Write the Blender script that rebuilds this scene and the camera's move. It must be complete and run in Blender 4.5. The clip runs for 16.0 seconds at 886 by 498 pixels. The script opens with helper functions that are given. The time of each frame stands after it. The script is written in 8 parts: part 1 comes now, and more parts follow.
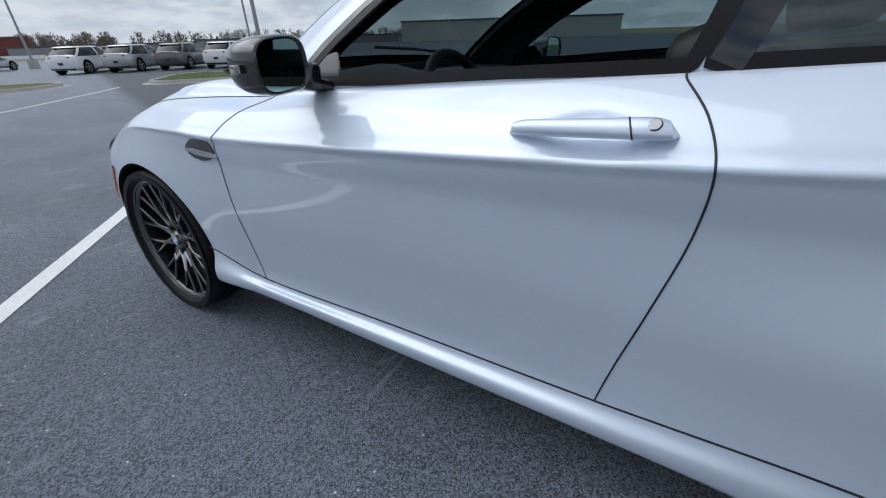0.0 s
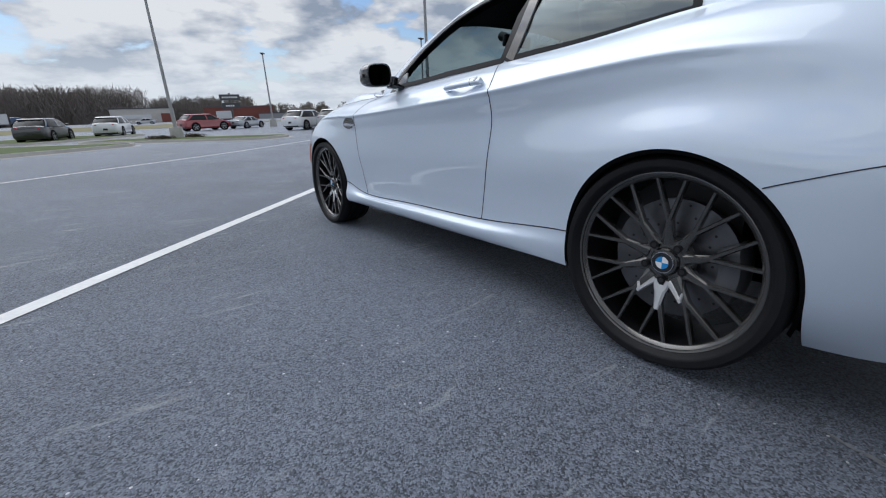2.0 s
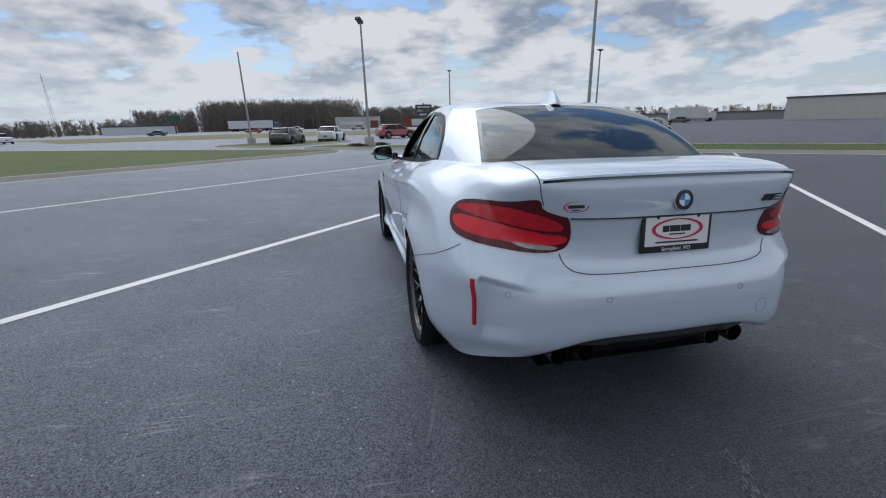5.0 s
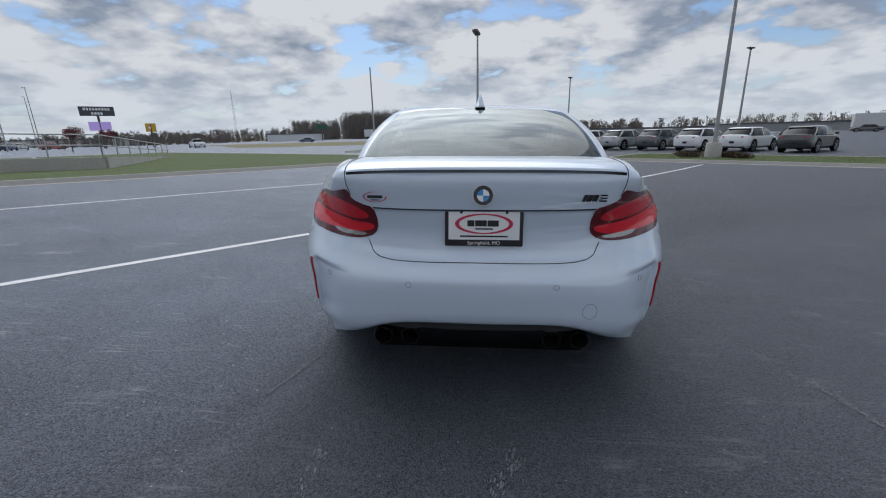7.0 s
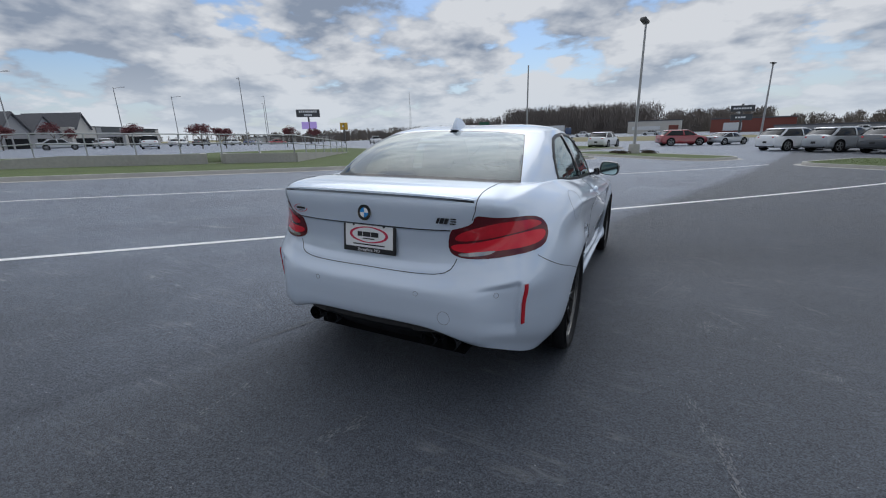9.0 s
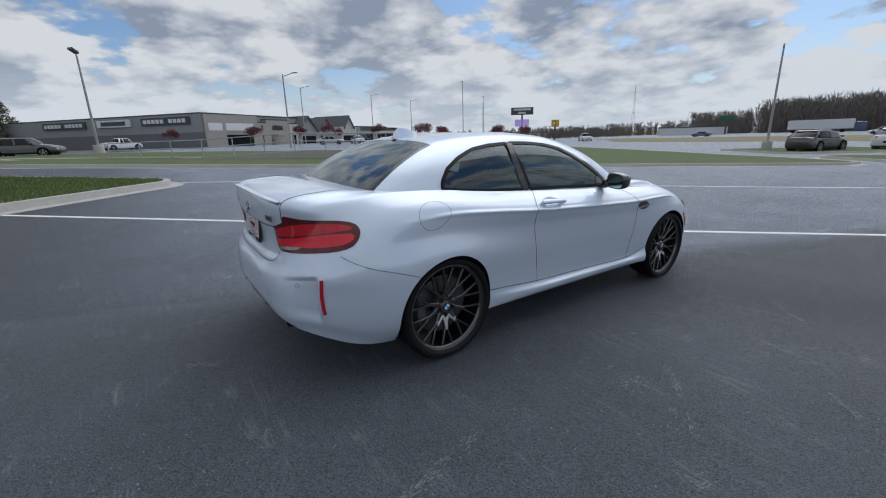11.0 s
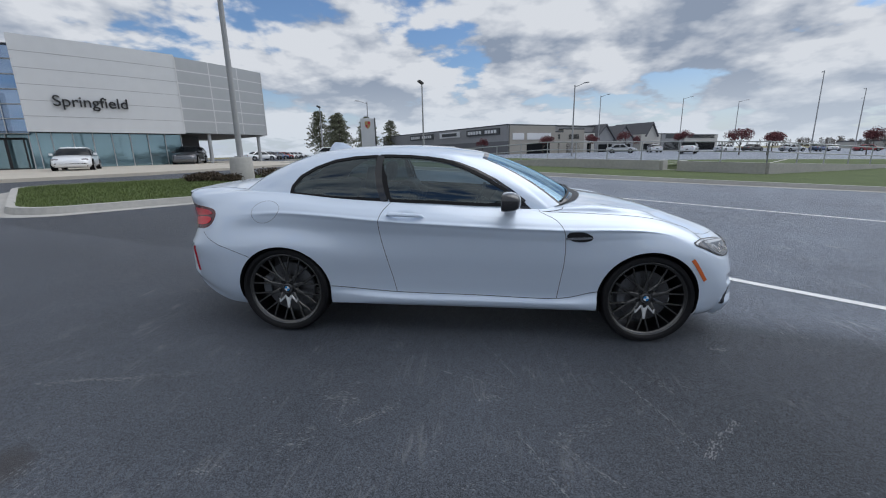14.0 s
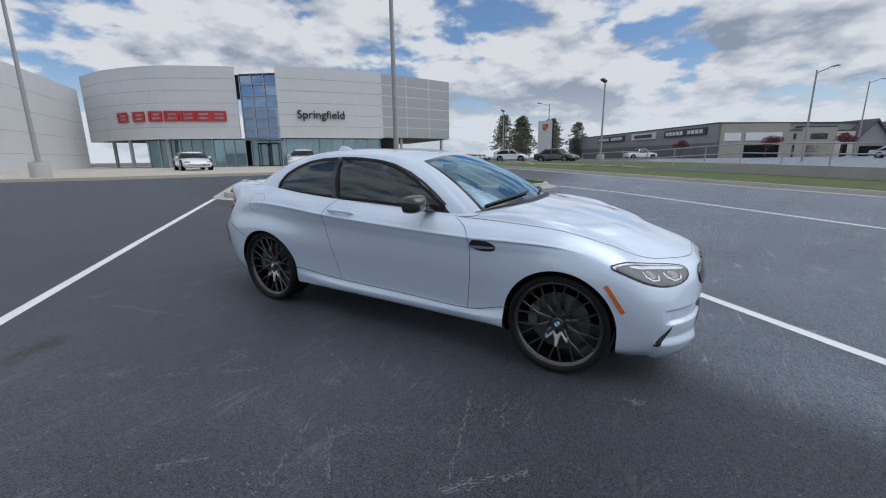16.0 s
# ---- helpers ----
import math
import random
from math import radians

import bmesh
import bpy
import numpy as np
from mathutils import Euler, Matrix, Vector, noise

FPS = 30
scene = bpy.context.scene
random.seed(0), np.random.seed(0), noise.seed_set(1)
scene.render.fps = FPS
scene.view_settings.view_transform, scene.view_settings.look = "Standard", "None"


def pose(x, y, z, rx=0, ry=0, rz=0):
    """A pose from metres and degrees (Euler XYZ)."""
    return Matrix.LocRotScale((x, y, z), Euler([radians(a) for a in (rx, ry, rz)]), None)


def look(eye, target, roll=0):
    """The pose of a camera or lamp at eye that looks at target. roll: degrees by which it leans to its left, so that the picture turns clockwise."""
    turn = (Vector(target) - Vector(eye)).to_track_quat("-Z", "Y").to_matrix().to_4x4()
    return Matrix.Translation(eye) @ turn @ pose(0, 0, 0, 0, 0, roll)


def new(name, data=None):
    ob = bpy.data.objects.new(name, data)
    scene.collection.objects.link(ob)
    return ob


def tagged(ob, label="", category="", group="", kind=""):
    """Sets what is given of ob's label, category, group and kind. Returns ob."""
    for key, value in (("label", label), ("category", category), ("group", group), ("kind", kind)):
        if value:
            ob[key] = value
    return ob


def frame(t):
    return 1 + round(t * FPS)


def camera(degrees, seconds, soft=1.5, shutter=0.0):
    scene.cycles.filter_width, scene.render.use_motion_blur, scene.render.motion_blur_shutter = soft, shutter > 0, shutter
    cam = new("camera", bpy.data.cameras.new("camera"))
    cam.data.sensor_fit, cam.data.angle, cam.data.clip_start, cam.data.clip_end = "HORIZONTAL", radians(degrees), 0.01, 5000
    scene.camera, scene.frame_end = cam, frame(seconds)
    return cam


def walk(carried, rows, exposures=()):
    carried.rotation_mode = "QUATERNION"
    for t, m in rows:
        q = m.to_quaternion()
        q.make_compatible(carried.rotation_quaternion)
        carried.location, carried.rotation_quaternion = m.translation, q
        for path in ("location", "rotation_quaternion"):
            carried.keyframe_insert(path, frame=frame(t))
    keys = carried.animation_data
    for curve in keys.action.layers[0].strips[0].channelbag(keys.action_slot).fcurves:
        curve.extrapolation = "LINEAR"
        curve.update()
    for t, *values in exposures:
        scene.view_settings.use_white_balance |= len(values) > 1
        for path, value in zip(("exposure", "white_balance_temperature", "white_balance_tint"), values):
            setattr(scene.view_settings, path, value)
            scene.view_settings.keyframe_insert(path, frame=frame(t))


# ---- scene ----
cam = camera(94.4, 16.0, soft=1.1)
PATH = [
    (0, (-1.579, 0.749, 1.05), (-0.089, 1.757, 0.176), -2.5),
    (0.5, (-1.775, 0.358, 0.983), (-0.39, 1.558, 0.181), -2.2),
    (1, (-1.919, -0.043, 0.895), (-0.645, 1.318, 0.169), -2.2),
    (1.5, (-2.041, -0.309, 0.799), (-0.849, 1.161, 0.151), -1.9),
    (2, (-2.102, -0.571, 0.77), (-0.982, 0.978, 0.18), -1.9),
    (2.5, (-2.133, -0.788, 0.772), (-1.078, 0.822, 0.23), -1.4),
    (3, (-2.173, -1.049, 0.812), (-1.191, 0.612, 0.288), -1.2),
    (3.5, (-2.099, -1.337, 0.949), (-1.217, 0.379, 0.422), -1.3),
    (3.7, (-2.039, -1.462, 0.982), (-1.199, 0.276, 0.457), -1.0),
    (5.8, (-0.551, -2.47, 1.261), (-0.419, -0.551, 0.715), -0.7),
    (6, (-0.399, -2.486, 1.259), (-0.323, -0.563, 0.715), -0.5),
    (6.5, (-0.115, -2.494, 1.211), (-0.157, -0.565, 0.687), -0.3),
    (7, (-0.045, -2.522, 1.142), (-0.18, -0.59, 0.642), -0.2),
    (7.5, (-0.009, -2.559, 1.158), (-0.255, -0.634, 0.674), -0.2),
    (8, (0.294, -2.654, 1.21), (-0.108, -0.756, 0.725), -0.1),
    (8.5, (0.736, -2.65, 1.241), (0.127, -0.811, 0.744), 0.1),
    (9, (1.197, -2.541, 1.286), (0.361, -0.798, 0.772), 0.1),
    (9.5, (1.652, -2.401, 1.305), (0.597, -0.785, 0.779), 0.2),
    (10, (2.042, -2.15, 1.334), (0.793, -0.681, 0.802), 0.2),
    (10.2, (2.207, -2.035, 1.352), (0.887, -0.631, 0.819), 0.2),
    (12.3, (3.446, -0.222, 1.405), (1.614, 0.398, 0.894), 0.3),
    (12.5, (3.52, -0.043, 1.414), (1.66, 0.488, 0.906), 0.3),
    (13, (3.648, 0.415, 1.419), (1.737, 0.719, 0.913), 0.3),
    (13.5, (3.707, 0.911, 1.419), (1.772, 0.984, 0.916), 0.2),
    (14, (3.755, 1.417, 1.421), (1.823, 1.277, 0.923), 0.1),
    (14.5, (3.779, 1.91, 1.437), (1.872, 1.56, 0.946), 0.2),
    (15, (3.675, 2.382, 1.427), (1.817, 1.826, 0.939), 0.1),
    (15.5, (3.519, 2.84, 1.421), (1.735, 2.08, 0.935), 0.0),
    (16, (3.31, 3.256, 1.428), (1.623, 2.298, 0.941), -0.1),
]
# the lot falls gently to the front right; the path is given in the lot's own plane
TILT = pose(0, 0, 0, -1.4, 1.1, 0)
walk(cam, [(t, TILT @ look(eye, target, roll)) for t, eye, target, roll in PATH], [(0, 0.0, 6050, 10), (1.5, 0.08, 6090, 10), (4, 0.0, 6090, 10), (7, -0.1, 6090, 10), (10, -0.1, 6090, 10), (14, -0.04, 6040, 10), (16, -0.04, 6040, 10)])

# ---------------------------------------------------------------- sky and sun
SUN_ELEVATION, SUN_AZIMUTH = 54.0, 18.0  # the sun stands ahead of the car, azimuth in degrees to the left of +y


def sky_world():
    world = bpy.data.worlds.new("sky")
    scene.world = world
    world.use_nodes = True
    nt = world.node_tree
    nt.nodes.clear()
    N = nt.nodes.new
    L = nt.links.new
    out = N("ShaderNodeOutputWorld")
    bg = N("ShaderNodeBackground")
    bg.inputs["Strength"].default_value = 1.0
    sky = N("ShaderNodeTexSky")
    sky.sky_type = "NISHITA"
    sky.sun_disc = False
    sky.sun_elevation = radians(SUN_ELEVATION)
    sky.sun_rotation = radians(-SUN_AZIMUTH)
    sky.air_density = 1.0
    sky.dust_density = 1.5
    geo = N("ShaderNodeTexCoord")
    sep = N("ShaderNodeSeparateXYZ")
    L(geo.outputs["Generated"], sep.inputs[0])
    # the direction is thrown onto a cloud deck overhead, drawn in towards the horizon
    def math_node(op, a, b):
        m = N("ShaderNodeMath"); m.operation = op
        for k, v in enumerate((a, b)):
            if isinstance(v, (int, float)):
                m.inputs[k].default_value = v
            else:
                L(v, m.inputs[k])
        return m.outputs[0]

    def deck(lift):
        z = math_node("ADD", math_node("MAXIMUM", sep.outputs["Z"], 0.0), lift)
        c = N("ShaderNodeCombineXYZ")
        L(math_node("DIVIDE", sep.outputs["X"], z), c.inputs[0])
        L(math_node("DIVIDE", sep.outputs["Y"], z), c.inputs[1])
        L(math_node("MULTIPLY", sep.outputs["Z"], 1.6), c.inputs[2])
        n = N("ShaderNodeTexNoise"); n.inputs["Scale"].default_value = 2.1; n.inputs["Detail"].default_value = 9.0
        n.inputs["Roughness"].default_value = 0.54; n.inputs["Distortion"].default_value = 0.1
        L(c.outputs[0], n.inputs["Vector"])
        # rounded heads of the clouds
        heads = N("ShaderNodeTexVoronoi"); heads.feature = "SMOOTH_F1"; heads.normalize = True
        heads.inputs["Scale"].default_value = 4.6; heads.inputs["Detail"].default_value = 3.0; heads.inputs["Roughness"].default_value = 0.55
        heads.inputs["Smoothness"].default_value = 0.7
        L(c.outputs[0], heads.inputs["Vector"])
        puff = math_node("MULTIPLY", math_node("SUBTRACT", 0.40, heads.outputs["Distance"]), 0.52)
        return math_node("ADD", n.outputs["Fac"], puff), heads.outputs["Distance"]

    here, billow = deck(0.26)
    above, _ = deck(0.33)
    cover = N("ShaderNodeMapRange"); cover.interpolation_type = "SMOOTHSTEP"
    cover.inputs["From Min"].default_value = 0.435; cover.inputs["From Max"].default_value = 0.53
    L(here, cover.inputs["Value"])
    # bright heads and grey undersides: the density here against the density a little higher up
    lit = math_node("SUBTRACT", above, here)
    thick = N("ShaderNodeMapRange"); thick.interpolation_type = "SMOOTHSTEP"
    thick.inputs["From Min"].default_value = 0.48; thick.inputs["From Max"].default_value = 0.82
    L(here, thick.inputs["Value"])
    shade = math_node("ADD", math_node("MULTIPLY", lit, 5.0), math_node("MULTIPLY", thick.outputs[0], 0.40))
    shade = math_node("ADD", shade, math_node("MULTIPLY", math_node("SUBTRACT", billow, 0.36), 1.5))
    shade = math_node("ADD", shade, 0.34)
    ramp = N("ShaderNodeValToRGB")
    ramp.color_ramp.elements[0].position = 0.0; ramp.color_ramp.elements[0].color = (1.0, 1.0, 1.0, 1)
    ramp.color_ramp.elements[1].position = 1.0; ramp.color_ramp.elements[1].color = (0.38, 0.44, 0.54, 1)
    # the veil is brightest round the hidden sun
    dot = N("ShaderNodeVectorMath"); dot.operation = "DOT_PRODUCT"
    L(geo.outputs["Generated"], dot.inputs[0])
    a, e = radians(SUN_AZIMUTH), radians(SUN_ELEVATION)
    dot.inputs[1].default_value = (-math.sin(a) * math.cos(e), math.cos(a) * math.cos(e), math.sin(e))
    # against the light the thick parts stand grey before the bright veil
    against = N("ShaderNodeMapRange"); against.interpolation_type = "SMOOTHSTEP"
    against.inputs["From Min"].default_value = 0.25; against.inputs["From Max"].default_value = 0.85
    against.inputs["To Max"].default_value = 0.35
    L(dot.outputs["Value"], against.inputs["Value"])
    shade = math_node("ADD", shade, math_node("MULTIPLY", against.outputs[0], thick.outputs[0]))
    L(shade, ramp.inputs["Fac"])
    glow = N("ShaderNodeMapRange"); glow.interpolation_type = "SMOOTHSTEP"
    glow.inputs["From Min"].default_value = 0.84; glow.inputs["From Max"].default_value = 1.0
    glow.inputs["To Min"].default_value = CLOUD; glow.inputs["To Max"].default_value = CLOUD * 3.2
    L(dot.outputs["Value"], glow.inputs["Value"])
    cloudgain = N("ShaderNodeVectorMath"); cloudgain.operation = "SCALE"
    L(ramp.outputs["Color"], cloudgain.inputs[0]); L(glow.outputs[0], cloudgain.inputs["Scale"])
    skygain = N("ShaderNodeMix"); skygain.data_type = "RGBA"; skygain.blend_type = "MULTIPLY"
    skygain.inputs["Factor"].default_value = 1.0
    L(sky.outputs["Color"], skygain.inputs["A"])
    skygain.inputs["B"].default_value = (SKY * 0.82, SKY * 0.95, SKY * 1.08, 1)
    both = N("ShaderNodeMix"); both.data_type = "RGBA"
    L(cover.outputs[0], both.inputs["Factor"]); L(skygain.outputs["Result"], both.inputs["A"]); L(cloudgain.outputs[0], both.inputs["B"])
    # pale haze low over the horizon
    haze = N("ShaderNodeMapRange"); haze.interpolation_type = "SMOOTHSTEP"
    haze.inputs["From Min"].default_value = 0.0; haze.inputs["From Max"].default_value = 0.20
    haze.inputs["To Min"].default_value = 0.68; haze.inputs["To Max"].default_value = 0.0
    L(sep.outputs["Z"], haze.inputs["Value"])
    final = N("ShaderNodeMix"); final.data_type = "RGBA"
    L(haze.outputs[0], final.inputs["Factor"]); L(both.outputs["Result"], final.inputs["A"])
    final.inputs["B"].default_value = (0.93 * CLOUD, 0.985 * CLOUD, 1.03 * CLOUD, 1)
    L(final.outputs["Result"], bg.inputs["Color"])
    L(bg.outputs[0], out.inputs["Surface"])


CLOUD, SKY = 0.72, 0.105
sky_world()
sun = new("sun", bpy.data.lights.new("sun", "SUN"))
sun.data.energy, sun.data.angle, sun.data.color = 1.1, radians(70.0), (1.0, 0.95, 0.88)
_a, _e = radians(SUN_AZIMUTH), radians(SUN_ELEVATION)
sun.matrix_world = look((0, 0, 30), (30 * math.sin(_a) * math.cos(_e), -30 * math.cos(_a) * math.cos(_e), 30 - 30 * math.sin(_e)))

# ---------------------------------------------------------------- materials
def material(name, color, rough=0.5, metal=0.0, coat=0.0, noise_scale=0.0, noise_amount=0.0, bump=0.0, bump_scale=80.0, spec=0.5, emit=None, emit_strength=0.0, blotch=0.0):
    """A procedural surface: base colour varied at two scales, with fine relief."""
    m = bpy.data.materials.new(name)
    m.use_nodes = True
    nt = m.node_tree
    b = nt.nodes["Principled BSDF"]
    b.inputs["Base Color"].default_value = (*color, 1)
    b.inputs["Roughness"].default_value = rough
    b.inputs["Metallic"].default_value = metal
    b.inputs["Coat Weight"].default_value = coat
    b.inputs["Coat Roughness"].default_value = 0.03
    b.inputs["Specular IOR Level"].default_value = spec
    if emit:
        b.inputs["Emission Color"].default_value = (*emit, 1)
        b.inputs["Emission Strength"].default_value = emit_strength
    co = None
    if noise_amount or bump or blotch:
        co = nt.nodes.new("ShaderNodeTexCoord")
    if noise_amount or blotch:
        n1 = nt.nodes.new("ShaderNodeTexNoise"); n1.inputs["Scale"].default_value = noise_scale; n1.inputs["Detail"].default_value = 5
        n2 = nt.nodes.new("ShaderNodeTexNoise"); n2.inputs["Scale"].default_value = max(noise_scale * 0.07, 0.05); n2.inputs["Detail"].default_value = 4
        nt.links.new(co.outputs["Object"], n1.inputs["Vector"]); nt.links.new(co.outputs["Object"], n2.inputs["Vector"])
        a1 = nt.nodes.new("ShaderNodeMath"); a1.operation = "MULTIPLY_ADD"; a1.inputs[1].default_value = noise_amount * 2; a1.inputs[2].default_value = 1 - noise_amount
        a2 = nt.nodes.new("ShaderNodeMath"); a2.operation = "MULTIPLY_ADD"; a2.inputs[1].default_value = blotch * 2; a2.inputs[2].default_value = 1 - blotch
        nt.links.new(n1.outputs["Fac"], a1.inputs[0]); nt.links.new(n2.outputs["Fac"], a2.inputs[0])
        mul = nt.nodes.new("ShaderNodeMath"); mul.operation = "MULTIPLY"
        nt.links.new(a1.outputs[0], mul.inputs[0]); nt.links.new(a2.outputs[0], mul.inputs[1])
        mix = nt.nodes.new("ShaderNodeVectorMath"); mix.operation = "SCALE"; mix.inputs[0].default_value = color
        nt.links.new(mul.outputs[0], mix.inputs["Scale"])
        nt.links.new(mix.outputs[0], b.inputs["Base Color"])
    if bump:
        n3 = nt.nodes.new("ShaderNodeTexNoise"); n3.inputs["Scale"].default_value = bump_scale; n3.inputs["Detail"].default_value = 4
        nt.links.new(co.outputs["Object"], n3.inputs["Vector"])
        bp = nt.nodes.new("ShaderNodeBump"); bp.inputs["Strength"].default_value = bump; bp.inputs["Distance"].default_value = 0.01
        nt.links.new(n3.outputs["Fac"], bp.inputs["Height"]); nt.links.new(bp.outputs[0], b.inputs["Normal"])
    return m


def glass(name, tint, rough=0.0, gain=1.5, gloss_tint=(1, 1, 1)):
    """Thin glazing: mirror gloss over a tinted see-through pane."""
    m = bpy.data.materials.new(name)
    m.use_nodes = True
    nt = m.node_tree
    nt.nodes.clear()
    out = nt.nodes.new("ShaderNodeOutputMaterial")
    mix = nt.nodes.new("ShaderNodeMixShader")
    lw = nt.nodes.new("ShaderNodeLayerWeight"); lw.inputs["Blend"].default_value = 0.5
    fr = nt.nodes.new("ShaderNodeMath"); fr.operation = "POWER"; fr.inputs[1].default_value = 4.0
    nt.links.new(lw.outputs["Facing"], fr.inputs[0])
    amt = nt.nodes.new("ShaderNodeMath"); amt.operation = "MULTIPLY_ADD"; amt.inputs[1].default_value = 0.9; amt.inputs[2].default_value = 0.05 * gain
    amt.use_clamp = True
    nt.links.new(fr.outputs[0], amt.inputs[0])
    tr = nt.nodes.new("ShaderNodeBsdfTransparent"); tr.inputs["Color"].default_value = (*tint, 1)
    gl = nt.nodes.new("ShaderNodeBsdfGlossy"); gl.inputs["Roughness"].default_value = rough
    gl.inputs["Color"].default_value = (*gloss_tint, 1)
    nt.links.new(amt.outputs[0], mix.inputs[0]); nt.links.new(tr.outputs[0], mix.inputs[1]); nt.links.new(gl.outputs[0], mix.inputs[2])
    nt.links.new(mix.outputs[0], out.inputs[0])
    return m


def asphalt_material():
    m = bpy.data.materials.new("asphalt")
    m.use_nodes = True
    nt = m.node_tree
    b = nt.nodes["Principled BSDF"]
    N, L = nt.nodes.new, nt.links.new
    co = N("ShaderNodeTexCoord")
    stone = N("ShaderNodeTexVoronoi"); stone.inputs["Scale"].default_value = 215.0
    L(co.outputs["Object"], stone.inputs["Vector"])
    grit = N("ShaderNodeTexNoise"); grit.inputs["Scale"].default_value = 330.0; grit.inputs["Detail"].default_value = 3
    L(co.outputs["Object"], grit.inputs["Vector"])
    patch = N("ShaderNodeTexNoise"); patch.inputs["Scale"].default_value = 0.55; patch.inputs["Detail"].default_value = 6; patch.inputs["Roughness"].default_value = 0.6
    L(co.outputs["Object"], patch.inputs["Vector"])
    stain = N("ShaderNodeTexNoise"); stain.inputs["Scale"].default_value = 2.3; stain.inputs["Detail"].default_value = 7; stain.inputs["Roughness"].default_value = 0.65
    L(co.outputs["Object"], stain.inputs["Vector"])
    ramp = N("ShaderNodeValToRGB")
    ramp.color_ramp.elements[0].position = 0.0; ramp.color_ramp.elements[0].color = (0.017, 0.0195, 0.0245, 1)
    ramp.color_ramp.elements[1].position = 1.0; ramp.color_ramp.elements[1].color = (0.168, 0.190, 0.230, 1)
    c1 = N("ShaderNodeSeparateColor"); L(stone.outputs["Color"], c1.inputs[0])
    s1 = N("ShaderNodeMath"); s1.operation = "MULTIPLY_ADD"; s1.inputs[1].default_value = 0.85
    L(c1.outputs[0], s1.inputs[0])
    s2 = N("ShaderNodeMath"); s2.operation = "MULTIPLY_ADD"; s2.inputs[1].default_value = 0.6; s2.inputs[2].default_value = -0.265
    L(patch.outputs["Fac"], s2.inputs[0]); L(s2.outputs[0], s1.inputs[2])
    L(s1.outputs[0], ramp.inputs["Fac"])
    # pale dusty drag marks
    wear = N("ShaderNodeMapRange"); wear.inputs["From Min"].default_value = 0.60; wear.inputs["From Max"].default_value = 0.78
    wear.inputs["To Max"].default_value = 0.20
    L(stain.outputs["Fac"], wear.inputs["Value"])
    mix = N("ShaderNodeMix"); mix.data_type = "RGBA"
    L(wear.outputs[0], mix.inputs["Factor"]); L(ramp.outputs["Color"], mix.inputs["A"]); mix.inputs["B"].default_value = (0.16, 0.16, 0.165, 1)
    # scattered pale stones and paint crumbs
    crumb = N("ShaderNodeTexVoronoi"); crumb.inputs["Scale"].default_value = 42.0
    L(co.outputs["Object"], crumb.inputs["Vector"])
    pick = N("ShaderNodeSeparateColor"); L(crumb.outputs["Color"], pick.inputs[0])
    rare = N("ShaderNodeMath"); rare.operation = "GREATER_THAN"; rare.inputs[1].default_value = 0.965
    L(pick.outputs[1], rare.inputs[0])
    near = N("ShaderNodeMath"); near.operation = "LESS_THAN"; near.inputs[1].default_value = 0.17
    L(crumb.outputs["Distance"], near.inputs[0])
    spot = N("ShaderNodeMath"); spot.operation = "MULTIPLY"
    L(rare.outputs[0], spot.inputs[0]); L(near.outputs[0], spot.inputs[1])
    spot2 = N("ShaderNodeMath"); spot2.operation = "MULTIPLY"; spot2.inputs[1].default_value = 0.9
    L(spot.outputs[0], spot2.inputs[0])
    flecks = N("ShaderNodeMix"); flecks.data_type = "RGBA"
    L(spot2.outputs[0], flecks.inputs["Factor"]); L(mix.outputs["Result"], flecks.inputs["A"]); flecks.inputs["B"].default_value = (0.42, 0.42, 0.43, 1)
    # thin scuffs and hairline scratches, long and narrow, in two directions
    old = flecks.outputs["Result"]
    for turn, seed in ((24, 3.0), (-58, 11.0)):
        mp = N("ShaderNodeMapping"); mp.inputs["Rotation"].default_value = (0, 0, radians(turn)); mp.inputs["Scale"].default_value = (0.55, 7.0, 1.0)
        mp.inputs["Location"].default_value = (seed, seed, 0)
        L(co.outputs["Object"], mp.inputs["Vector"])
        sn = N("ShaderNodeTexNoise"); sn.inputs["Scale"].default_value = 1.0; sn.inputs["Detail"].default_value = 3; sn.inputs["Distortion"].default_value = 0.6
        L(mp.outputs[0], sn.inputs["Vector"])
        ab = N("ShaderNodeMath"); ab.operation = "SUBTRACT"; ab.inputs[1].default_value = 0.5; L(sn.outputs["Fac"], ab.inputs[0])
        ab2 = N("ShaderNodeMath"); ab2.operation = "ABSOLUTE"; L(ab.outputs[0], ab2.inputs[0])
        thin = N("ShaderNodeMapRange"); thin.inputs["From Min"].default_value = 0.0; thin.inputs["From Max"].default_value = 0.012
        thin.inputs["To Min"].default_value = 0.5; thin.inputs["To Max"].default_value = 0.0
        L(ab2.outputs[0], thin.inputs["Value"])
        gate = N("ShaderNodeMapRange"); gate.inputs["From Min"].default_value = 0.50; gate.inputs["From Max"].default_value = 0.66
        L(stain.outputs["Fac"], gate.inputs["Value"])
        both = N("ShaderNodeMath"); both.operation = "MULTIPLY"; L(thin.outputs[0], both.inputs[0]); L(gate.outputs[0], both.inputs[1])
        lay = N("ShaderNodeMix"); lay.data_type = "RGBA"
        L(both.outputs[0], lay.inputs["Factor"]); L(old, lay.inputs["A"]); lay.inputs["B"].default_value = (0.30, 0.30, 0.31, 1)
        old = lay.outputs["Result"]
    # the asphalt is darker and smoother under the car and to its right; its edge slants past the rear wheel and ends
    # beside the front one
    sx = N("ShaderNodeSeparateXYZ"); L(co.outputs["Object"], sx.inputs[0])

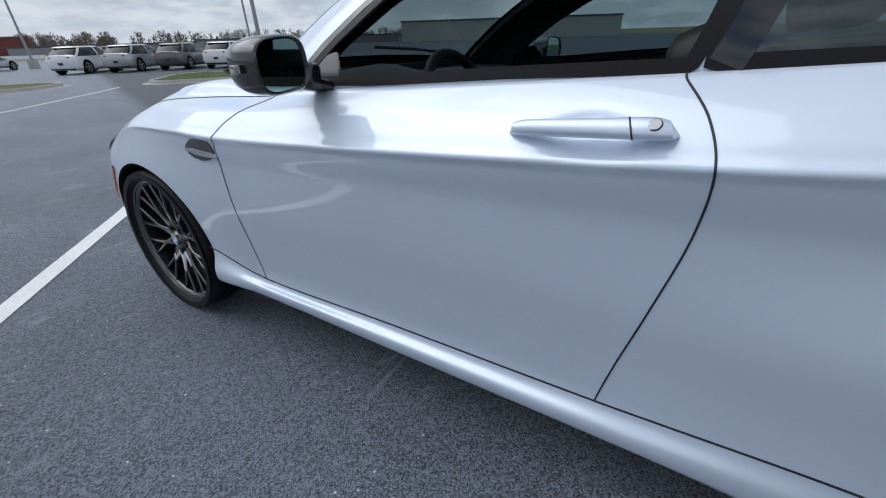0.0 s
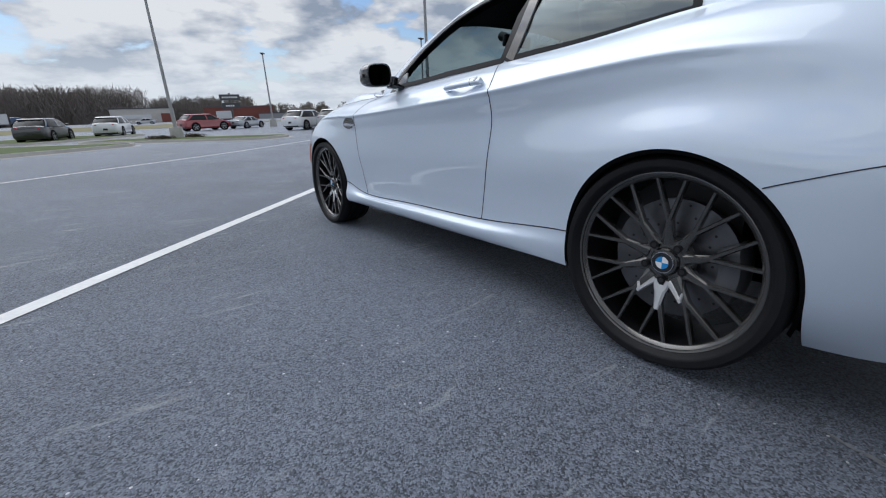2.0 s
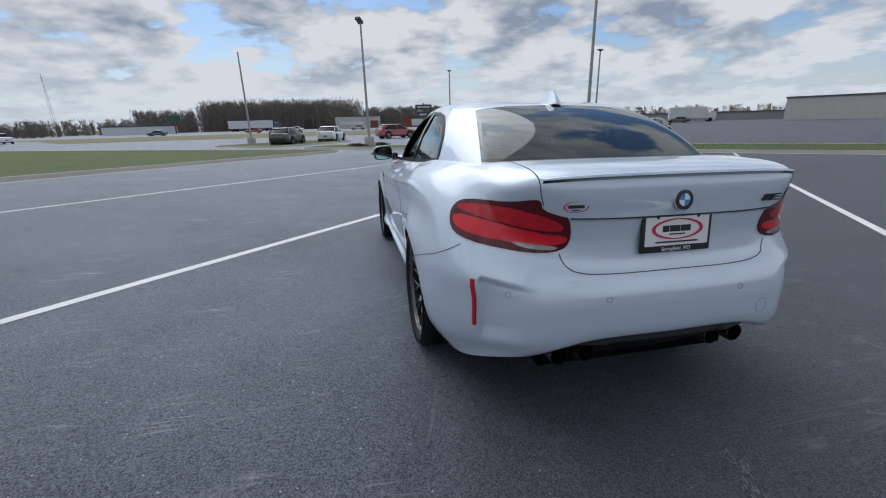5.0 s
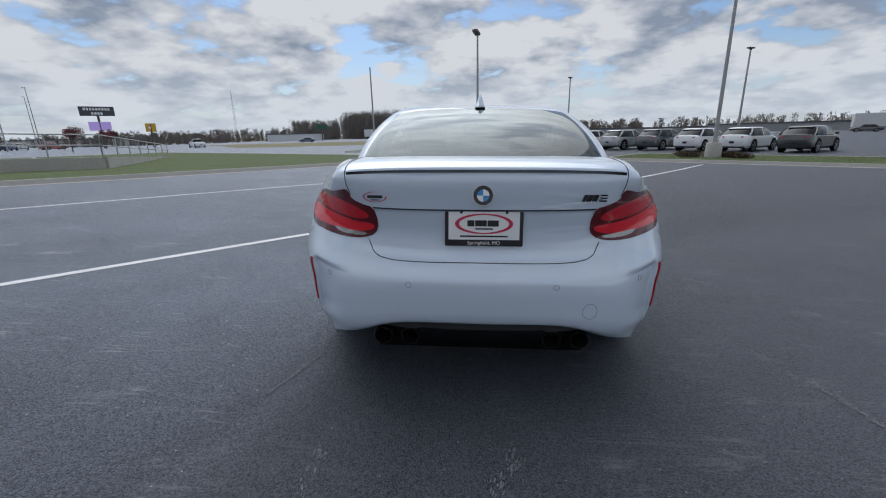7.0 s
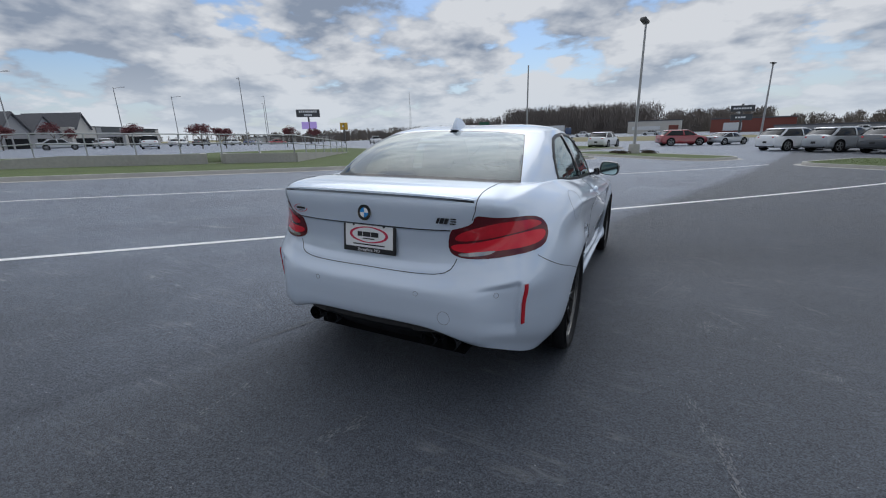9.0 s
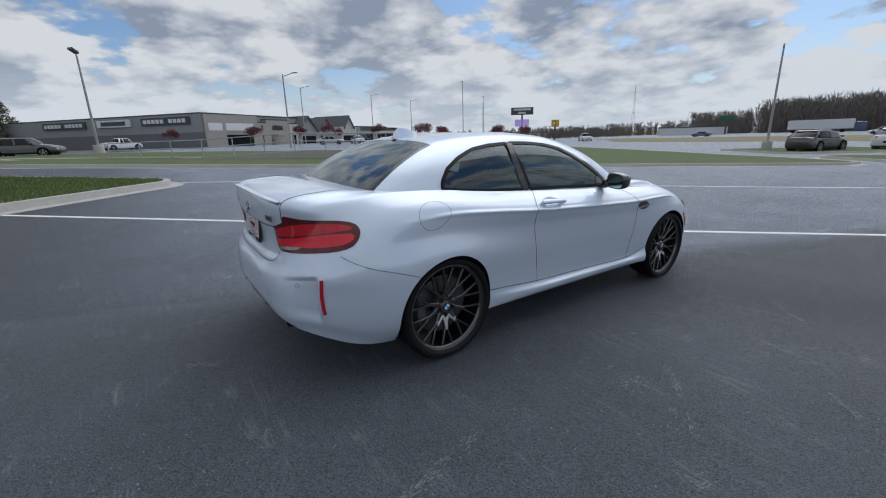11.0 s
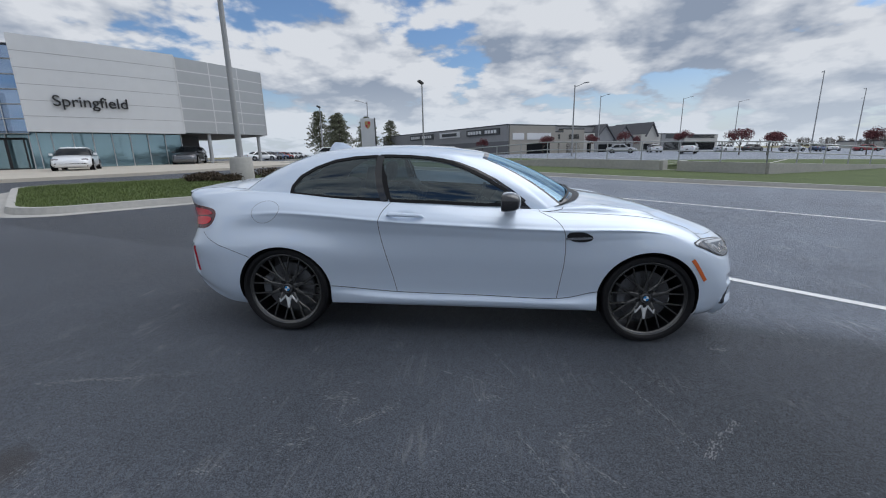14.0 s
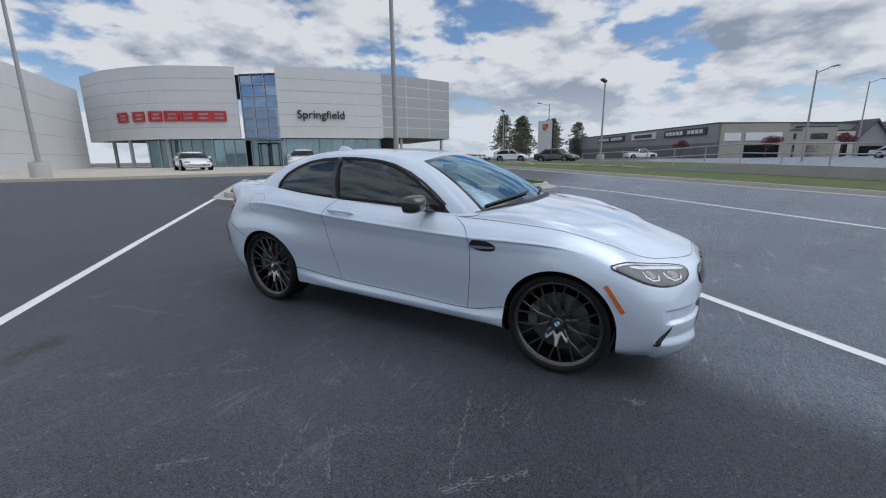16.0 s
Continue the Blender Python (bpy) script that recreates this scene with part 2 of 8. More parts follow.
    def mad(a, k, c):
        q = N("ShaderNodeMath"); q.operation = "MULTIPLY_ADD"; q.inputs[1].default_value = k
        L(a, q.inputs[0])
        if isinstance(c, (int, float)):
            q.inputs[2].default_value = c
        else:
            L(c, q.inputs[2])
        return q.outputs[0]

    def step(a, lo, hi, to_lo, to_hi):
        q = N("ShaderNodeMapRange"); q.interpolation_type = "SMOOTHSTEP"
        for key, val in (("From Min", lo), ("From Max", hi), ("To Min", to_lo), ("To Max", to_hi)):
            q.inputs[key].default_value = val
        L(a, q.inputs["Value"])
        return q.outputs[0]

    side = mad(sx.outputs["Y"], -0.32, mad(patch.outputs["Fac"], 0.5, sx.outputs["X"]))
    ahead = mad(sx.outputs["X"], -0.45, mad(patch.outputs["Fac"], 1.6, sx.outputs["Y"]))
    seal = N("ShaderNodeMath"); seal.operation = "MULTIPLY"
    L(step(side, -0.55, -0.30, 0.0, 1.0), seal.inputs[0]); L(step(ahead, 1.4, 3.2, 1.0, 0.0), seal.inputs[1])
    # lighter tone to the left of the car, falling off behind it
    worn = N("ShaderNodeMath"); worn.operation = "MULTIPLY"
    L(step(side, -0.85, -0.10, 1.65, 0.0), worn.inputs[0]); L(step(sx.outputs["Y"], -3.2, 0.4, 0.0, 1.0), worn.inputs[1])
    zone_tone = N("ShaderNodeMath"); zone_tone.operation = "MAXIMUM"
    L(mad(worn.outputs[0], 0.93, 0.74), zone_tone.inputs[0]); L(step(ahead, 1.0, 5.0, 0.74, 0.84), zone_tone.inputs[1])
    # one brown oil stain
    spot_at = N("ShaderNodeVectorMath"); spot_at.operation = "DISTANCE"; spot_at.inputs[1].default_value = (2.42, -0.66, 0.0)
    L(co.outputs["Object"], spot_at.inputs[0])
    oil = step(mad(stain.outputs["Fac"], 0.55, spot_at.outputs["Value"]), 0.36, 0.52, 0.65, 0.0)
    oily = N("ShaderNodeMix"); oily.data_type = "RGBA"
    L(oil, oily.inputs["Factor"]); L(old, oily.inputs["A"]); oily.inputs["B"].default_value = (0.045, 0.036, 0.030, 1)
    old = oily.outputs["Result"]
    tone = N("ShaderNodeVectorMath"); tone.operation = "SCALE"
    L(old, tone.inputs[0]); L(zone_tone.outputs[0], tone.inputs["Scale"])
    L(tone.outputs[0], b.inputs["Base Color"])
    rr = N("ShaderNodeMapRange"); rr.inputs["To Min"].default_value = 0.46; rr.inputs["To Max"].default_value = 0.62
    L(patch.outputs["Fac"], rr.inputs["Value"]); L(rr.outputs[0], b.inputs["Roughness"])
    b.inputs["Specular IOR Level"].default_value = 0.42
    h = N("ShaderNodeMath"); h.operation = "MULTIPLY_ADD"; h.inputs[1].default_value = -0.7
    L(stone.outputs["Distance"], h.inputs[0]); L(grit.outputs["Fac"], h.inputs[2])
    bp = N("ShaderNodeBump"); bp.inputs["Distance"].default_value = 0.009
    L(step(seal.outputs[0], 0.0, 1.0, 1.0, 0.6), bp.inputs["Strength"])
    L(h.outputs[0], bp.inputs["Height"]); L(bp.outputs[0], b.inputs["Normal"])
    return m


def car_paint(name, base, flake=0.35):
    m = bpy.data.materials.new(name)
    m.use_nodes = True
    b = m.node_tree.nodes["Principled BSDF"]
    b.inputs["Base Color"].default_value = (*base, 1)
    b.inputs["Metallic"].default_value = flake
    b.inputs["Roughness"].default_value = 0.34
    b.inputs["Coat Weight"].default_value = 1.0
    b.inputs["Coat Roughness"].default_value = 0.02
    b.inputs["Coat IOR"].default_value = 1.85
    nt = m.node_tree
    co = nt.nodes.new("ShaderNodeTexCoord")
    n = nt.nodes.new("ShaderNodeTexNoise"); n.inputs["Scale"].default_value = 900.0
    nt.links.new(co.outputs["Object"], n.inputs["Vector"])
    rr = nt.nodes.new("ShaderNodeMapRange"); rr.inputs["To Min"].default_value = 0.40; rr.inputs["To Max"].default_value = 0.56
    nt.links.new(n.outputs["Fac"], rr.inputs["Value"]); nt.links.new(rr.outputs[0], b.inputs["Roughness"])
    return m


ASPHALT = asphalt_material()
PAINT = car_paint("pale_blue_grey_paint", (0.675, 0.76, 0.875), 0.30)
FINE_GAP = material("fine_gap", (0.20, 0.225, 0.27), 0.6)
SEAM = material("gap_or_shade_line", (0.02, 0.022, 0.03), 0.6)
BLACK_GLOSS = material("black_gloss", (0.012, 0.012, 0.014), 0.12, coat=0.6)
FRAME_BLACK = material("satin_black_trim", (0.012, 0.012, 0.013), 0.4, spec=0.2, noise_scale=50, noise_amount=0.1)
BLACK_TRIM = material("black_trim", (0.018, 0.018, 0.02), 0.5, bump=0.1, bump_scale=400)
RUBBER = material("tyre_rubber", (0.008, 0.008, 0.009), 0.55, spec=0.25, noise_scale=30, noise_amount=0.25, bump=0.15, bump_scale=200)
RIM = material("dark_grey_alloy", (0.115, 0.112, 0.107), 0.2, metal=0.8, coat=0.5, noise_scale=40, noise_amount=0.08)
RIM_BRIGHT = material("bright_alloy", (0.80, 0.79, 0.78), 0.28, metal=0.7)
BARREL = material("black_rim_barrel", (0.006, 0.006, 0.007), 0.35, spec=0.3)
DISC = material("brake_disc_steel", (0.17, 0.17, 0.175), 0.38, metal=1.0, noise_scale=60, noise_amount=0.15)
CALIPER = material("grey_caliper_paint", (0.085, 0.088, 0.095), 0.4)
WHEEL_WELL = material("wheel_well_liner", (0.003, 0.003, 0.0035), 0.95, spec=0.1, bump=0.2)
GLASS_DARK = glass("tinted_glass", (0.23, 0.31, 0.33), 0.03, gain=2.0, gloss_tint=(0.84, 0.95, 0.98))
GLASS_REAR = glass("rear_window_glass", (0.15, 0.19, 0.19), 0.02, gain=2.2, gloss_tint=(0.90, 0.97, 0.98))
# the blue of reflected sky is put into the windscreen's gloss colour
GLASS_CLEAR = glass("windscreen_glass", (0.36, 0.45, 0.47), 0.02, gain=5.5, gloss_tint=(0.55, 0.80, 1.0))
RED_LENS = material("red_lens", (0.52, 0.010, 0.022), 0.1, coat=0.25, noise_scale=25, noise_amount=0.3)
RED_DARK = material("dark_red_lens", (0.10, 0.005, 0.010), 0.1, coat=0.25)
RED_LIGHT = material("bright_red_lens", (0.70, 0.014, 0.030), 0.12, coat=0.25)
LENS_CLEAR = material("clear_lamp_lens", (0.34, 0.32, 0.32), 0.08, metal=0.5, coat=1.0, noise_scale=90, noise_amount=0.3)
CHROME = material("chrome", (0.75, 0.75, 0.77), 0.08, metal=1.0)
BLUE = material("blue_enamel", (0.02, 0.25, 0.62), 0.2, coat=0.8)
WHITE_PLAIN = material("white_enamel", (0.85, 0.85, 0.85), 0.25, coat=0.5)
RED_PRINT = material("red_print", (0.55, 0.03, 0.08), 0.4)
BLACK_PRINT = material("black_print", (0.015, 0.015, 0.017), 0.5)
AMBER = material("amber_lens", (0.65, 0.13, 0.02), 0.15, coat=1.0)
CARBON = material("carbon_fibre", (0.02, 0.02, 0.022), 0.25, coat=1.0, noise_scale=160, noise_amount=0.5)
LEATHER = material("black_leather", (0.022, 0.022, 0.024), 0.55, noise_scale=20, noise_amount=0.2, bump=0.03, bump_scale=150)
LINE_PAINT = material("white_road_paint", (0.78, 0.78, 0.77), 0.7, noise_scale=40, noise_amount=0.18, blotch=0.15, bump=0.3, bump_scale=120)
CONCRETE = material("concrete", (0.44, 0.425, 0.395), 0.85, noise_scale=9, noise_amount=0.18, blotch=0.2, bump=0.25, bump_scale=60)
GRASS = material("grass_blades", (0.125, 0.165, 0.05), 0.8, noise_scale=3, noise_amount=0.35, blotch=0.35)
DRY_GRASS = material("dry_grass", (0.20, 0.18, 0.085), 0.9, noise_scale=0.6, noise_amount=0.3, blotch=0.3)
SOIL = material("turf", (0.085, 0.115, 0.034), 0.95, noise_scale=11, noise_amount=0.55, blotch=0.35, bump=0.6, bump_scale=30)
STEEL = material("galvanised_steel", (0.42, 0.43, 0.44), 0.45, metal=0.6, noise_scale=14, noise_amount=0.15)
POLE_PAINT = material("grey_pole_paint", (0.36, 0.36, 0.36), 0.5, noise_scale=6, noise_amount=0.12)
LAMP_HEAD = material("bronze_lamp_head", (0.09, 0.085, 0.08), 0.5)

# ---------------------------------------------------------------- mesh helpers
def link_mesh(name, verts, faces, mat, parent=None, smooth=False, label="", normals=None):
    me = bpy.data.meshes.new(name)
    me.from_pydata([tuple(map(float, v)) for v in verts], [], [tuple(int(i) for i in f) for f in faces])
    me.update()
    mats = mat if isinstance(mat, (list, tuple)) else [mat]
    for k in mats:
        me.materials.append(k)
    if smooth:
        me.polygons.foreach_set("use_smooth", [True] * len(me.polygons))
    if normals is not None:
        me.normals_split_custom_set_from_vertices([tuple(map(float, n)) for n in normals])
    ob = new(name, me)
    if parent is not None:
        ob.parent = parent
    if label:
        tagged(ob, label)
    return ob


def part(name, bm, mat, parent, label="", smooth=False):
    """Links a bmesh as one mesh object under a thing or under a part."""
    me = bpy.data.meshes.new(name)
    bmesh.ops.recalc_face_normals(bm, faces=bm.faces[:])
    bm.to_mesh(me)
    bm.free()
    for k in (mat if isinstance(mat, (list, tuple)) else [mat]):
        me.materials.append(k)
    if smooth:
        me.polygons.foreach_set("use_smooth", [True] * len(me.polygons))
        me.set_sharp_from_angle(angle=radians(38))
    ob = new(name, me)
    ob.parent = parent
    if label:
        tagged(ob, label)
    return ob


def empty(name, label, category, matrix=None, group="", kind=""):
    ob = new(name)
    ob.empty_display_size = 0.1
    if matrix is not None:
        ob.matrix_world = matrix
    return tagged(ob, label, category, group, kind)


def box(bm, size, m=Matrix(), bevel=0.0, segments=1):
    """A box of the given size centred at the origin of m, with rounded edges."""
    r = bmesh.ops.create_cube(bm, size=1.0)
    vs = r["verts"]
    bmesh.ops.transform(bm, matrix=Matrix.Diagonal((*size, 1)), verts=vs)
    if bevel:
        es = list({e for v in vs for e in v.link_edges})
        b = bmesh.ops.bevel(bm, geom=es, offset=min(bevel, min(size) * 0.45), segments=segments, profile=0.6, affect="EDGES")
        vs = list({v for f in b["faces"] for v in f.verts} | {v for v in vs if v.is_valid})
    bmesh.ops.transform(bm, matrix=m, verts=vs)
    return vs


def tube(bm, a, b, r0, r1=None, n=12, caps=True):
    """A straight tapered tube from a to b."""
    a, b = Vector(a), Vector(b)
    r1 = r0 if r1 is None else r1
    q = (b - a).to_track_quat("Z", "Y").to_matrix().to_4x4()
    r = bmesh.ops.create_cone(bm, cap_ends=caps, segments=n, radius1=r0, radius2=r1, depth=(b - a).length, matrix=Matrix.Translation((a + b) / 2) @ q)
    return r["verts"]


def lathe(bm, profile, n=48, axis="X", m=Matrix(), close=False):
    """Turns a profile of (along axis, radius) round the axis."""
    rings = []
    for k in range(n):
        a = 2 * math.pi * k / n
        ring = []
        for h, r in profile:
            if axis == "X":
                co = (h, r * math.cos(a), r * math.sin(a))
            else:
                co = (r * math.cos(a), r * math.sin(a), h)
            ring.append(bm.verts.new(m @ Vector(co)))
        rings.append(ring)
    for k in range(n):
        p, q = rings[k], rings[(k + 1) % n]
        for i in range(len(profile) - (0 if close else 1)):
            j = (i + 1) % len(profile)
            bm.faces.new((p[i], p[j], q[j], q[i]))


# ---------------------------------------------------------------- ground
FALL = Vector((0.0192, 0.0244))
STEEP = FALL.length
ALONG, ACROSS = Vector((0.66, 0.751)), Vector((-0.751, 0.66))  # direction of the painted lines, and square to it


def terrain(x, y):
    """The lot is an even slope round the car that levels out on either side."""
    d = (FALL.x * x + FALL.y * y) / STEEP
    if d < -10:
        u = min(-d - 10, 25)
        return STEEP * 10 + STEEP * (u - u * u / 50)
    if d < 8:
        return -STEEP * d
    if d > 30:
        return -STEEP * 19
    u = d - 8
    return -STEEP * 8 - STEEP * (u - u * u / 44)


def at(s, n, h=0.0):
    x, y = s * ALONG.x + n * ACROSS.x, s * ALONG.y + n * ACROSS.y
    return Vector((x, y, terrain(x, y) + h))


LOT_TURN = math.degrees(math.atan2(ALONG.y, ALONG.x)) - 90  # turns +y onto the lines' direction


def stand(s, n, turn=0.0, h=0.0):
    """A pose on the ground; with turn 0 a thing's +y points along the painted lines."""
    p = at(s, n, h)
    return pose(p.x, p.y, p.z, 0, 0, LOT_TURN + turn)


def build_ground():
    reach = [0.0]
    step = 2.0
    while reach[-1] < 2600:
        reach.append(reach[-1] + step)
        step = step if reach[-1] < 60 else step * 1.35
    line = [-r for r in reach[:0:-1]] + reach
    verts, faces, lots = [], [], []
    k = len(line)
    for a in line:
        for b in line:
            p = at(a, b)
            verts.append((p.x, p.y, p.z))
    for i in range(k - 1):
        for j in range(k - 1):
            faces.append((i * k + j, (i + 1) * k + j, (i + 1) * k + j + 1, i * k + j + 1))
            lots.append(0 if max(abs(line[i]), abs(line[i + 1])) < 175 and -120 < line[j] < 175 else 1)
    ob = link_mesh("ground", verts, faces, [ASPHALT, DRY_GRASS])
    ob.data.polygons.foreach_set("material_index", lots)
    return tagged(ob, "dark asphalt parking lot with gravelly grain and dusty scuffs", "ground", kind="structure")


build_ground()


def strip(name, pts, width, mat, label, category, lift=0.004, thick=0.0):
    """A painted band along points (s, n) on the ground."""
    verts, faces = [], []
    fine = []
    for (s0, n0), (s1, n1) in zip(pts, pts[1:]):
        k = max(1, int(math.hypot(s1 - s0, n1 - n0) / 0.8))
        fine += [(s0 + (s1 - s0) * i / k, n0 + (n1 - n0) * i / k) for i in range(k)]
    fine.append(pts[-1])
    for i, (s, n) in enumerate(fine):
        a, b = fine[max(i - 1, 0)], fine[min(i + 1, len(fine) - 1)]
        d = Vector((b[0] - a[0], b[1] - a[1])).normalized()
        for sign in (-1, 1):
            verts.append(at(s - sign * d.y * width / 2, n + sign * d.x * width / 2, lift))
    for i in range(len(fine) - 1):
        faces.append((2 * i, 2 * i + 1, 2 * i + 3, 2 * i + 2))
    ob = link_mesh(name, verts, faces, mat)
    return tagged(ob, label, category, kind="structure")


strip("parking_line_1", [(-7.75, 3.30), (3.0, 3.31), (20.6, 3.75)], 0.11, LINE_PAINT, "white painted parking line on dark asphalt", "road marking")
strip("parking_line_2", [(-8.3, -2.63), (-3.0, -2.75), (0.4, -2.81), (22.0, -3.05)], 0.11, LINE_PAINT, "white painted parking line on dark asphalt", "road marking")
strip("parking_line_3", [(-8.2, 8.6), (-6, 9.15), (21.5, 10.0)], 0.11, LINE_PAINT, "thin worn white line along the drive aisle", "road marking")


def rounded_outline(s0, s1, n0, n1, r, k=8):
    pts = []
    for cs, cn, a0 in ((s1 - r, n1 - r, 0), (s0 + r, n1 - r, 90), (s0 + r, n0 + r, 180), (s1 - r, n0 + r, 270)):
        for i in range(k + 1):
            a = radians(a0 + 90 * i / k)
            pts.append((cs + r * math.cos(a), cn + r * math.sin(a)))
    return pts


def inset(pts, d):
    out = []
    k = len(pts)
    for i in range(k):
        a, b, c = Vector(pts[i - 1]), Vector(pts[i]), Vector(pts[(i + 1) % k])
        t = (c - a).normalized()
        out.append((b.x - t.y * d, b.y + t.x * d))
    return out


def dense(pts, step=1.5, closed=True):
    out = []
    for i in range(len(pts) if closed else len(pts) - 1):
        a, b = Vector(pts[i]), Vector(pts[(i + 1) % len(pts)])
        k = max(1, int((b - a).length / step))
        out += [tuple(a.lerp(b, j / k)) for j in range(k)]
    if not closed:
        out.append(pts[-1])
    return out


def lawn(name, outline, kerb=0.15, apron=0.45, label="", low=0.0):
    """A raised lawn with a cast concrete kerb and gutter round it."""
    outline = dense(outline)
    rings = [(0.0, 0.006), (apron * 0.62, 0.012), (apron * 0.70, kerb), (apron, kerb), (apron + 0.03, kerb - 0.02)]
    verts, faces = [], []
    k = len(outline)
    for d, h in rings:
        verts += [at(s, n, h) for s, n in inset(outline, d)]
    for r in range(len(rings) - 1):
        for i in range(k):
            j = (i + 1) % k
            faces.append((r * k + i, r * k + j, (r + 1) * k + j, (r + 1) * k + i))
    kerb_ob = link_mesh(name + "_kerb", verts, faces, CONCRETE)
    tagged(kerb_ob, "pale cast concrete kerb and gutter round a lawn", "kerb", kind="structure")
    inner = inset(outline, apron + 0.02)
    bm = bmesh.new()
    vs = [bm.verts.new(at(s, n, kerb - 0.012)) for s, n in inner]
    bm.faces.new(vs)
    bmesh.ops.triangulate(bm, faces=bm.faces[:])
    me = bpy.data.meshes.new(name)
    bm.normal_update()
    if bm.faces and sum(f.normal.z for f in bm.faces) < 0:
        bmesh.ops.reverse_faces(bm, faces=bm.faces[:])
    bm.to_mesh(me)
    bm.free()
    me.materials.append(SOIL)
    ob = new(name, me)
    return tagged(ob, label or "raised lawn of short yellow-green spring grass", "lawn", kind="structure"), inner


ISLAND_BACK = lawn("lawn_1", rounded_outline(-14.8, -7.6, -2.75, 8.7, 1.3))
ISLAND_AHEAD = lawn("lawn_2", rounded_outline(21.6, 28.2, -26.0, 9.6, 1.5))
VERGE = lawn("lawn_3", [(-30, 12.2), (-12, 13.6), (0, 15.4), (11, 17.9), (18.4, 18.5), (19.8, 19.6), (19.6, 21.5), (18.8, 25.6), (18.0, 28.0), (17.4, 31.5), (15.5, 40), (10, 60), (-2, 46), (-1.5, 22.0), (-30, 19.0)], apron=0.5)


# ---------------------------------------------------------------- pale scuffs and paint crumbs on the asphalt
SCUFF = material("pale_scuff", (0.20, 0.205, 0.215), 0.8, noise_scale=60, noise_amount=0.3)


def scuff(x0, y0, x1, y1, width, count, seed):
    """A broken streak of small pale flecks between two places."""
    rng = random.Random(seed)
    verts, faces = [], []
    d = Vector((x1 - x0, y1 - y0))
    e = Vector((-d.y, d.x)).normalized()
    d1 = d.normalized()
    for _ in range(count):
        t = rng.random()
        off = rng.gauss(0, width) + min(.03, width) * math.sin(5 * t + seed)
        p = Vector((x0, y0)) + d * t + e * off
        l, w = rng.uniform(.003, .016), rng.uniform(.0012, .004)
        k = len(verts)
        n = 6
        for i in range(n):
            a = 2 * math.pi * i / n + rng.uniform(-.3, .3)
            q = p + d1 * l * math.cos(a) + e * w * math.sin(a)
            verts.append((q.x, q.y, terrain(q.x, q.y) + .004))
        faces.append(tuple(range(k, k + n)))
    return tagged(link_mesh("paint_scuff", verts, faces, SCUFF), "broken pale scuff of paint crumbs on asphalt", "scuff", kind="stuff")


for k, (x0, y0, x1, y1, w, n) in enumerate(((1.74, -1.21, 1.60, -.60, .014, 150), (-.59, -1.5, -.62, -1.2, .012, 40), (1.60, -.60, 1.52, -.30, .02, 40), (1.71, .54, 1.61, .78, .03, 30),
                                           (-1.85, 2.53, -1.3, 2.85, .05, 60), (-2.83, 4.76, -2.46, 5.14, .06, 70), (2.52, -.53, 2.24, -.50, .08, 60), (-2.66, .25, -2.64, .5, .05, 30),
                                           (2.2, 1.2, 2.5, 2.3, .10, 60), (-1.6, -.3, -2.6, -.1, .22, 60), (.2, -1.8, 1.3, -1.5, .25, 60),
                                           (-0.85, -0.44, -0.99, -0.88, 0.004, 110), (0.14, -1.12, 0.05, -1.4, 0.02, 60), (1.76, 0.59, 1.72, 0.8, 0.02, 50), (1.99, 0.76, 1.76, 1.02, 0.012, 70), (2.13, 0.47, 2.04, 0.66, 0.05, 40), (2.28, 0.2, 2.32, 0.3, 0.02, 25), (1.64, 1.52, 1.69, 1.58, 0.02, 20), (1.26, 2.3, 2.02, 2.55, 0.006, 60), (1.04, 2.42, 1.55, 2.62, 0.006, 30), (1.94, 1.65, 2.4, 1.88, 0.008, 50), (2.0, 1.83, 2.25, 2.07, 0.008, 40), (1.33, 1.1, 1.56, 1.63, 0.005, 40), (0.99, 1.52, 1.44, 1.71, 0.005, 30), (2.6, 1.32, 2.43, 1.48, 0.012, 50), (2.07, 2.54, 1.77, 2.81, 0.014, 80), (1.99, 1.89, 1.8, 2.18, 0.02, 50), (0.97, 3.13, 0.96, 3.24, 0.012, 60), (0.81, 3.78, 1.0, 3.93, 0.05, 40), (1.36, 2.57, 1.69, 2.99, 0.06, 40))):
    scuff(x0, y0, x1, y1, w, n, k)

# ---------------------------------------------------------------- the coupe: body surface as a loft through feature lines
# each line runs from the rear centre round the right side to the front centre; points (x, y, z) at 18 shared stations
LINES = []
LINES.append([(0, -.925, .405), (.33, -.92, .402), (.535, -.885, .345), (.66, -.80, .305), (.76, -.58, .215), (.80, -.36, .185), (.82, 0, .19), (.857, .37, .232), (.838, .86, .222),
              (.836, 1.45, .220), (.836, 2.05, .218), (.838, 2.34, .215), (.81, 2.69, .19), (.80, 3.03, .19), (.68, 3.25, .185), (.5, 3.37, .18), (.28, 3.42, .18), (0, 3.43, .18)])
LINES.append([(0, -.955, .42), (.33, -.95, .418), (.55, -.915, .37), (.70, -.815, .34), (.80, -.59, .26), (.845, -.37, .235), (.865, 0, .235), (.862, .37, .248), (.858, .86, .245),
              (.858, 1.45, .243), (.858, 2.05, .243), (.872, 2.34, .235), (.86, 2.69, .235), (.85, 3.03, .235), (.72, 3.27, .235), (.53, 3.40, .23), (.30, 3.45, .23), (0, 3.46, .23)])
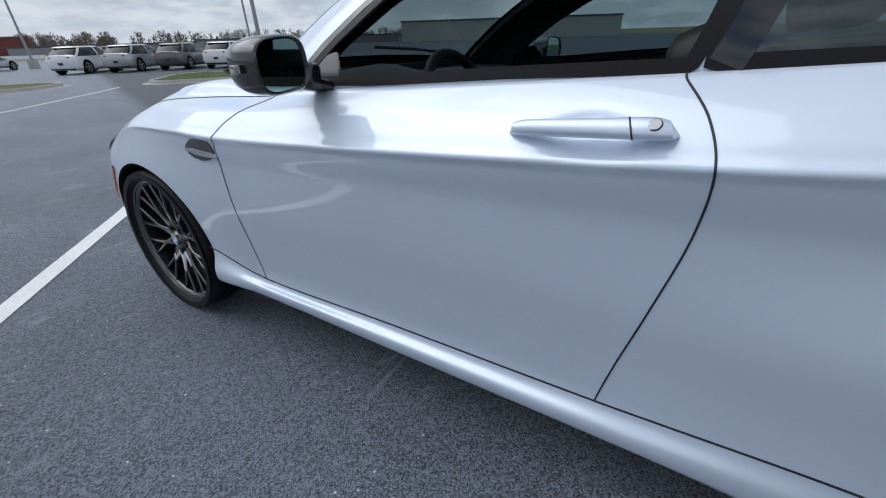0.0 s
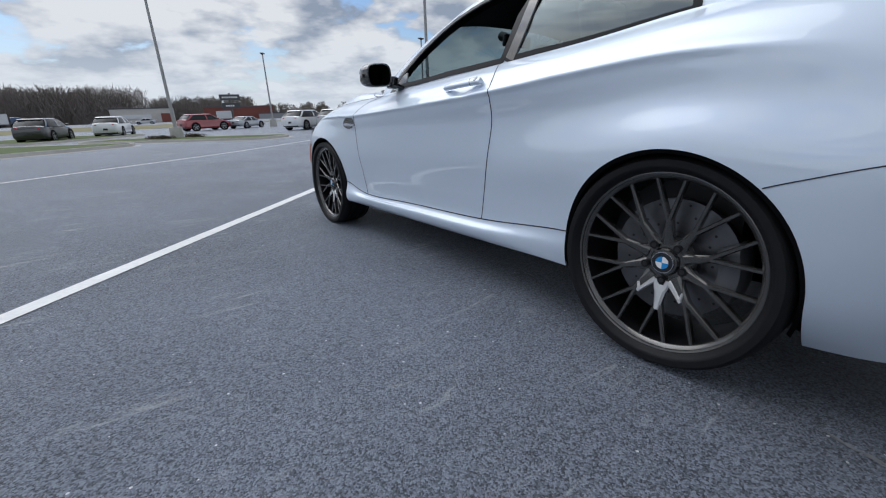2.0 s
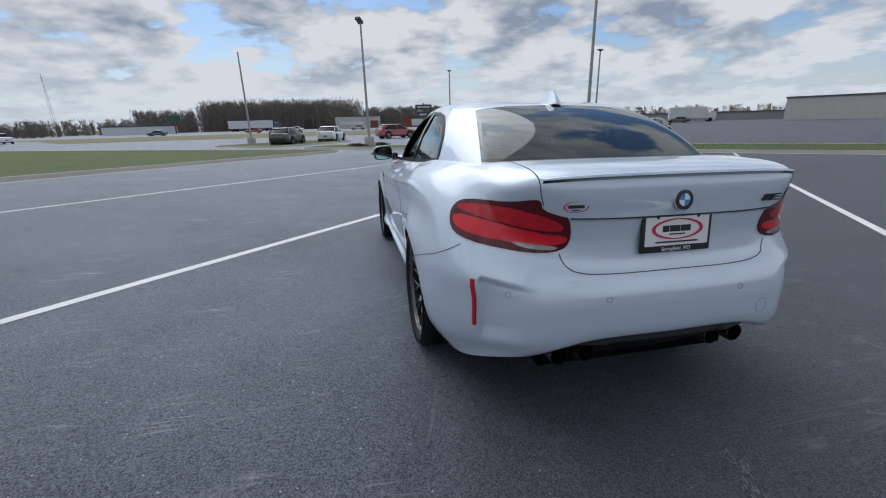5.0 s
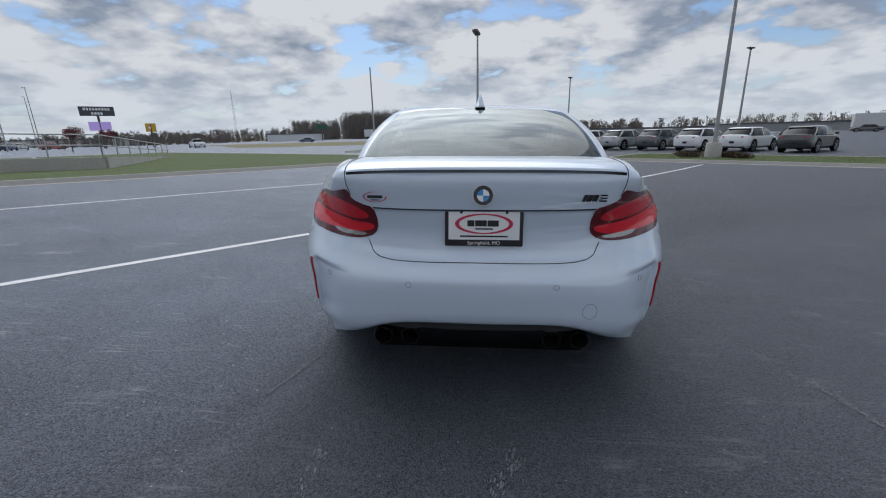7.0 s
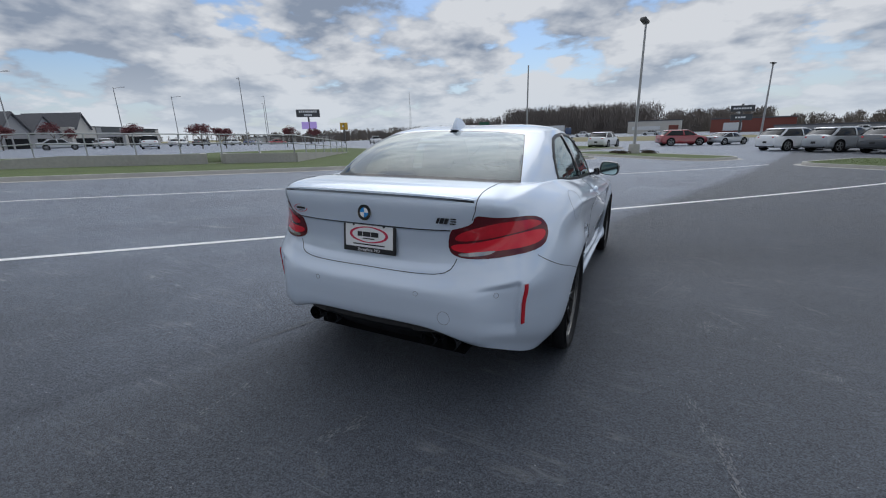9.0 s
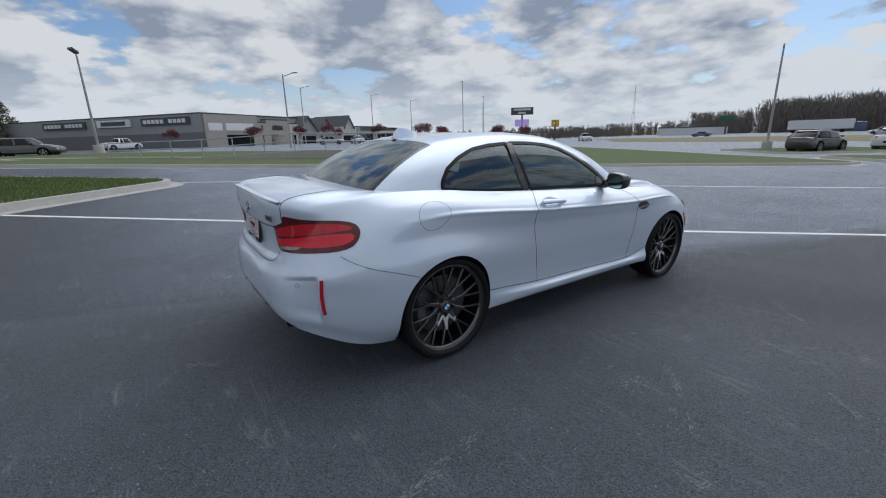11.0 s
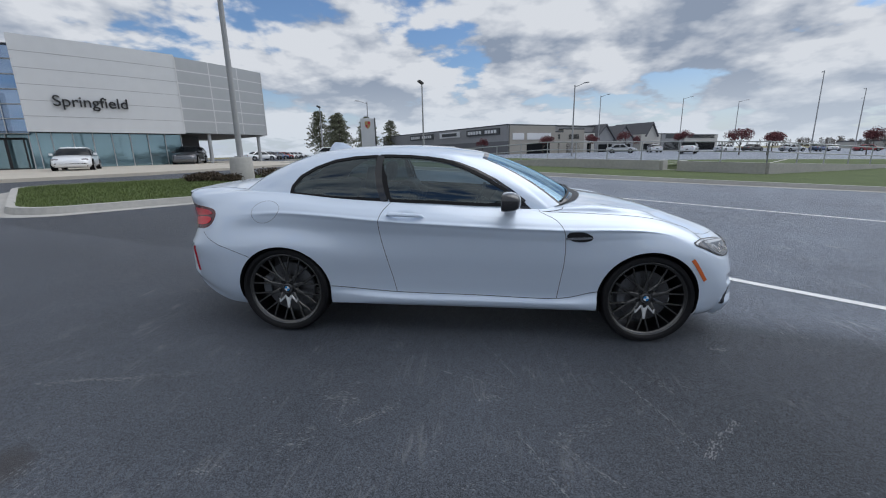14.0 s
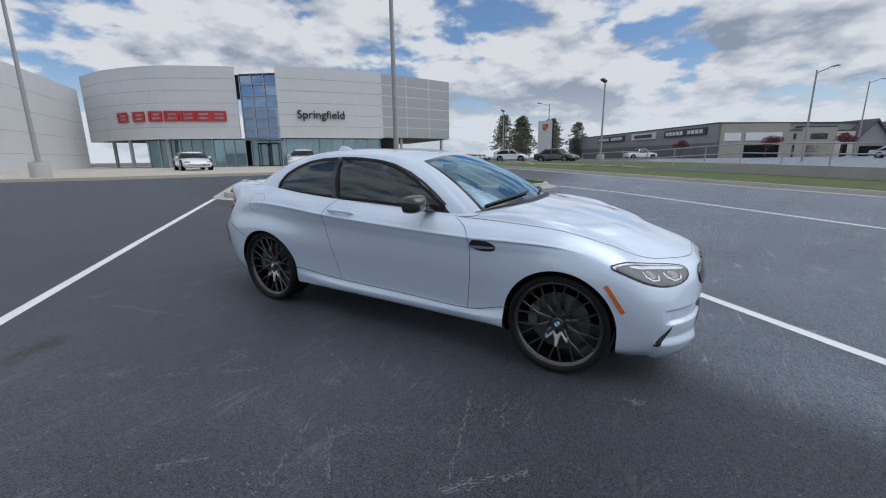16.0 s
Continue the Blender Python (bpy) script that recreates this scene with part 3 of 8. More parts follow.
LINES.append([(0, -.965, .45), (.33, -.96, .448), (.57, -.925, .42), (.735, -.82, .40), (.835, -.60, .33), (.88, -.37, .30), (.90, 0, .30), (.870, .37, .305), (.864, .86, .284),
              (.864, 1.45, .283), (.864, 2.05, .280), (.880, 2.34, .285), (.875, 2.69, .30), (.865, 3.03, .30), (.745, 3.28, .30), (.55, 3.42, .30), (.31, 3.465, .30), (0, 3.475, .30)])
LINES.append([(0, -.968, .50), (.33, -.962, .50), (.58, -.925, .49), (.752, -.82, .47), (.855, -.60, .42), (.90, -.37, .38), (.915, 0, .36), (.868, .37, .355), (.842, .86, .313),
              (.84, 1.45, .303), (.842, 2.05, .293), (.862, 2.34, .36), (.88, 2.69, .38), (.87, 3.03, .38), (.76, 3.28, .38), (.56, 3.425, .38), (.31, 3.47, .38), (0, 3.48, .38)])
LINES.append([(0, -.968, .57), (.33, -.962, .57), (.585, -.925, .565), (.762, -.815, .555), (.87, -.58, .52), (.913, -.36, .50), (.925, 0, .50), (.872, .40, .46), (.846, .832, .44),
              (.846, 1.45, .44), (.85, 2.065, .44), (.868, 2.36, .47), (.888, 2.69, .50), (.875, 3.03, .48), (.765, 3.27, .47), (.56, 3.42, .47), (.31, 3.47, .47), (0, 3.48, .47)])
LINES.append([(0, -.962, .61), (.33, -.955, .612), (.59, -.915, .62), (.768, -.80, .635), (.875, -.56, .64), (.917, -.32, .670), (.927, 0, .700), (.893, .40, .632), (.866, .79, .60),
              (.866, 1.45, .60), (.868, 2.08, .58), (.875, 2.36, .60), (.892, 2.69, .665), (.87, 3.03, .60), (.755, 3.25, .57), (.55, 3.40, .57), (.31, 3.465, .58), (0, 3.475, .58)])
LINES.append([(0, -.925, .668), (.33, -.92, .672), (.575, -.885, .70), (.755, -.77, .735), (.86, -.54, .77), (.886, -.30, .80), (.892, 0, .815), (.880, .38, .79), (.876, .748, .775),
              (.88, 1.45, .755), (.876, 2.08, .735), (.872, 2.36, .75), (.875, 2.69, .765), (.85, 3.02, .70), (.735, 3.22, .645), (.53, 3.385, .64), (.30, 3.455, .645), (0, 3.46, .645)])
LINES.append([(0, -.905, .78), (.33, -.90, .785), (.56, -.865, .80), (.74, -.75, .84), (.835, -.52, .88), (.872, -.28, .91), (.888, .02, .93), (.893, .38, .912), (.897, .742, .885),
              (.893, 1.45, .852), (.882, 2.062, .832), (.868, 2.36, .835), (.855, 2.69, .825), (.815, 3.0, .755), (.70, 3.17, .70), (.50, 3.35, .69), (.29, 3.435, .69), (0, 3.445, .69)])
LINES.append([(0, -.915, .888), (.33, -.91, .89), (.55, -.88, .90), (.715, -.755, .93), (.79, -.50, .965), (.825, -.26, .99), (.845, .03, .995), (.85, .38, .97), (.85, .765, .945),
              (.842, 1.45, .915), (.825, 2.01, .895), (.815, 2.34, .89), (.80, 2.69, .87), (.765, 2.98, .80), (.655, 3.13, .735), (.47, 3.31, .72), (.27, 3.41, .715), (0, 3.425, .715)])
LINES.append([(0, -.915, 1.04), (.33, -.91, 1.038), (.55, -.872, 1.028), (.655, -.755, 1.003), (.712, -.48, 1.035), (.74, -.22, 1.05), (.762, .05, 1.045), (.775, .40, 1.015), (.778, .81, .995),
              (.768, 1.45, .965), (.745, 1.905, .942), (.74, 2.30, .93), (.735, 2.67, .905), (.69, 2.95, .835), (.58, 3.09, .77), (.42, 3.26, .75), (.25, 3.375, .74), (0, 3.39, .74)])
BASE = [(0, -.405, 1.07), (.33, -.40, 1.068), (.555, -.38, 1.066), (.622, -.345, 1.065), (.672, -.25, 1.062), (.708, -.11, 1.058), (.738, .07, 1.052), (.755, .40, 1.025), (.762, .812, 1.003),
        (.752, 1.45, .973), (.715, 1.90, .955), (.685, 2.0, .965), (.64, 2.08, .985), (.58, 2.13, 1.0), (.48, 2.18, 1.01), (.35, 2.22, 1.018), (.20, 2.25, 1.022), (0, 2.26, 1.025)]
ROOF = [(0, .13, 1.348), (.30, .125, 1.341), (.45, .12, 1.327), (.505, .13, 1.318), (.53, .18, 1.322), (.55, .27, 1.333), (.565, .40, 1.346), (.578, .65, 1.358), (.58, .88, 1.358),
        (.565, 1.22, 1.34), (.545, 1.42, 1.305), (.52, 1.47, 1.305), (.485, 1.485, 1.315), (.43, 1.495, 1.325), (.35, 1.50, 1.335), (.25, 1.505, 1.345), (.14, 1.51, 1.35), (0, 1.51, 1.352)]
# rise of the deck and the bonnet between the outer edge and the glass
RISE = [.030, .031, .030, .022, .012, .008, .006, .002, 0, 0, .004, .020, .032, .040, .044, .046, .047, .047]


# the tail draws in towards its corners, most at the lamps
for _l in range(1, 9):
    _f = min(max((_l - 3) / 4, 0), 1)
    for _k, _dx, _dy in ((2, -.010 - .008 * _f, .004 + .012 * _f), (3, -.016 - .022 * _f, .010 + .024 * _f), (4, -.013 - .010 * _f, .006), (5, -.006, 0)):
        _p = LINES[_l][_k]
        LINES[_l][_k] = (_p[0] + _dx, _p[1] + _dy, _p[2])


# the bumper is broad under the lamps and narrows round the reflectors
for _l, _d in ((1, -.014), (2, -.018), (3, -.018), (4, -.008), (5, .012), (6, .010)):
    for _k in (3, 4):
        _p = LINES[_l][_k]
        LINES[_l][_k] = (_p[0] + _d * (1.0 if _k == 3 else 0.7), _p[1], _p[2])


def spline(points, t):
    """Catmull-Rom through points, at parameters t counted in points."""
    p = np.asarray(points, float)
    p = np.concatenate([[2 * p[0] - p[1]], p, [2 * p[-1] - p[-2]]])
    t = np.clip(np.asarray(t, float), 0, len(p) - 3 - 1e-9)
    i = t.astype(int)
    u = (t - i)[..., None]
    a, b, c, d = p[i], p[i + 1], p[i + 2], p[i + 3]
    return 0.5 * (2 * b + (c - a) * u + (2 * a - 5 * b + 4 * c - d) * u ** 2 + (3 * b - a - 3 * c + d) * u ** 3)


def mirrored(points):
    """End points are in the middle plane: continue the line across it, so that it leaves the plane squarely."""
    p = [tuple(map(float, q)) for q in points]
    return np.array([(-p[1][0], p[1][1], p[1][2])] + p + [(-p[-2][0], p[-2][1], p[-2][2])])


def line_at(points, t):
    p = mirrored(points)
    t = np.clip(np.asarray(t, float), 0, len(points) - 1 - 1e-9)
    i = t.astype(int)
    u = (t - i)[..., None]
    a, b, c, d = p[i], p[i + 1], p[i + 2], p[i + 3]
    return 0.5 * (2 * b + (c - a) * u + (2 * a - 5 * b + 4 * c - d) * u ** 2 + (3 * b - a - 3 * c + d) * u ** 3)


def loft_at(t, v):
    """The lower body at station t (0..17) and level v (0..11: the ten lines, the deck's rise, the glass base)."""
    t, v = np.broadcast_arrays(np.asarray(t, float), np.asarray(v, float))
    rows = [line_at(l, t) for l in LINES]
    base = line_at(BASE, t)
    rise = np.interp(t, range(18), RISE)[..., None]
    rows.append(0.5 * (rows[-1] + base) + rise * np.array((0, 0, 1.0)))
    rows.append(base)
    g = np.stack(rows)  # 12 levels
    g = np.concatenate([[2 * g[0] - g[1]], g, [2 * g[-1] - g[-2]]])
    vv = np.clip(v, 0, 11 - 1e-9)
    i = vv.astype(int)
    u = (vv - i)[..., None]
    def pick(k):
        return np.take_along_axis(g, (i + k)[None, ..., None], 0)[0]
    a, b, c, d = pick(0), pick(1), pick(2), pick(3)
    # chord-wise slopes keep close lines from overshooting
    def ln(p, q):
        return np.sqrt(np.maximum(((p - q) ** 2).sum(-1, keepdims=True), 1e-9)) ** 0.5
    d0, d1, d2 = ln(a, b), ln(b, c), ln(c, d)
    m1 = d1 * ((b - a) / d0 - (c - a) / (d0 + d1) + (c - b) / d1)
    m2 = d1 * ((c - b) / d1 - (d - b) / (d1 + d2) + (d - c) / d2)
    return (2 * u ** 3 - 3 * u ** 2 + 1) * b + (u ** 3 - 2 * u ** 2 + u) * m1 + (-2 * u ** 3 + 3 * u ** 2) * c + (u ** 3 - u ** 2) * m2


AXLES = ((0.0, 0.353), (2.69, 0.357))  # wheel arch centres along the car and their radii
ARCH_Z = 0.328
# hollows pressed into the skin: station, level, half-widths, depth
DENTS = [(8.27, 7.62, 0.11, 0.55, 0.016)]


def body_at(t, v):
    p = loft_at(t, v)
    t, v = np.broadcast_arrays(np.asarray(t, float), np.asarray(v, float))
    for ct, cv, wt, wv, depth in DENTS:
        f = np.exp(-(((t - ct) / wt) ** 2 + ((v - cv) / wv) ** 2) ** 2)
        p = p - f[..., None] * depth * np.array((1.0, 0, 0))
    # the scoop inboard of the rear reflectors, with a hard outer edge
    def ramp(a, lo, hi):
        u = np.clip((a - lo) / (hi - lo), 0, 1)
        return u * u * (3 - 2 * u)
    edge = 3.12 - 0.10 * (v - 4)
    f = ramp(t, 1.75, edge - 0.12) * (1 - ramp(t, edge - 0.12, edge + 0.03)) * ramp(v, 1.6, 2.8) * (1 - ramp(v, 4.9, 5.3))
    p = p + f[..., None] * 0.026 * np.array((-0.35, 0.9, 0))
    # the boot lid's lower face is set back under the upper one
    f = (1 - ramp(t, 1.3, 1.9)) * ramp(v, 6.15, 6.5) * (1 - ramp(v, 7.86, 8.0))
    p = p + f[..., None] * 0.014 * np.array((0, 1.0, 0))
    # crisp fold along the waist
    f = np.exp(-((v - 7.0) / 0.15) ** 2) * ramp(t, 4.6, 6.5) * (1 - ramp(t, 11.5, 12.6))
    p = p + f[..., None] * 0.0095 * np.array((1.0, 0, 0))
    # front bumper: a shelf under the lamps, and the lip below the corner slit
    f = ramp(t, 14.0, 14.35) * ramp(v, 3.25, 3.6) * (1 - ramp(v, 4.15, 4.32))
    p = p + f[..., None] * 0.020 * np.array((-0.5, -0.85, 0))
    f = ramp(t, 13.72, 13.95) * (1 - ramp(t, 15.2, 15.6)) * (1 - ramp(v, 1.9, 2.5))
    p = p + f[..., None] * np.array((0.016, 0.022, -0.012))
    # twin folds on the bonnet
    f = np.exp(-((v - 9.75) / 0.11) ** 2) * ramp(t, 11.6, 13.2) * (1 - ramp(t, 15.4, 16.2))
    return p + f[..., None] * 0.012 * np.array((0, 0, 1.0))


def cabin_at(t, v):
    """The greenhouse between the glass base (v = 0) and the roof edge (v = 1)."""
    t, v = np.broadcast_arrays(np.asarray(t, float), np.asarray(v, float))
    a, b = line_at(BASE, t), line_at(ROOF, t)
    vv = v[..., None]
    p = a + (b - a) * vv
    side = np.interp(t, [0, 2.5, 4, 7, 10, 12.5, 17], [0, 0.1, 1, 1, 1, 0.1, 0])[..., None]
    ends = np.interp(t, [0, 2.5, 4, 10, 12.5, 17], [1, 1, 0.2, 0.2, 1, 1])[..., None]
    bow = 4 * vv * (1 - vv)
    front = (t > 9)[..., None]
    p = p + bow * side * np.array((0.022, 0, 0.012)) + bow * ends * np.where(front, np.array((0, 0.02, 0.028)), np.array((0, -0.018, 0.020)))
    return p


def normal_at(fn, t, v):
    e = 0.01
    du = fn(np.clip(t + e, 0, 17), v) - fn(np.clip(t - e, 0, 17), v)
    dv = fn(t, v + e) - fn(t, v - e)
    n = np.cross(du, dv)
    n /= np.maximum(np.linalg.norm(n, axis=-1, keepdims=True), 1e-12)
    # the sense in which the sheet faces outward, taken once from its flank
    a, b = np.linspace(6.5, 10.5, 9), np.full(9, 0.6)
    flank = np.cross(fn(a + e, b) - fn(a - e, b), fn(a, b + e) - fn(a, b - e))
    return n if (flank * (fn(a, b) - np.array((0, 1.2, 0.6)))).sum() > 0 else -n


class Chart:
    """Finds the station and level of a surface point from a place near it."""
    def __init__(self, fn, t0, t1, v0, v1):
        self.t, self.v = [a.ravel() for a in np.meshgrid(np.linspace(t0, t1, 520), np.linspace(v0, v1, 220), indexing="ij")]
        self.p = fn(self.t, self.v)

    def find(self, place, weights=(1, 1, 1)):
        d = ((self.p - np.array(place, float)) ** 2 * np.array(weights)).sum(1)
        k = int(d.argmin())
        return self.t[k], self.v[k]

# ---------------------------------------------------------------- building the coupe


def grid_mesh(fn, ts, vs):
    T, V = np.meshgrid(ts, vs, indexing="ij")
    return fn(T, V), normal_at(fn, T, V)


def inside(poly, x, y):
    """Whether points lie in a polygon."""
    hit = np.zeros(np.shape(x), bool)
    for (x0, y0), (x1, y1) in zip(poly, poly[1:] + poly[:1]):
        c = (y0 > y) != (y1 > y)
        with np.errstate(divide="ignore", invalid="ignore"):
            hit ^= c & (x < (x1 - x0) * (y - y0) / (y1 - y0 + 1e-12) + x0)
    return hit


def sided(name, verts, faces, normals, mat, parent, label=""):
    """A right-hand piece and its mirror image on the left."""
    obs = []
    for side in (1, -1):
        v, n = verts.copy(), normals.copy()
        v[:, 0] *= side
        n[:, 0] *= side
        f = faces if side > 0 else [q[::-1] for q in faces]
        obs.append(link_mesh(name, v, f, mat, parent, True, label, n))
    return obs


def whole(name, verts, faces, normals, mat, parent, label=""):
    """A right half and its mirror image as one piece."""
    v2, n2 = verts * np.array((-1, 1, 1)), normals * np.array((-1, 1, 1))
    k = len(verts)
    return link_mesh(name, np.concatenate([verts, v2]), list(faces) + [tuple(i + k for i in q[::-1]) for q in faces], mat, parent, True, label, np.concatenate([normals, n2]))


def pieces(P, Nn, keep, kind):
    """Splits a grid's faces by kind into (verts, faces, normals)."""
    nt, nv = P.shape[:2]
    out = {}
    for i in range(nt - 1):
        for j in range(nv - 1):
            if keep[i, j]:
                out.setdefault(kind[i, j], []).append((i * nv + j, (i + 1) * nv + j, (i + 1) * nv + j + 1, i * nv + j + 1))
    flat, flatn = P.reshape(-1, 3), Nn.reshape(-1, 3)
    res = {}
    for k, fs in out.items():
        used = sorted({i for q in fs for i in q})
        m = {i: a for a, i in enumerate(used)}
        # wind the faces so that they look outward
        q = np.array(fs)
        nn = np.cross(flat[q[:, 2]] - flat[q[:, 0]], flat[q[:, 3]] - flat[q[:, 1]])
        turn = (nn * flatn[q[:, 0]]).sum() < 0
        faces = [tuple(m[i] for i in (f[::-1] if turn else f)) for f in fs]
        res[k] = (flat[used], faces, flatn[used])
    return res


car = empty("coupe", "pale blue-grey two-door coupe with dark alloy wheels, parked across white lines", "car", TILT)

TS = np.unique(np.concatenate([np.linspace(0, 4, 81), np.linspace(4, 7, 91), np.linspace(7, 10, 91), np.linspace(10, 14, 121), np.linspace(14, 17, 61)]))
VS = np.unique(np.concatenate([np.linspace(0, 3, 19), np.linspace(3, 9, 73), np.linspace(9, 11, 33)]))
P, NN = grid_mesh(body_at, TS, VS)
Tc, Vc = 0.5 * (TS[:-1] + TS[1:]), 0.5 * (VS[:-1] + VS[1:])
keep = np.ones((len(Tc), len(Vc)), bool)
side_zone = (TS[:, None] > 3.4) & (TS[:, None] < 14.4) & (VS[None, :] < 8)
for ay, ar in AXLES:
    dy, dz = P[..., 1] - ay, P[..., 2] - ARCH_Z
    rr = np.hypot(dy, dz)
    low = (dz < 0) & (np.abs(dy) < ar)
    inn = ((rr < ar) | low) & side_zone
    keep &= ~(inn[:-1, :-1] & inn[1:, :-1] & inn[:-1, 1:] & inn[1:, 1:])
    # draw the ragged inner corners out to the arch
    edge = inn & ~low
    f = np.where(edge, ar / np.maximum(rr, 1e-6), 1.0)
    P[..., 1] = np.where(edge, ay + dy * f, P[..., 1])
    P[..., 2] = np.where(edge, ARCH_Z + dz * f, P[..., 2])
    lowe = inn & low
    P[..., 1] = np.where(lowe, ay + np.sign(dy) * ar, P[..., 1])

kind = np.empty((len(Tc), len(Vc)), object)
Pc = 0.25 * (P[:-1, :-1] + P[1:, :-1] + P[:-1, 1:] + P[1:, 1:])
for i, t in enumerate(Tc):
    for j, v in enumerate(Vc):
        y, z = Pc[i, j, 1], Pc[i, j, 2]
        if v > 9 and t > 10:
            k = "bonnet"
        elif t < 2.05 and v > 6:
            k = "boot_lid"
        elif 8 < t < 10 and v > 3:
            k = "door"
        elif t < 6 and z < 0.60 - (y + 0.26) * 0.5 and v < 7:
            k = "rear_bumper"
        elif t < 8:
            k = "rear_wing"
        elif t <= 10.0001 and v <= 3:
            k = "sill"
        elif t < 13.25 or (t < 13.6 and v > 5.5):
            k = "front_wing"
        else:
            k = "front_bumper"
        kind[i, j] = k
for k, (v, f, n) in pieces(P, NN, keep, kind).items():
    if k in ("bonnet", "boot_lid", "rear_bumper", "front_bumper"):
        whole(k, v, f, n, PAINT, car)
    else:
        sided(k, v, f, n, PAINT, car)

# ---- greenhouse skin, with the window openings left out
GT = np.linspace(0, 17, 341)
GV = np.linspace(0, 1, 61)
GP, GN = grid_mesh(cabin_at, GT, GV)
chart_c = Chart(cabin_at, 2.5, 12, 0, 1)


def side_outline(pts):
    return [chart_c.find((0.68, y, z), (0.05, 1, 1)) for y, z in pts]


def rounded(poly, times=2):
    for _ in range(times):
        q = []
        for a, b in zip(poly, poly[1:] + poly[:1]):
            q += [(a[0] * .75 + b[0] * .25, a[1] * .75 + b[1] * .25), (a[0] * .25 + b[0] * .75, a[1] * .25 + b[1] * .75)]
        poly = q
    return poly


QUARTER = side_outline([(.05, 1.035), (.06, 1.10), (.12, 1.175), (.23, 1.24), (.37, 1.292), (.52, 1.318), (.69, 1.328), (.745, 1.17), (.785, 1.012), (.45, 1.022), (.16, 1.038)])
DOORWIN = side_outline([(.722, 1.33), (.95, 1.328), (1.10, 1.316), (1.24, 1.288), (1.38, 1.238), (1.52, 1.17), (1.66, 1.085), (1.80, .985), (1.50, .985), (1.15, 1.0), (.812, 1.01), (.766, 1.18)])
gTc, gVc = np.meshgrid(0.5 * (GT[:-1] + GT[1:]), 0.5 * (GV[:-1] + GV[1:]), indexing="ij")
hole = inside(QUARTER, gTc, gVc) | inside(DOORWIN, gTc, gVc)
rear_glass = (gTc < 2.72) & (gVc > 0.03) & (gVc < 0.975)
screen = (gTc > 12.0) & (gVc > 0.03) & (gVc < 0.955)
gkind = np.where(rear_glass, "rear_glass", np.where(screen, "windscreen", np.where((gTc < 2.80), "rear_surround", np.where(gTc > 11.75, "screen_surround", "pillar")))).astype(object)
gkind[(gTc >= 2.80) & (gTc < 11.75)] = "pillar"
for k, (v, f, n) in pieces(GP, GN, ~hole, gkind).items():
    if k in ("rear_glass", "windscreen"):
        ob = whole(k, v, f, n, GLASS_REAR if k == "rear_glass" else GLASS_CLEAR, car, "dark tinted rear window" if k == "rear_glass" else "clear raked windscreen")
    elif k == "pillar":
        sided(k, v, f, n, PAINT, car)
        sided("pillar_trim", v - n * 0.032, [q[::-1] for q in f], -n, LEATHER, car, "black inner pillar trim")
    else:
        whole(k, v, f, n, BLACK_GLOSS, car, "black glass surround")


def ribbon(fn, pts, width, lift, mat, parent, name, label="", closed=False, both=True, mid=None):
    """A narrow raised band on the body along (station, level) points."""
    pts = list(pts)
    if closed:
        pts = pts + pts[:1]
    p = np.array(pts, float)
    seg = np.linalg.norm(np.diff(fn(p[:, 0], p[:, 1]), axis=0), axis=1)
    s = np.concatenate([[0], np.cumsum(seg)])
    k = max(6, int(s[-1] / 0.008))
    q = np.linspace(0, s[-1], k)
    t, v = np.interp(q, s, p[:, 0]), np.interp(q, s, p[:, 1])
    c, n = fn(t, v), normal_at(fn, t, v)
    tan = np.gradient(c, axis=0)
    if closed:
        tan[0] = tan[-1] = c[1] - c[-2]
    across = np.cross(n, tan)
    across /= np.maximum(np.linalg.norm(across, axis=1, keepdims=True), 1e-9)
    rows = [c - across * width / 2 - n * 0.002, c - across * width / 2 + n * lift, c + across * width / 2 + n * lift, c + across * width / 2 - n * 0.002]
    nr = [n - across, n, n, n + across]
    verts = np.stack(rows, 1).reshape(-1, 3)
    norm = np.stack(nr, 1).reshape(-1, 3)
    faces = []
    for i in range(k - 1):
        for j in range(3):
            faces.append((i * 4 + j, i * 4 + j + 1, (i + 1) * 4 + j + 1, (i + 1) * 4 + j))
    q = faces[1]
    if (np.cross(verts[q[1]] - verts[q[0]], verts[q[2]] - verts[q[0]]) * n[0]).sum() < 0:
        faces = [g[::-1] for g in faces]
    if both:
        return sided(name, verts, faces, norm, mat, parent, label)
    return whole(name, verts, faces, norm, mat, parent, label)


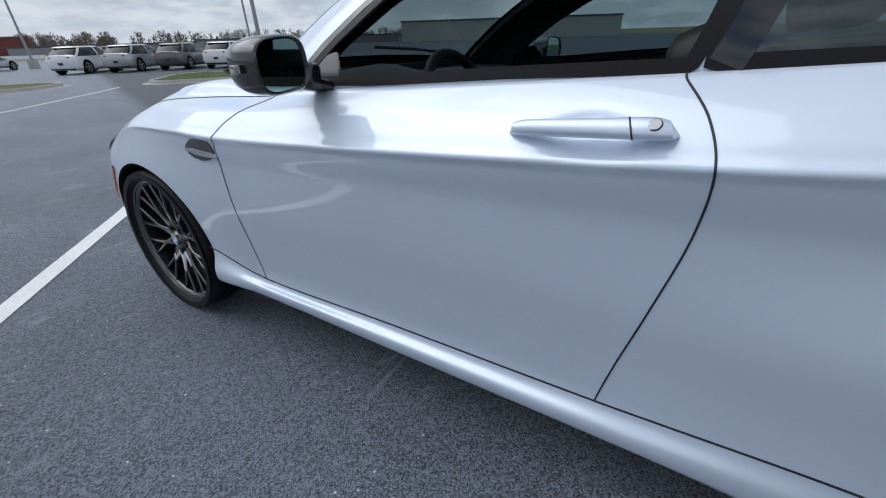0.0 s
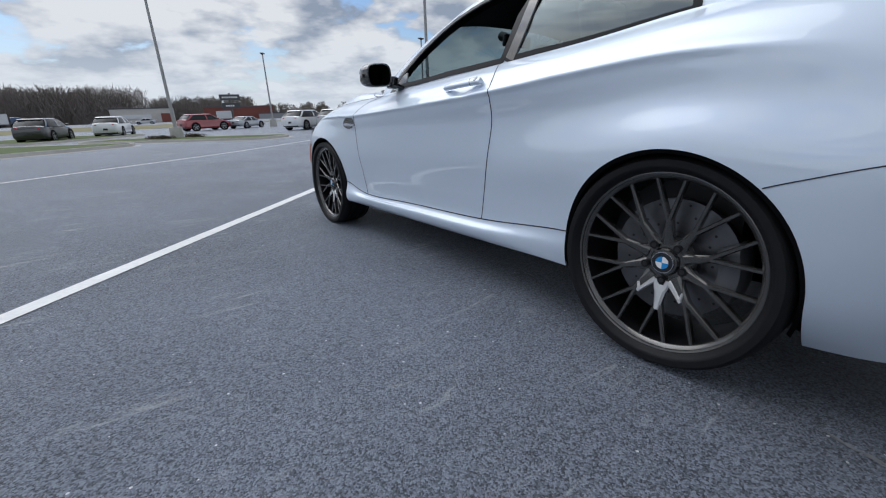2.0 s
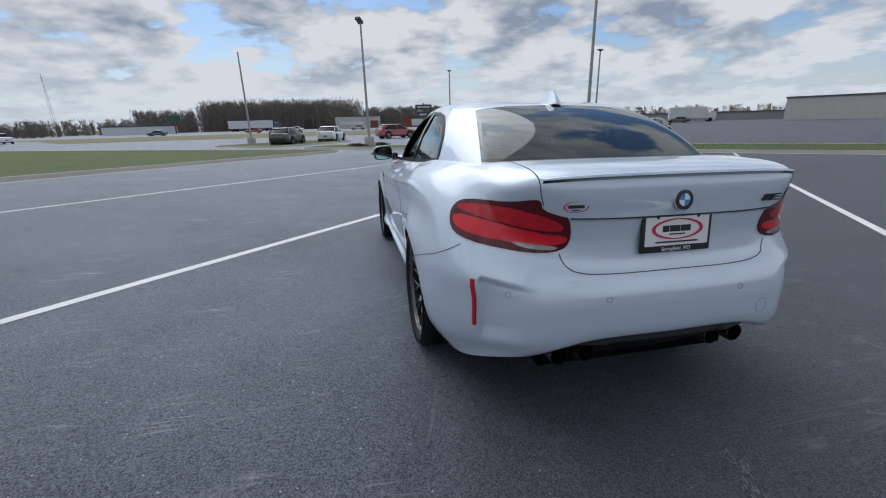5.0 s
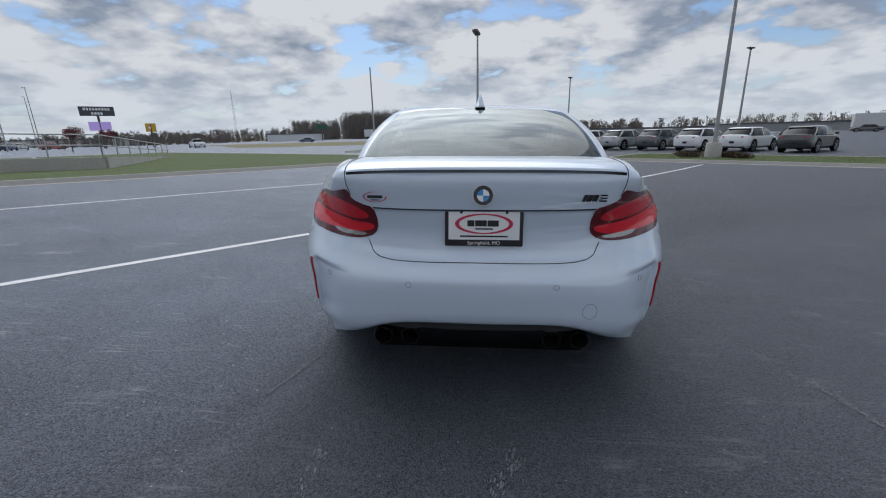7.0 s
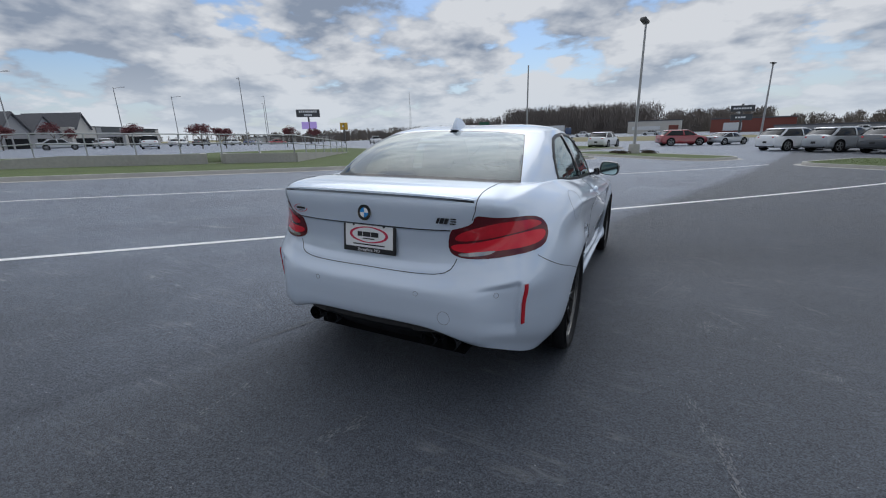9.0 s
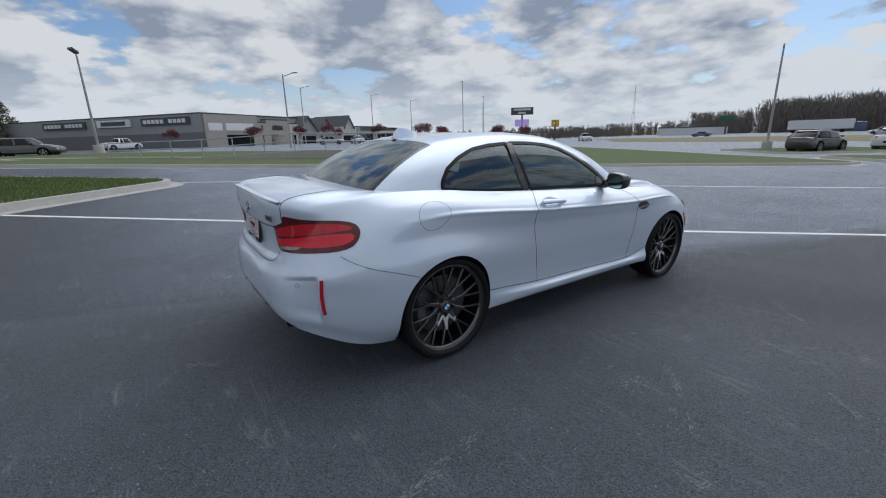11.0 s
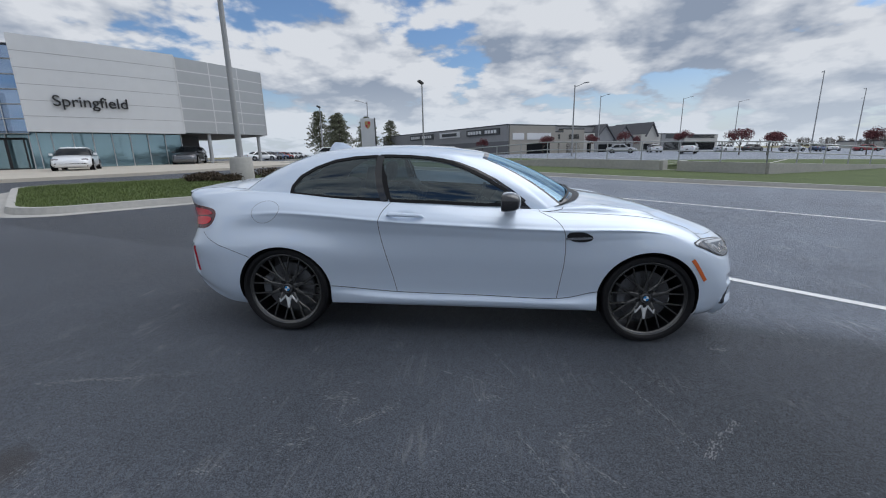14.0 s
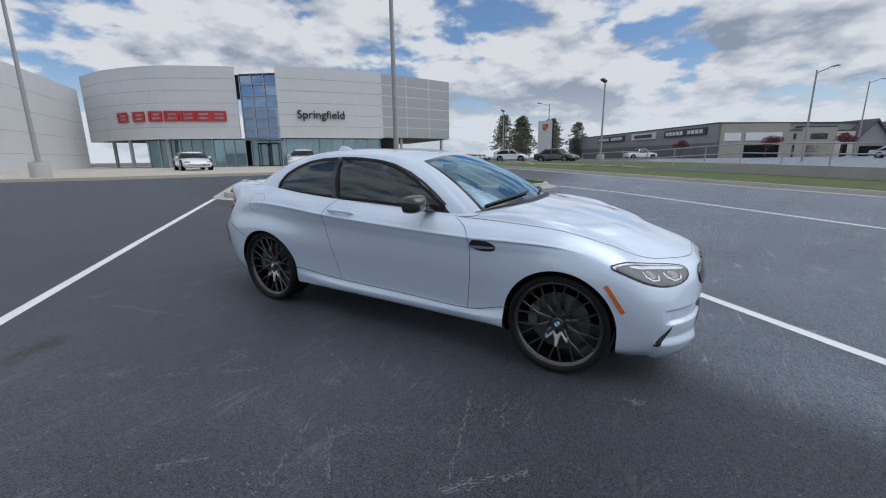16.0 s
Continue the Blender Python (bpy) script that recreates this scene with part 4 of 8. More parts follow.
def blister(fn, outline, rise, mat, parent, name, label="", rings=7, both=True, centre=None, edge=0.0, smooth_times=2):
    """A raised patch on the body inside a closed outline of (station, level) points."""
    poly = rounded(list(outline), smooth_times) if smooth_times else list(outline)
    o = np.array(poly)
    c = np.array(centre) if centre is not None else o.mean(0)
    k = len(o)
    verts, norms, faces = [], [], []
    levels = [(1.0, -0.004), (1.0, edge)] + [(1 - (i + 1) / rings, edge + rise * math.sin(min(1.0, (i + 1) / rings * 2.2) * math.pi / 2)) for i in range(rings)]
    for f, h in levels:
        q = c + (o - c) * max(f, 1e-3)
        pos, nn = fn(q[:, 0], q[:, 1]), normal_at(fn, q[:, 0], q[:, 1])
        verts.append(pos + nn * h)
        norms.append(nn)
    for r in range(len(levels) - 1):
        for i in range(k):
            j = (i + 1) % k
            faces.append((r * k + i, r * k + j, (r + 1) * k + j, (r + 1) * k + i))
    verts, norms = np.concatenate(verts), np.concatenate(norms)
    a = verts[faces[2 * k][1]] - verts[faces[2 * k][0]]
    b = verts[faces[2 * k][2]] - verts[faces[2 * k][0]]
    if (np.cross(a, b) * norms[faces[2 * k][0]]).sum() < 0:
        faces = [f[::-1] for f in faces]
    if both is True:
        return sided(name, verts, faces, norms, mat, parent, label)
    if both == "right":
        return [link_mesh(name, verts, faces, mat, parent, True, label, norms)]
    if both == "left":
        return [link_mesh(name, verts * np.array((-1, 1, 1)), [f[::-1] for f in faces], mat, parent, True, label, norms * np.array((-1, 1, 1)))]
    return whole(name, verts, faces, norms, mat, parent, label)


def reveal(poly, depth, name):
    """The edge of an opening, going inwards from the skin."""
    o = np.array(list(poly) + [poly[0]])
    c, n = cabin_at(o[:, 0], o[:, 1]), normal_at(cabin_at, o[:, 0], o[:, 1])
    k = len(o)
    sided(name, np.concatenate([c + n * 0.001, c - n * depth]), [(i, i + 1, k + i + 1, k + i) for i in range(k - 1)], np.concatenate([n, n]), BLACK_TRIM, car)


# glazing of the sides: black frames and the panes; the driver's window is wound down
for poly, nm in ((QUARTER, "quarter_window"), (DOORWIN, "door_window")):
    ribbon(cabin_at, poly, 0.024, 0.004, FRAME_BLACK, car, "window_frame", "gloss black window frame", closed=True)
    reveal(poly, 0.036, "window_reveal")
blister(cabin_at, QUARTER, 0.0, GLASS_DARK, car, "quarter_window", "dark tinted fixed side window", both=True, smooth_times=0, edge=-0.001)
blister(cabin_at, DOORWIN, 0.0, GLASS_DARK, car, "door_window", "dark tinted door window, closed", both="right", smooth_times=0, edge=-0.001)
ribbon(cabin_at, side_outline([(1.06, 1.322), (1.18, 1.308), (1.30, 1.283), (1.44, 1.232), (1.58, 1.16), (1.72, 1.07), (1.80, 1.01)]), 0.022, 0.003, BLACK_GLOSS, car, "pillar_seal", "black seal along the screen pillar")
ribbon(cabin_at, side_outline([(.765, 1.01), (.72, 1.33)]), 0.05, 0.005, BLACK_GLOSS, car, "b_pillar", "gloss black pillar cover")

# ---- roof: a patch between the four edges, with its crown
def roof_patch(nu=25, nv=41):
    rear, front = line_at(ROOF, np.linspace(0, 3, nu)), line_at(ROOF, np.linspace(17, 11, nu))
    sidec = line_at(ROOF, np.linspace(3, 11, nv))
    yc = np.linspace(0, 1, nv)
    mid = rear[0] + (front[0] - rear[0]) * yc[:, None]
    U, V = np.meshgrid(np.linspace(0, 1, nu), np.linspace(0, 1, nv), indexing="ij")
    U3, V3 = U[..., None], V[..., None]
    ru = (1 - V3) * rear[:, None] + V3 * front[:, None]
    rv = (1 - U3) * mid[None] + U3 * sidec[None]
    cor = (1 - U3) * (1 - V3) * rear[0] + U3 * (1 - V3) * rear[-1] + (1 - U3) * V3 * front[0] + U3 * V3 * front[-1]
    p = ru + rv - cor
    p[..., 2] += 0.05 * (1 - U ** 2.6) * (4 * V * (1 - V)) ** 0.8
    du, dv = np.gradient(p, axis=0), np.gradient(p, axis=1)
    n = np.cross(du, dv)
    n /= np.maximum(np.linalg.norm(n, axis=-1, keepdims=True), 1e-9)
    n = np.where(n[..., 2:] < 0, -n, n)
    n[0, :, 0] = 0
    return p, n


RP, RN = roof_patch()
rk = np.full((RP.shape[0] - 1, RP.shape[1] - 1), "roof", object)
for k, (v, f, n) in pieces(RP, RN, np.ones_like(rk, bool), rk).items():
    whole("roof", v, f, n, PAINT, car)
    whole("headliner", v - np.array((0, 0, 0.03)), [q[::-1] for q in f], -n, LEATHER, car, "dark headliner")

# ---- panel gaps
def seam(pts, name="gap_or_shade_line", width=0.0036, both=True):
    ribbon(body_at, pts, width, 0.0012, SEAM, car, name, both=both)


seam([(8, v) for v in np.linspace(3.16, 10.6, 24)])
seam([(10, v) for v in np.linspace(3.16, 10.6, 24)])
seam([(t, 3.16) for t in np.linspace(6.93, 11.05, 40)], width=0.0048)
seam([(t, 9.0) for t in np.linspace(10.05, 13.9, 40)])
chart_b = Chart(body_at, 0, 17, 0, 11)

# ---- lamps, badges and trim set into the body
seam([(t, 6.04) for t in np.linspace(0, 1.15, 14)] + [(1.35, 6.1), (1.48, 6.25), (1.56, 6.5), (1.6, 6.66)], both=False)
seam([(2.05, 9.4), (2.06, 8.9), (2.07, 8.6), (2.02, 8.3)])
seam([(2.05, v) for v in np.linspace(9.0, 10.9, 12)])
# dark ribbon stands in for the shade under the lid's overhanging upper face
seam([(t, 7.97) for t in np.linspace(0, 1.5, 20)], width=0.006, both=False)
def flank_curve(pts, k=30):
    """Station and level along a smooth curve given by (y, z) places on the car's side."""
    tv = np.array([chart_b.find((.87, y, z), (.02, 1, 1)) for y, z in spline([(y, z, 0) for y, z in pts], np.linspace(0, len(pts) - 1, k))[:, :2]])
    u = np.linspace(0, 1, k)
    return [(float(a), float(b)) for a, b in zip(np.polyval(np.polyfit(u, tv[:, 0], 4), u), np.polyval(np.polyfit(u, tv[:, 1], 4), u))]


seam(flank_curve([(-.655, .762), (-.60, .722), (-.50, .682), (-.38, .643), (-.235, .595)]), width=0.003)
seam([(10.05, 8.95), (10.4, 9.6), (10.9, 10.4)], width=0.004)
seam([(13.9, 9.0), (14.5, 8.75), (15.4, 8.8), (16.9, 9.0)], both=True)
FUEL = [(5.60 + 0.35 * math.cos(a), 7.25 + 0.92 * math.sin(a)) for a in np.linspace(0, 2 * math.pi, 40)]
for ob in ribbon(body_at, FUEL, 0.0030, 0.0006, FINE_GAP, car, "fuel_flap_gap")[1:]:
    bpy.data.objects.remove(ob)

TAIL = [(3.90, 7.15), (3.76, 7.62), (3.35, 7.98), (2.7, 8.28), (2.2, 8.46), (2.06, 8.40), (2.04, 8.18), (1.72, 8.05), (1.50, 8.0), (1.40, 7.3), (1.46, 6.88), (1.72, 6.68), (2.15, 6.54), (2.7, 6.42), (3.3, 6.30), (3.68, 6.35), (3.86, 6.68)]


def shrink(poly, f, c):
    return [(c[0] + (a - c[0]) * f, c[1] + (b - c[1]) * f) for a, b in poly]


TC = (2.55, 7.2)
for lens in blister(body_at, TAIL, 0.006, RED_DARK, car, "tail_lamp", "dark red wraparound tail lamp", centre=TC, edge=0.004, smooth_times=1, rings=10):
    side = 1 if lens.data.vertices[0].co.x > 0 else "left"
    which = "right" if side == 1 else "left"
    blister(body_at, [(3.80, 7.22), (3.55, 7.62), (3.1, 7.88), (2.5, 8.12), (1.75, 7.92), (1.52, 7.5), (2.4, 7.44), (3.2, 7.28)], 0.003, RED_LENS, lens, "upper_lens", "bright red upper light bar", both=which, edge=0.0105, smooth_times=2)
    blister(body_at, [(3.80, 6.98), (3.3, 7.2), (2.4, 7.36), (1.48, 7.38), (1.50, 7.0), (2.4, 6.78), (3.2, 6.55), (3.68, 6.58)], 0.003, RED_LIGHT, lens, "lower_lens", "bright red lower light bar", both=which, edge=0.0105, smooth_times=2)
    blister(body_at, [(2.5, 6.78), (2.3, 6.88), (1.75, 6.92), (1.62, 6.86), (1.75, 6.76), (2.3, 6.66)], 0.002, LENS_CLEAR, lens, "reversing_lens", "clear ribbed reversing lamp", both=which, edge=0.0105, smooth_times=1)

ribbon(body_at, [(3.11, 5.05), (3.22, 3.9), (3.34, 2.8)], 0.018, 0.007, RED_LENS, car, "rear_reflector", "slim upright red reflector")
ribbon(body_at, [(12.77, 5.2), (12.95, 4.65), (13.14, 4.05)], 0.024, 0.006, AMBER, car, "side_marker", "amber side marker lamp")

# boot spoiler lip
def spoiler():
    bm = bmesh.new()
    rows = []
    for t in np.linspace(-2.0, 2.0, 41):
        p = line_at(LINES[9], abs(t))
        x, y, z = p[0] * (1 if t >= 0 else -1), p[1], p[2]
        f = 1 - 0.45 * (abs(t) / 2.0) ** 3
        prof = [(0.085, 0.010), (0.0, 0.014 * f), (-0.022 * f, 0.013 * f), (-0.024 * f, 0.004 * f), (-0.004, -0.010), (0.03, -0.012)]
        rows.append([bm.verts.new((x, y + a, z + b)) for a, b in prof])
    for a, b in zip(rows, rows[1:]):
        for i in range(len(a) - 1):
            g = bm.faces.new((a[i], a[i + 1], b[i + 1], b[i]))
            g.material_index = 1 if i >= 3 else 0
    return part("boot_spoiler", bm, [PAINT, BLACK_GLOSS], car, "thin boot spoiler lip with a dark edge", smooth=True)


spoiler()


def disc_part(name, centre, normal, r, h, mat, parent, label="", n=40):
    bm = bmesh.new()
    c, d = Vector(centre), Vector(normal).normalized()
    tube(bm, c - d * 0.004, c + d * h, r, r * 0.97, n)
    return part(name, bm, mat, parent, label, smooth=True)


def roundel(centre, normal, up, r, parent):
    """A maker's disc: black ring with blue and white quarters, no letters."""
    d = Vector(normal).normalized()
    u = (Vector(up) - d * d.dot(Vector(up))).normalized()
    w = u.cross(d)
    badge = disc_part("roundel", centre, d, r, 0.006, CHROME, parent, "round badge with blue and white quarters")
    disc_part("ring", Vector(centre) + d * 0.0062, d, r * 0.95, 0.0012, BLACK_GLOSS, badge)
    for q in range(4):
        bm = bmesh.new()
        c = Vector(centre) + d * 0.0082
        vs = [bm.verts.new(c)]
        for i in range(9):
            a = math.pi / 2 * q + math.pi / 2 * i / 8
            vs.append(bm.verts.new(c + (u * math.sin(a) + w * math.cos(a)) * r * 0.58))
        bm.faces.new(vs)
        part("quarter", bm, BLUE if q % 2 else WHITE_PLAIN, badge, "blue quarter" if q % 2 else "white quarter")
    return badge


def body_point(x, z):
    """The rear face's y at a height and offset from the middle."""
    t, v = chart_b.find((abs(x), -0.95, z), (1, 0.02, 1))
    p = body_at(np.array(t), np.array(v))
    return float(p[1])


roundel((0, body_point(0, .945) - 0.002, .945), (0, -1, 0.08), (0, 0, 1), 0.041, car)
for x, z in ((-0.292, .585), (.292, .585), (-.66, .60), (.66, .60)):
    t, v = chart_b.find((abs(x), -0.9, z), (1, 0.05, 1))
    p, n = body_at(np.array(t), np.array(v)), normal_at(body_at, np.array(t), np.array(v))
    p, n = Vector(p), Vector(n)
    p.x, n.x = math.copysign(p.x, x), math.copysign(n.x, x)
    bm = bmesh.new()
    lathe(bm, [(-0.004, 0.0125), (0.0012, 0.0125), (0.0012, 0.0108), (-0.004, 0.0108)], 24, "Z", Matrix.Translation(p) @ n.to_track_quat("Z", "Y").to_matrix().to_4x4(), close=True)
    part("parking_sensor", bm, FINE_GAP, car, smooth=True)
TOW = [(1.40 + 0.12 * math.cos(a), 2.75 + 0.52 * math.sin(a)) for a in np.linspace(0, 2 * math.pi, 30)]
for ob in ribbon(body_at, TOW, 0.002, 0.0005, FINE_GAP, car, "tow_eye_cover_gap")[1:]:
    bpy.data.objects.remove(ob)


def letters(name, text, size, mat, parent, m, depth=0.0, label="", align="CENTER"):
    """Raised letters as a mesh, from the built-in font; m places them, reading along x and up along y."""
    cu = bpy.data.curves.new(name, "FONT")
    cu.body, cu.size, cu.extrude, cu.align_x, cu.align_y = text, size, depth, align, "CENTER"
    tmp = bpy.data.objects.new(name, cu)
    scene.collection.objects.link(tmp)
    bpy.context.view_layer.update()
    me = bpy.data.meshes.new_from_object(tmp.evaluated_get(bpy.context.evaluated_depsgraph_get()))
    bpy.data.objects.remove(tmp)
    me.materials.clear()
    me.materials.append(mat)
    me.transform(m)
    ob = new(name, me)
    ob.parent = parent
    return tagged(ob, label) if label else ob


def bar(name, cx, cy, w, h, mat, parent, m, lift=0.001, label=""):
    bm = bmesh.new()
    box(bm, (w, h, 0.0012), m @ Matrix.Translation((cx, cy, lift)))
    return part(name, bm, mat, parent, label)


def ellipse_ring(name, w, h, thick, mat, parent, m, lift=0.001, gap=0.0):
    bm = bmesh.new()
    k = 48
    o, i = [], []
    for q in range(k):
        a = 2 * math.pi * q / k
        th = thick * (0.55 + 0.6 * abs(math.cos(a)))
        o.append(bm.verts.new(m @ Vector((w / 2 * math.cos(a), h / 2 * math.sin(a), lift))))
        i.append(bm.verts.new(m @ Vector(((w / 2 - th) * math.cos(a), (h / 2 - th * 0.6) * math.sin(a), lift))))
    for q in range(k):
        r = (q + 1) % k
        bm.faces.new((o[q], o[r], i[r], i[q]))
    return part(name, bm, mat, parent)


# dealer plate in its black frame
PY = body_point(0, .82) - 0.012
REAR_FACE = Matrix(((1, 0, 0, 0), (0, 0, -1, 0), (0, 1, 0, 0), (0, 0, 0, 1)))  # reads along +x seen from behind
plate_m = Matrix.Translation((0.006, PY, .818)) @ pose(0, 0, 0, -4) @ REAR_FACE
bm = bmesh.new()
box(bm, (.312, .158, .012), plate_m @ Matrix.Translation((0, 0, 0)), 0.008, 2)
frame_ob = part("plate_frame", bm, BLACK_TRIM, car, "black plastic plate frame", smooth=True)
bar("plate", 0, .004, .282, .112, WHITE_PLAIN, frame_ob, plate_m, 0.0062, "white dealer plate with a red oval")
ellipse_ring("oval", .23, .082, .014, RED_PRINT, frame_ob, plate_m @ Matrix.Translation((0, .012, .0005)), 0.0075)
for k, (bx, bw) in enumerate(((-.052, .028), (-.012, .046), (.036, .044))):
    bar("print_bar", bx, .014, bw, .024, BLACK_PRINT, frame_ob, plate_m, 0.0078)
bar("print_bar", 0, -.008, .07, .005, BLACK_PRINT, frame_ob, plate_m, 0.0078)
bar("print_bar", 0, -.038, .19, .006, BLACK_PRINT, frame_ob, plate_m, 0.0078)
letters("plate_letters", "Springfield, MO", .021, WHITE_PLAIN, frame_ob, plate_m @ Matrix.Translation((0, -.0655, .0068)), 0.0004)
bar("print_bar", 0, .069, .18, .009, STEEL, frame_ob, plate_m, 0.0062)
for sx in (-.09, .09):
    disc_part("screw", plate_m @ Vector((sx, .058, .006)), (0, -1, 0), .006, .003, BLACK_TRIM, frame_ob, n=10)
# dealer sticker and the chrome model badge, as plain shapes
st = Matrix.Translation((-.43, body_point(-.43, .935) - 0.0015, .935)) @ pose(0, 0, 0, 3, 0, -4) @ REAR_FACE
ring = ellipse_ring("dealer_sticker", .098, .042, .005, RED_PRINT, car, st, 0.002)
bar("print_bar", 0, .001, .062, .011, BLACK_PRINT, ring, st, 0.002)
bar("print_bar", 0, -.012, .03, .003, BLACK_PRINT, ring, st, 0.002)
bd = Matrix.Translation((.425, body_point(.425, .935) - 0.002, .935)) @ pose(0, 0, 0, 3, 0, 4) @ REAR_FACE
bm = bmesh.new()
for k, (x0, x1) in enumerate(((-.046, -.034), (-.030, -.012), (-.008, .010))):
    vs = [bm.verts.new(bd @ Vector((x + (0.010 if y > 0 else 0), y, z))) for z in (.001, .006) for x, y in ((x0, -.013), (x1, -.013), (x1, .013), (x0, .013))]
    for q in ((0, 1, 2, 3), (4, 5, 6, 7), (0, 1, 5, 4), (1, 2, 6, 5), (2, 3, 7, 6), (3, 0, 4, 7)):
        bm.faces.new([vs[i] for i in q])
for y, x0, x1 in ((.011, .026, .052), (0, .026, .052), (-.011, .022, .05)):
    box(bm, (x1 - x0, .005, .006), bd @ Matrix.Translation(((x0 + x1) / 2, y, .003)))
part("model_badge", bm, BLACK_GLOSS, car, "small dark model badge")

# rear diffuser and the four pipes
bm = bmesh.new()
rows = []
for x in np.linspace(-.50, .50, 41):
    ax = abs(x)
    drop = max(0.0, ax - .44) * 1.1
    step_out = .020 if .26 < ax < .46 else 0.0
    y = -.935 + .10 * (ax / .5) ** 3
    rows.append([bm.verts.new((x, y + .05, .418 - drop)), bm.verts.new((x, y - step_out, .412 - drop)), bm.verts.new((x, y - .010 - step_out, .388 - drop * .6)), bm.verts.new((x, y + .004, .368 - drop * .4)), bm.verts.new((x, y + .05, .345)), bm.verts.new((x, y + .16, .25))])
for a, b in zip(rows, rows[1:]):
    for i in range(5):
        bm.faces.new((a[i], b[i], b[i + 1], a[i + 1]))
part("diffuser", bm, FRAME_BLACK, car, "gloss black rear diffuser", smooth=True)
for x in (-.43, -.31, .31, .43):
    bm = bmesh.new()
    lathe(bm, [(-.865, .039), (-.86, .042), (-.62, .042), (-.62, .035), (-.855, .035), (-.865, .037)], 28, "Z", Matrix.Translation((x, 0, .312)) @ pose(0, 0, 0, -90), close=True)
    bmesh.ops.transform(bm, matrix=Matrix.Translation((0, 0, 0)), verts=bm.verts[:])
    part("exhaust_pipe", bm, BLACK_GLOSS, car, "dark chrome exhaust tip", smooth=True)

# door handles: a lofted bar over the hollow; the driver's has a key cap
def handle(side):
    rows = []
    for u in np.linspace(0, 1, 23):
        t = np.array(8.475 - 0.40 * u)
        p, n = loft_at(t, np.array(7.58)), normal_at(loft_at, t, np.array(7.58))
        up = loft_at(t, np.array(7.7)) - loft_at(t, np.array(7.46))
        up /= np.linalg.norm(up)
        swell = max(0.0, 1 - abs(2 * u - 1) ** 9) ** 0.5
        h = (0.0125 + 0.0075 * u) * swell + 0.0008
        c = p + n * (0.002 + 0.020 * swell)
        rows.append([c + up * h * math.cos(a) + n * 0.011 * swell * math.sin(a) * (1 if math.sin(a) > 0 else 1.6) for a in np.linspace(0, 2 * math.pi, 16, endpoint=False)])
    bm = bmesh.new()
    vs = [[bm.verts.new((side * q[0], q[1], q[2])) for q in r] for r in rows]
    for a, b in zip(vs, vs[1:]):
        for i in range(16):
            bm.faces.new((a[i], a[(i + 1) % 16], b[(i + 1) % 16], b[i]))
    bm.faces.new(vs[0])
    bm.faces.new(vs[-1])
    ob = part("door_handle", bm, PAINT, car, "body-coloured pull handle", smooth=True)
    if side < 0:
        k = 17
        c = np.array(rows[k]).mean(0)
        bm = bmesh.new()
        for g in (k - 1,):
            ring0 = [c0 + (c0 - np.array(rows[g]).mean(0)) * 0.03 for c0 in rows[g]]
            ring1 = [q + np.array((0, -0.003, 0)) for q in ring0]
            a = [bm.verts.new((-q[0], q[1], q[2])) for q in ring0]
            b = [bm.verts.new((-q[0], q[1], q[2])) for q in ring1]
            for i in range(16):
                bm.faces.new((a[i], a[(i + 1) % 16], b[(i + 1) % 16], b[i]))
        part("cap_gap", bm, SEAM, ob)
        g = np.array(rows[19]).mean(0)
        n = normal_at(loft_at, np.array(8.13), np.array(7.58))
        disc_part("key_cover", (-(g[0] + n[0] * 0.0095), g[1] + n[1] * 0.0095, g[2] + n[2] * 0.0095), (-n[0], n[1], n[2]), .0115, .0018, SEAM, ob, n=24)
        disc_part("key_lock", (-(g[0] + n[0] * 0.0115), g[1] + n[1] * 0.0115, g[2] + n[2] * 0.0115), (-n[0], n[1], n[2]), .0095, .0015, STEEL, ob, n=24)


handle(1)
handle(-1)
for ob in blister(body_at, [(10.0, 6.42), (10.06, 6.80), (10.12, 6.86), (10.36, 6.86), (10.44, 6.78), (10.66, 6.42), (10.56, 6.12), (10.16, 6.10)], -0.002, BLACK_GLOSS, car, "wing_vent", "gloss black wing vent", edge=0.004, smooth_times=1):
    which = "right" if ob.data.vertices[0].co.x > 0 else "left"
    blister(body_at, [(9.99, 6.34), (10.02, 6.44), (10.5, 6.46), (10.66, 6.38), (10.5, 6.30), (10.02, 6.28)], 0.004, CHROME, ob, "vent_bar", "dark chrome bar", both=which, edge=0.008, smooth_times=1)

# front lamps, grille and intakes
HEAD = [(12.80, 6.50), (13.15, 7.35), (13.6, 7.88), (14.18, 8.2), (14.93, 7.92), (15.17, 7.27), (15.03, 6.3), (14.52, 5.8), (13.74, 5.9), (13.16, 6.2)]
HC = (14.1, 6.9)
LAMP_SILVER = material("lamp_reflector", (0.58, 0.60, 0.63), 0.22, metal=0.25, coat=0.6, noise_scale=60, noise_amount=0.12)
LAMP_DARK = material("smoked_lamp_inner", (0.085, 0.09, 0.10), 0.2, metal=0.3, coat=0.12, noise_scale=50, noise_amount=0.4)
LAMP_GLASS = material("projector_lens", (0.10, 0.105, 0.115), 0.04, metal=0.0, coat=1.0)
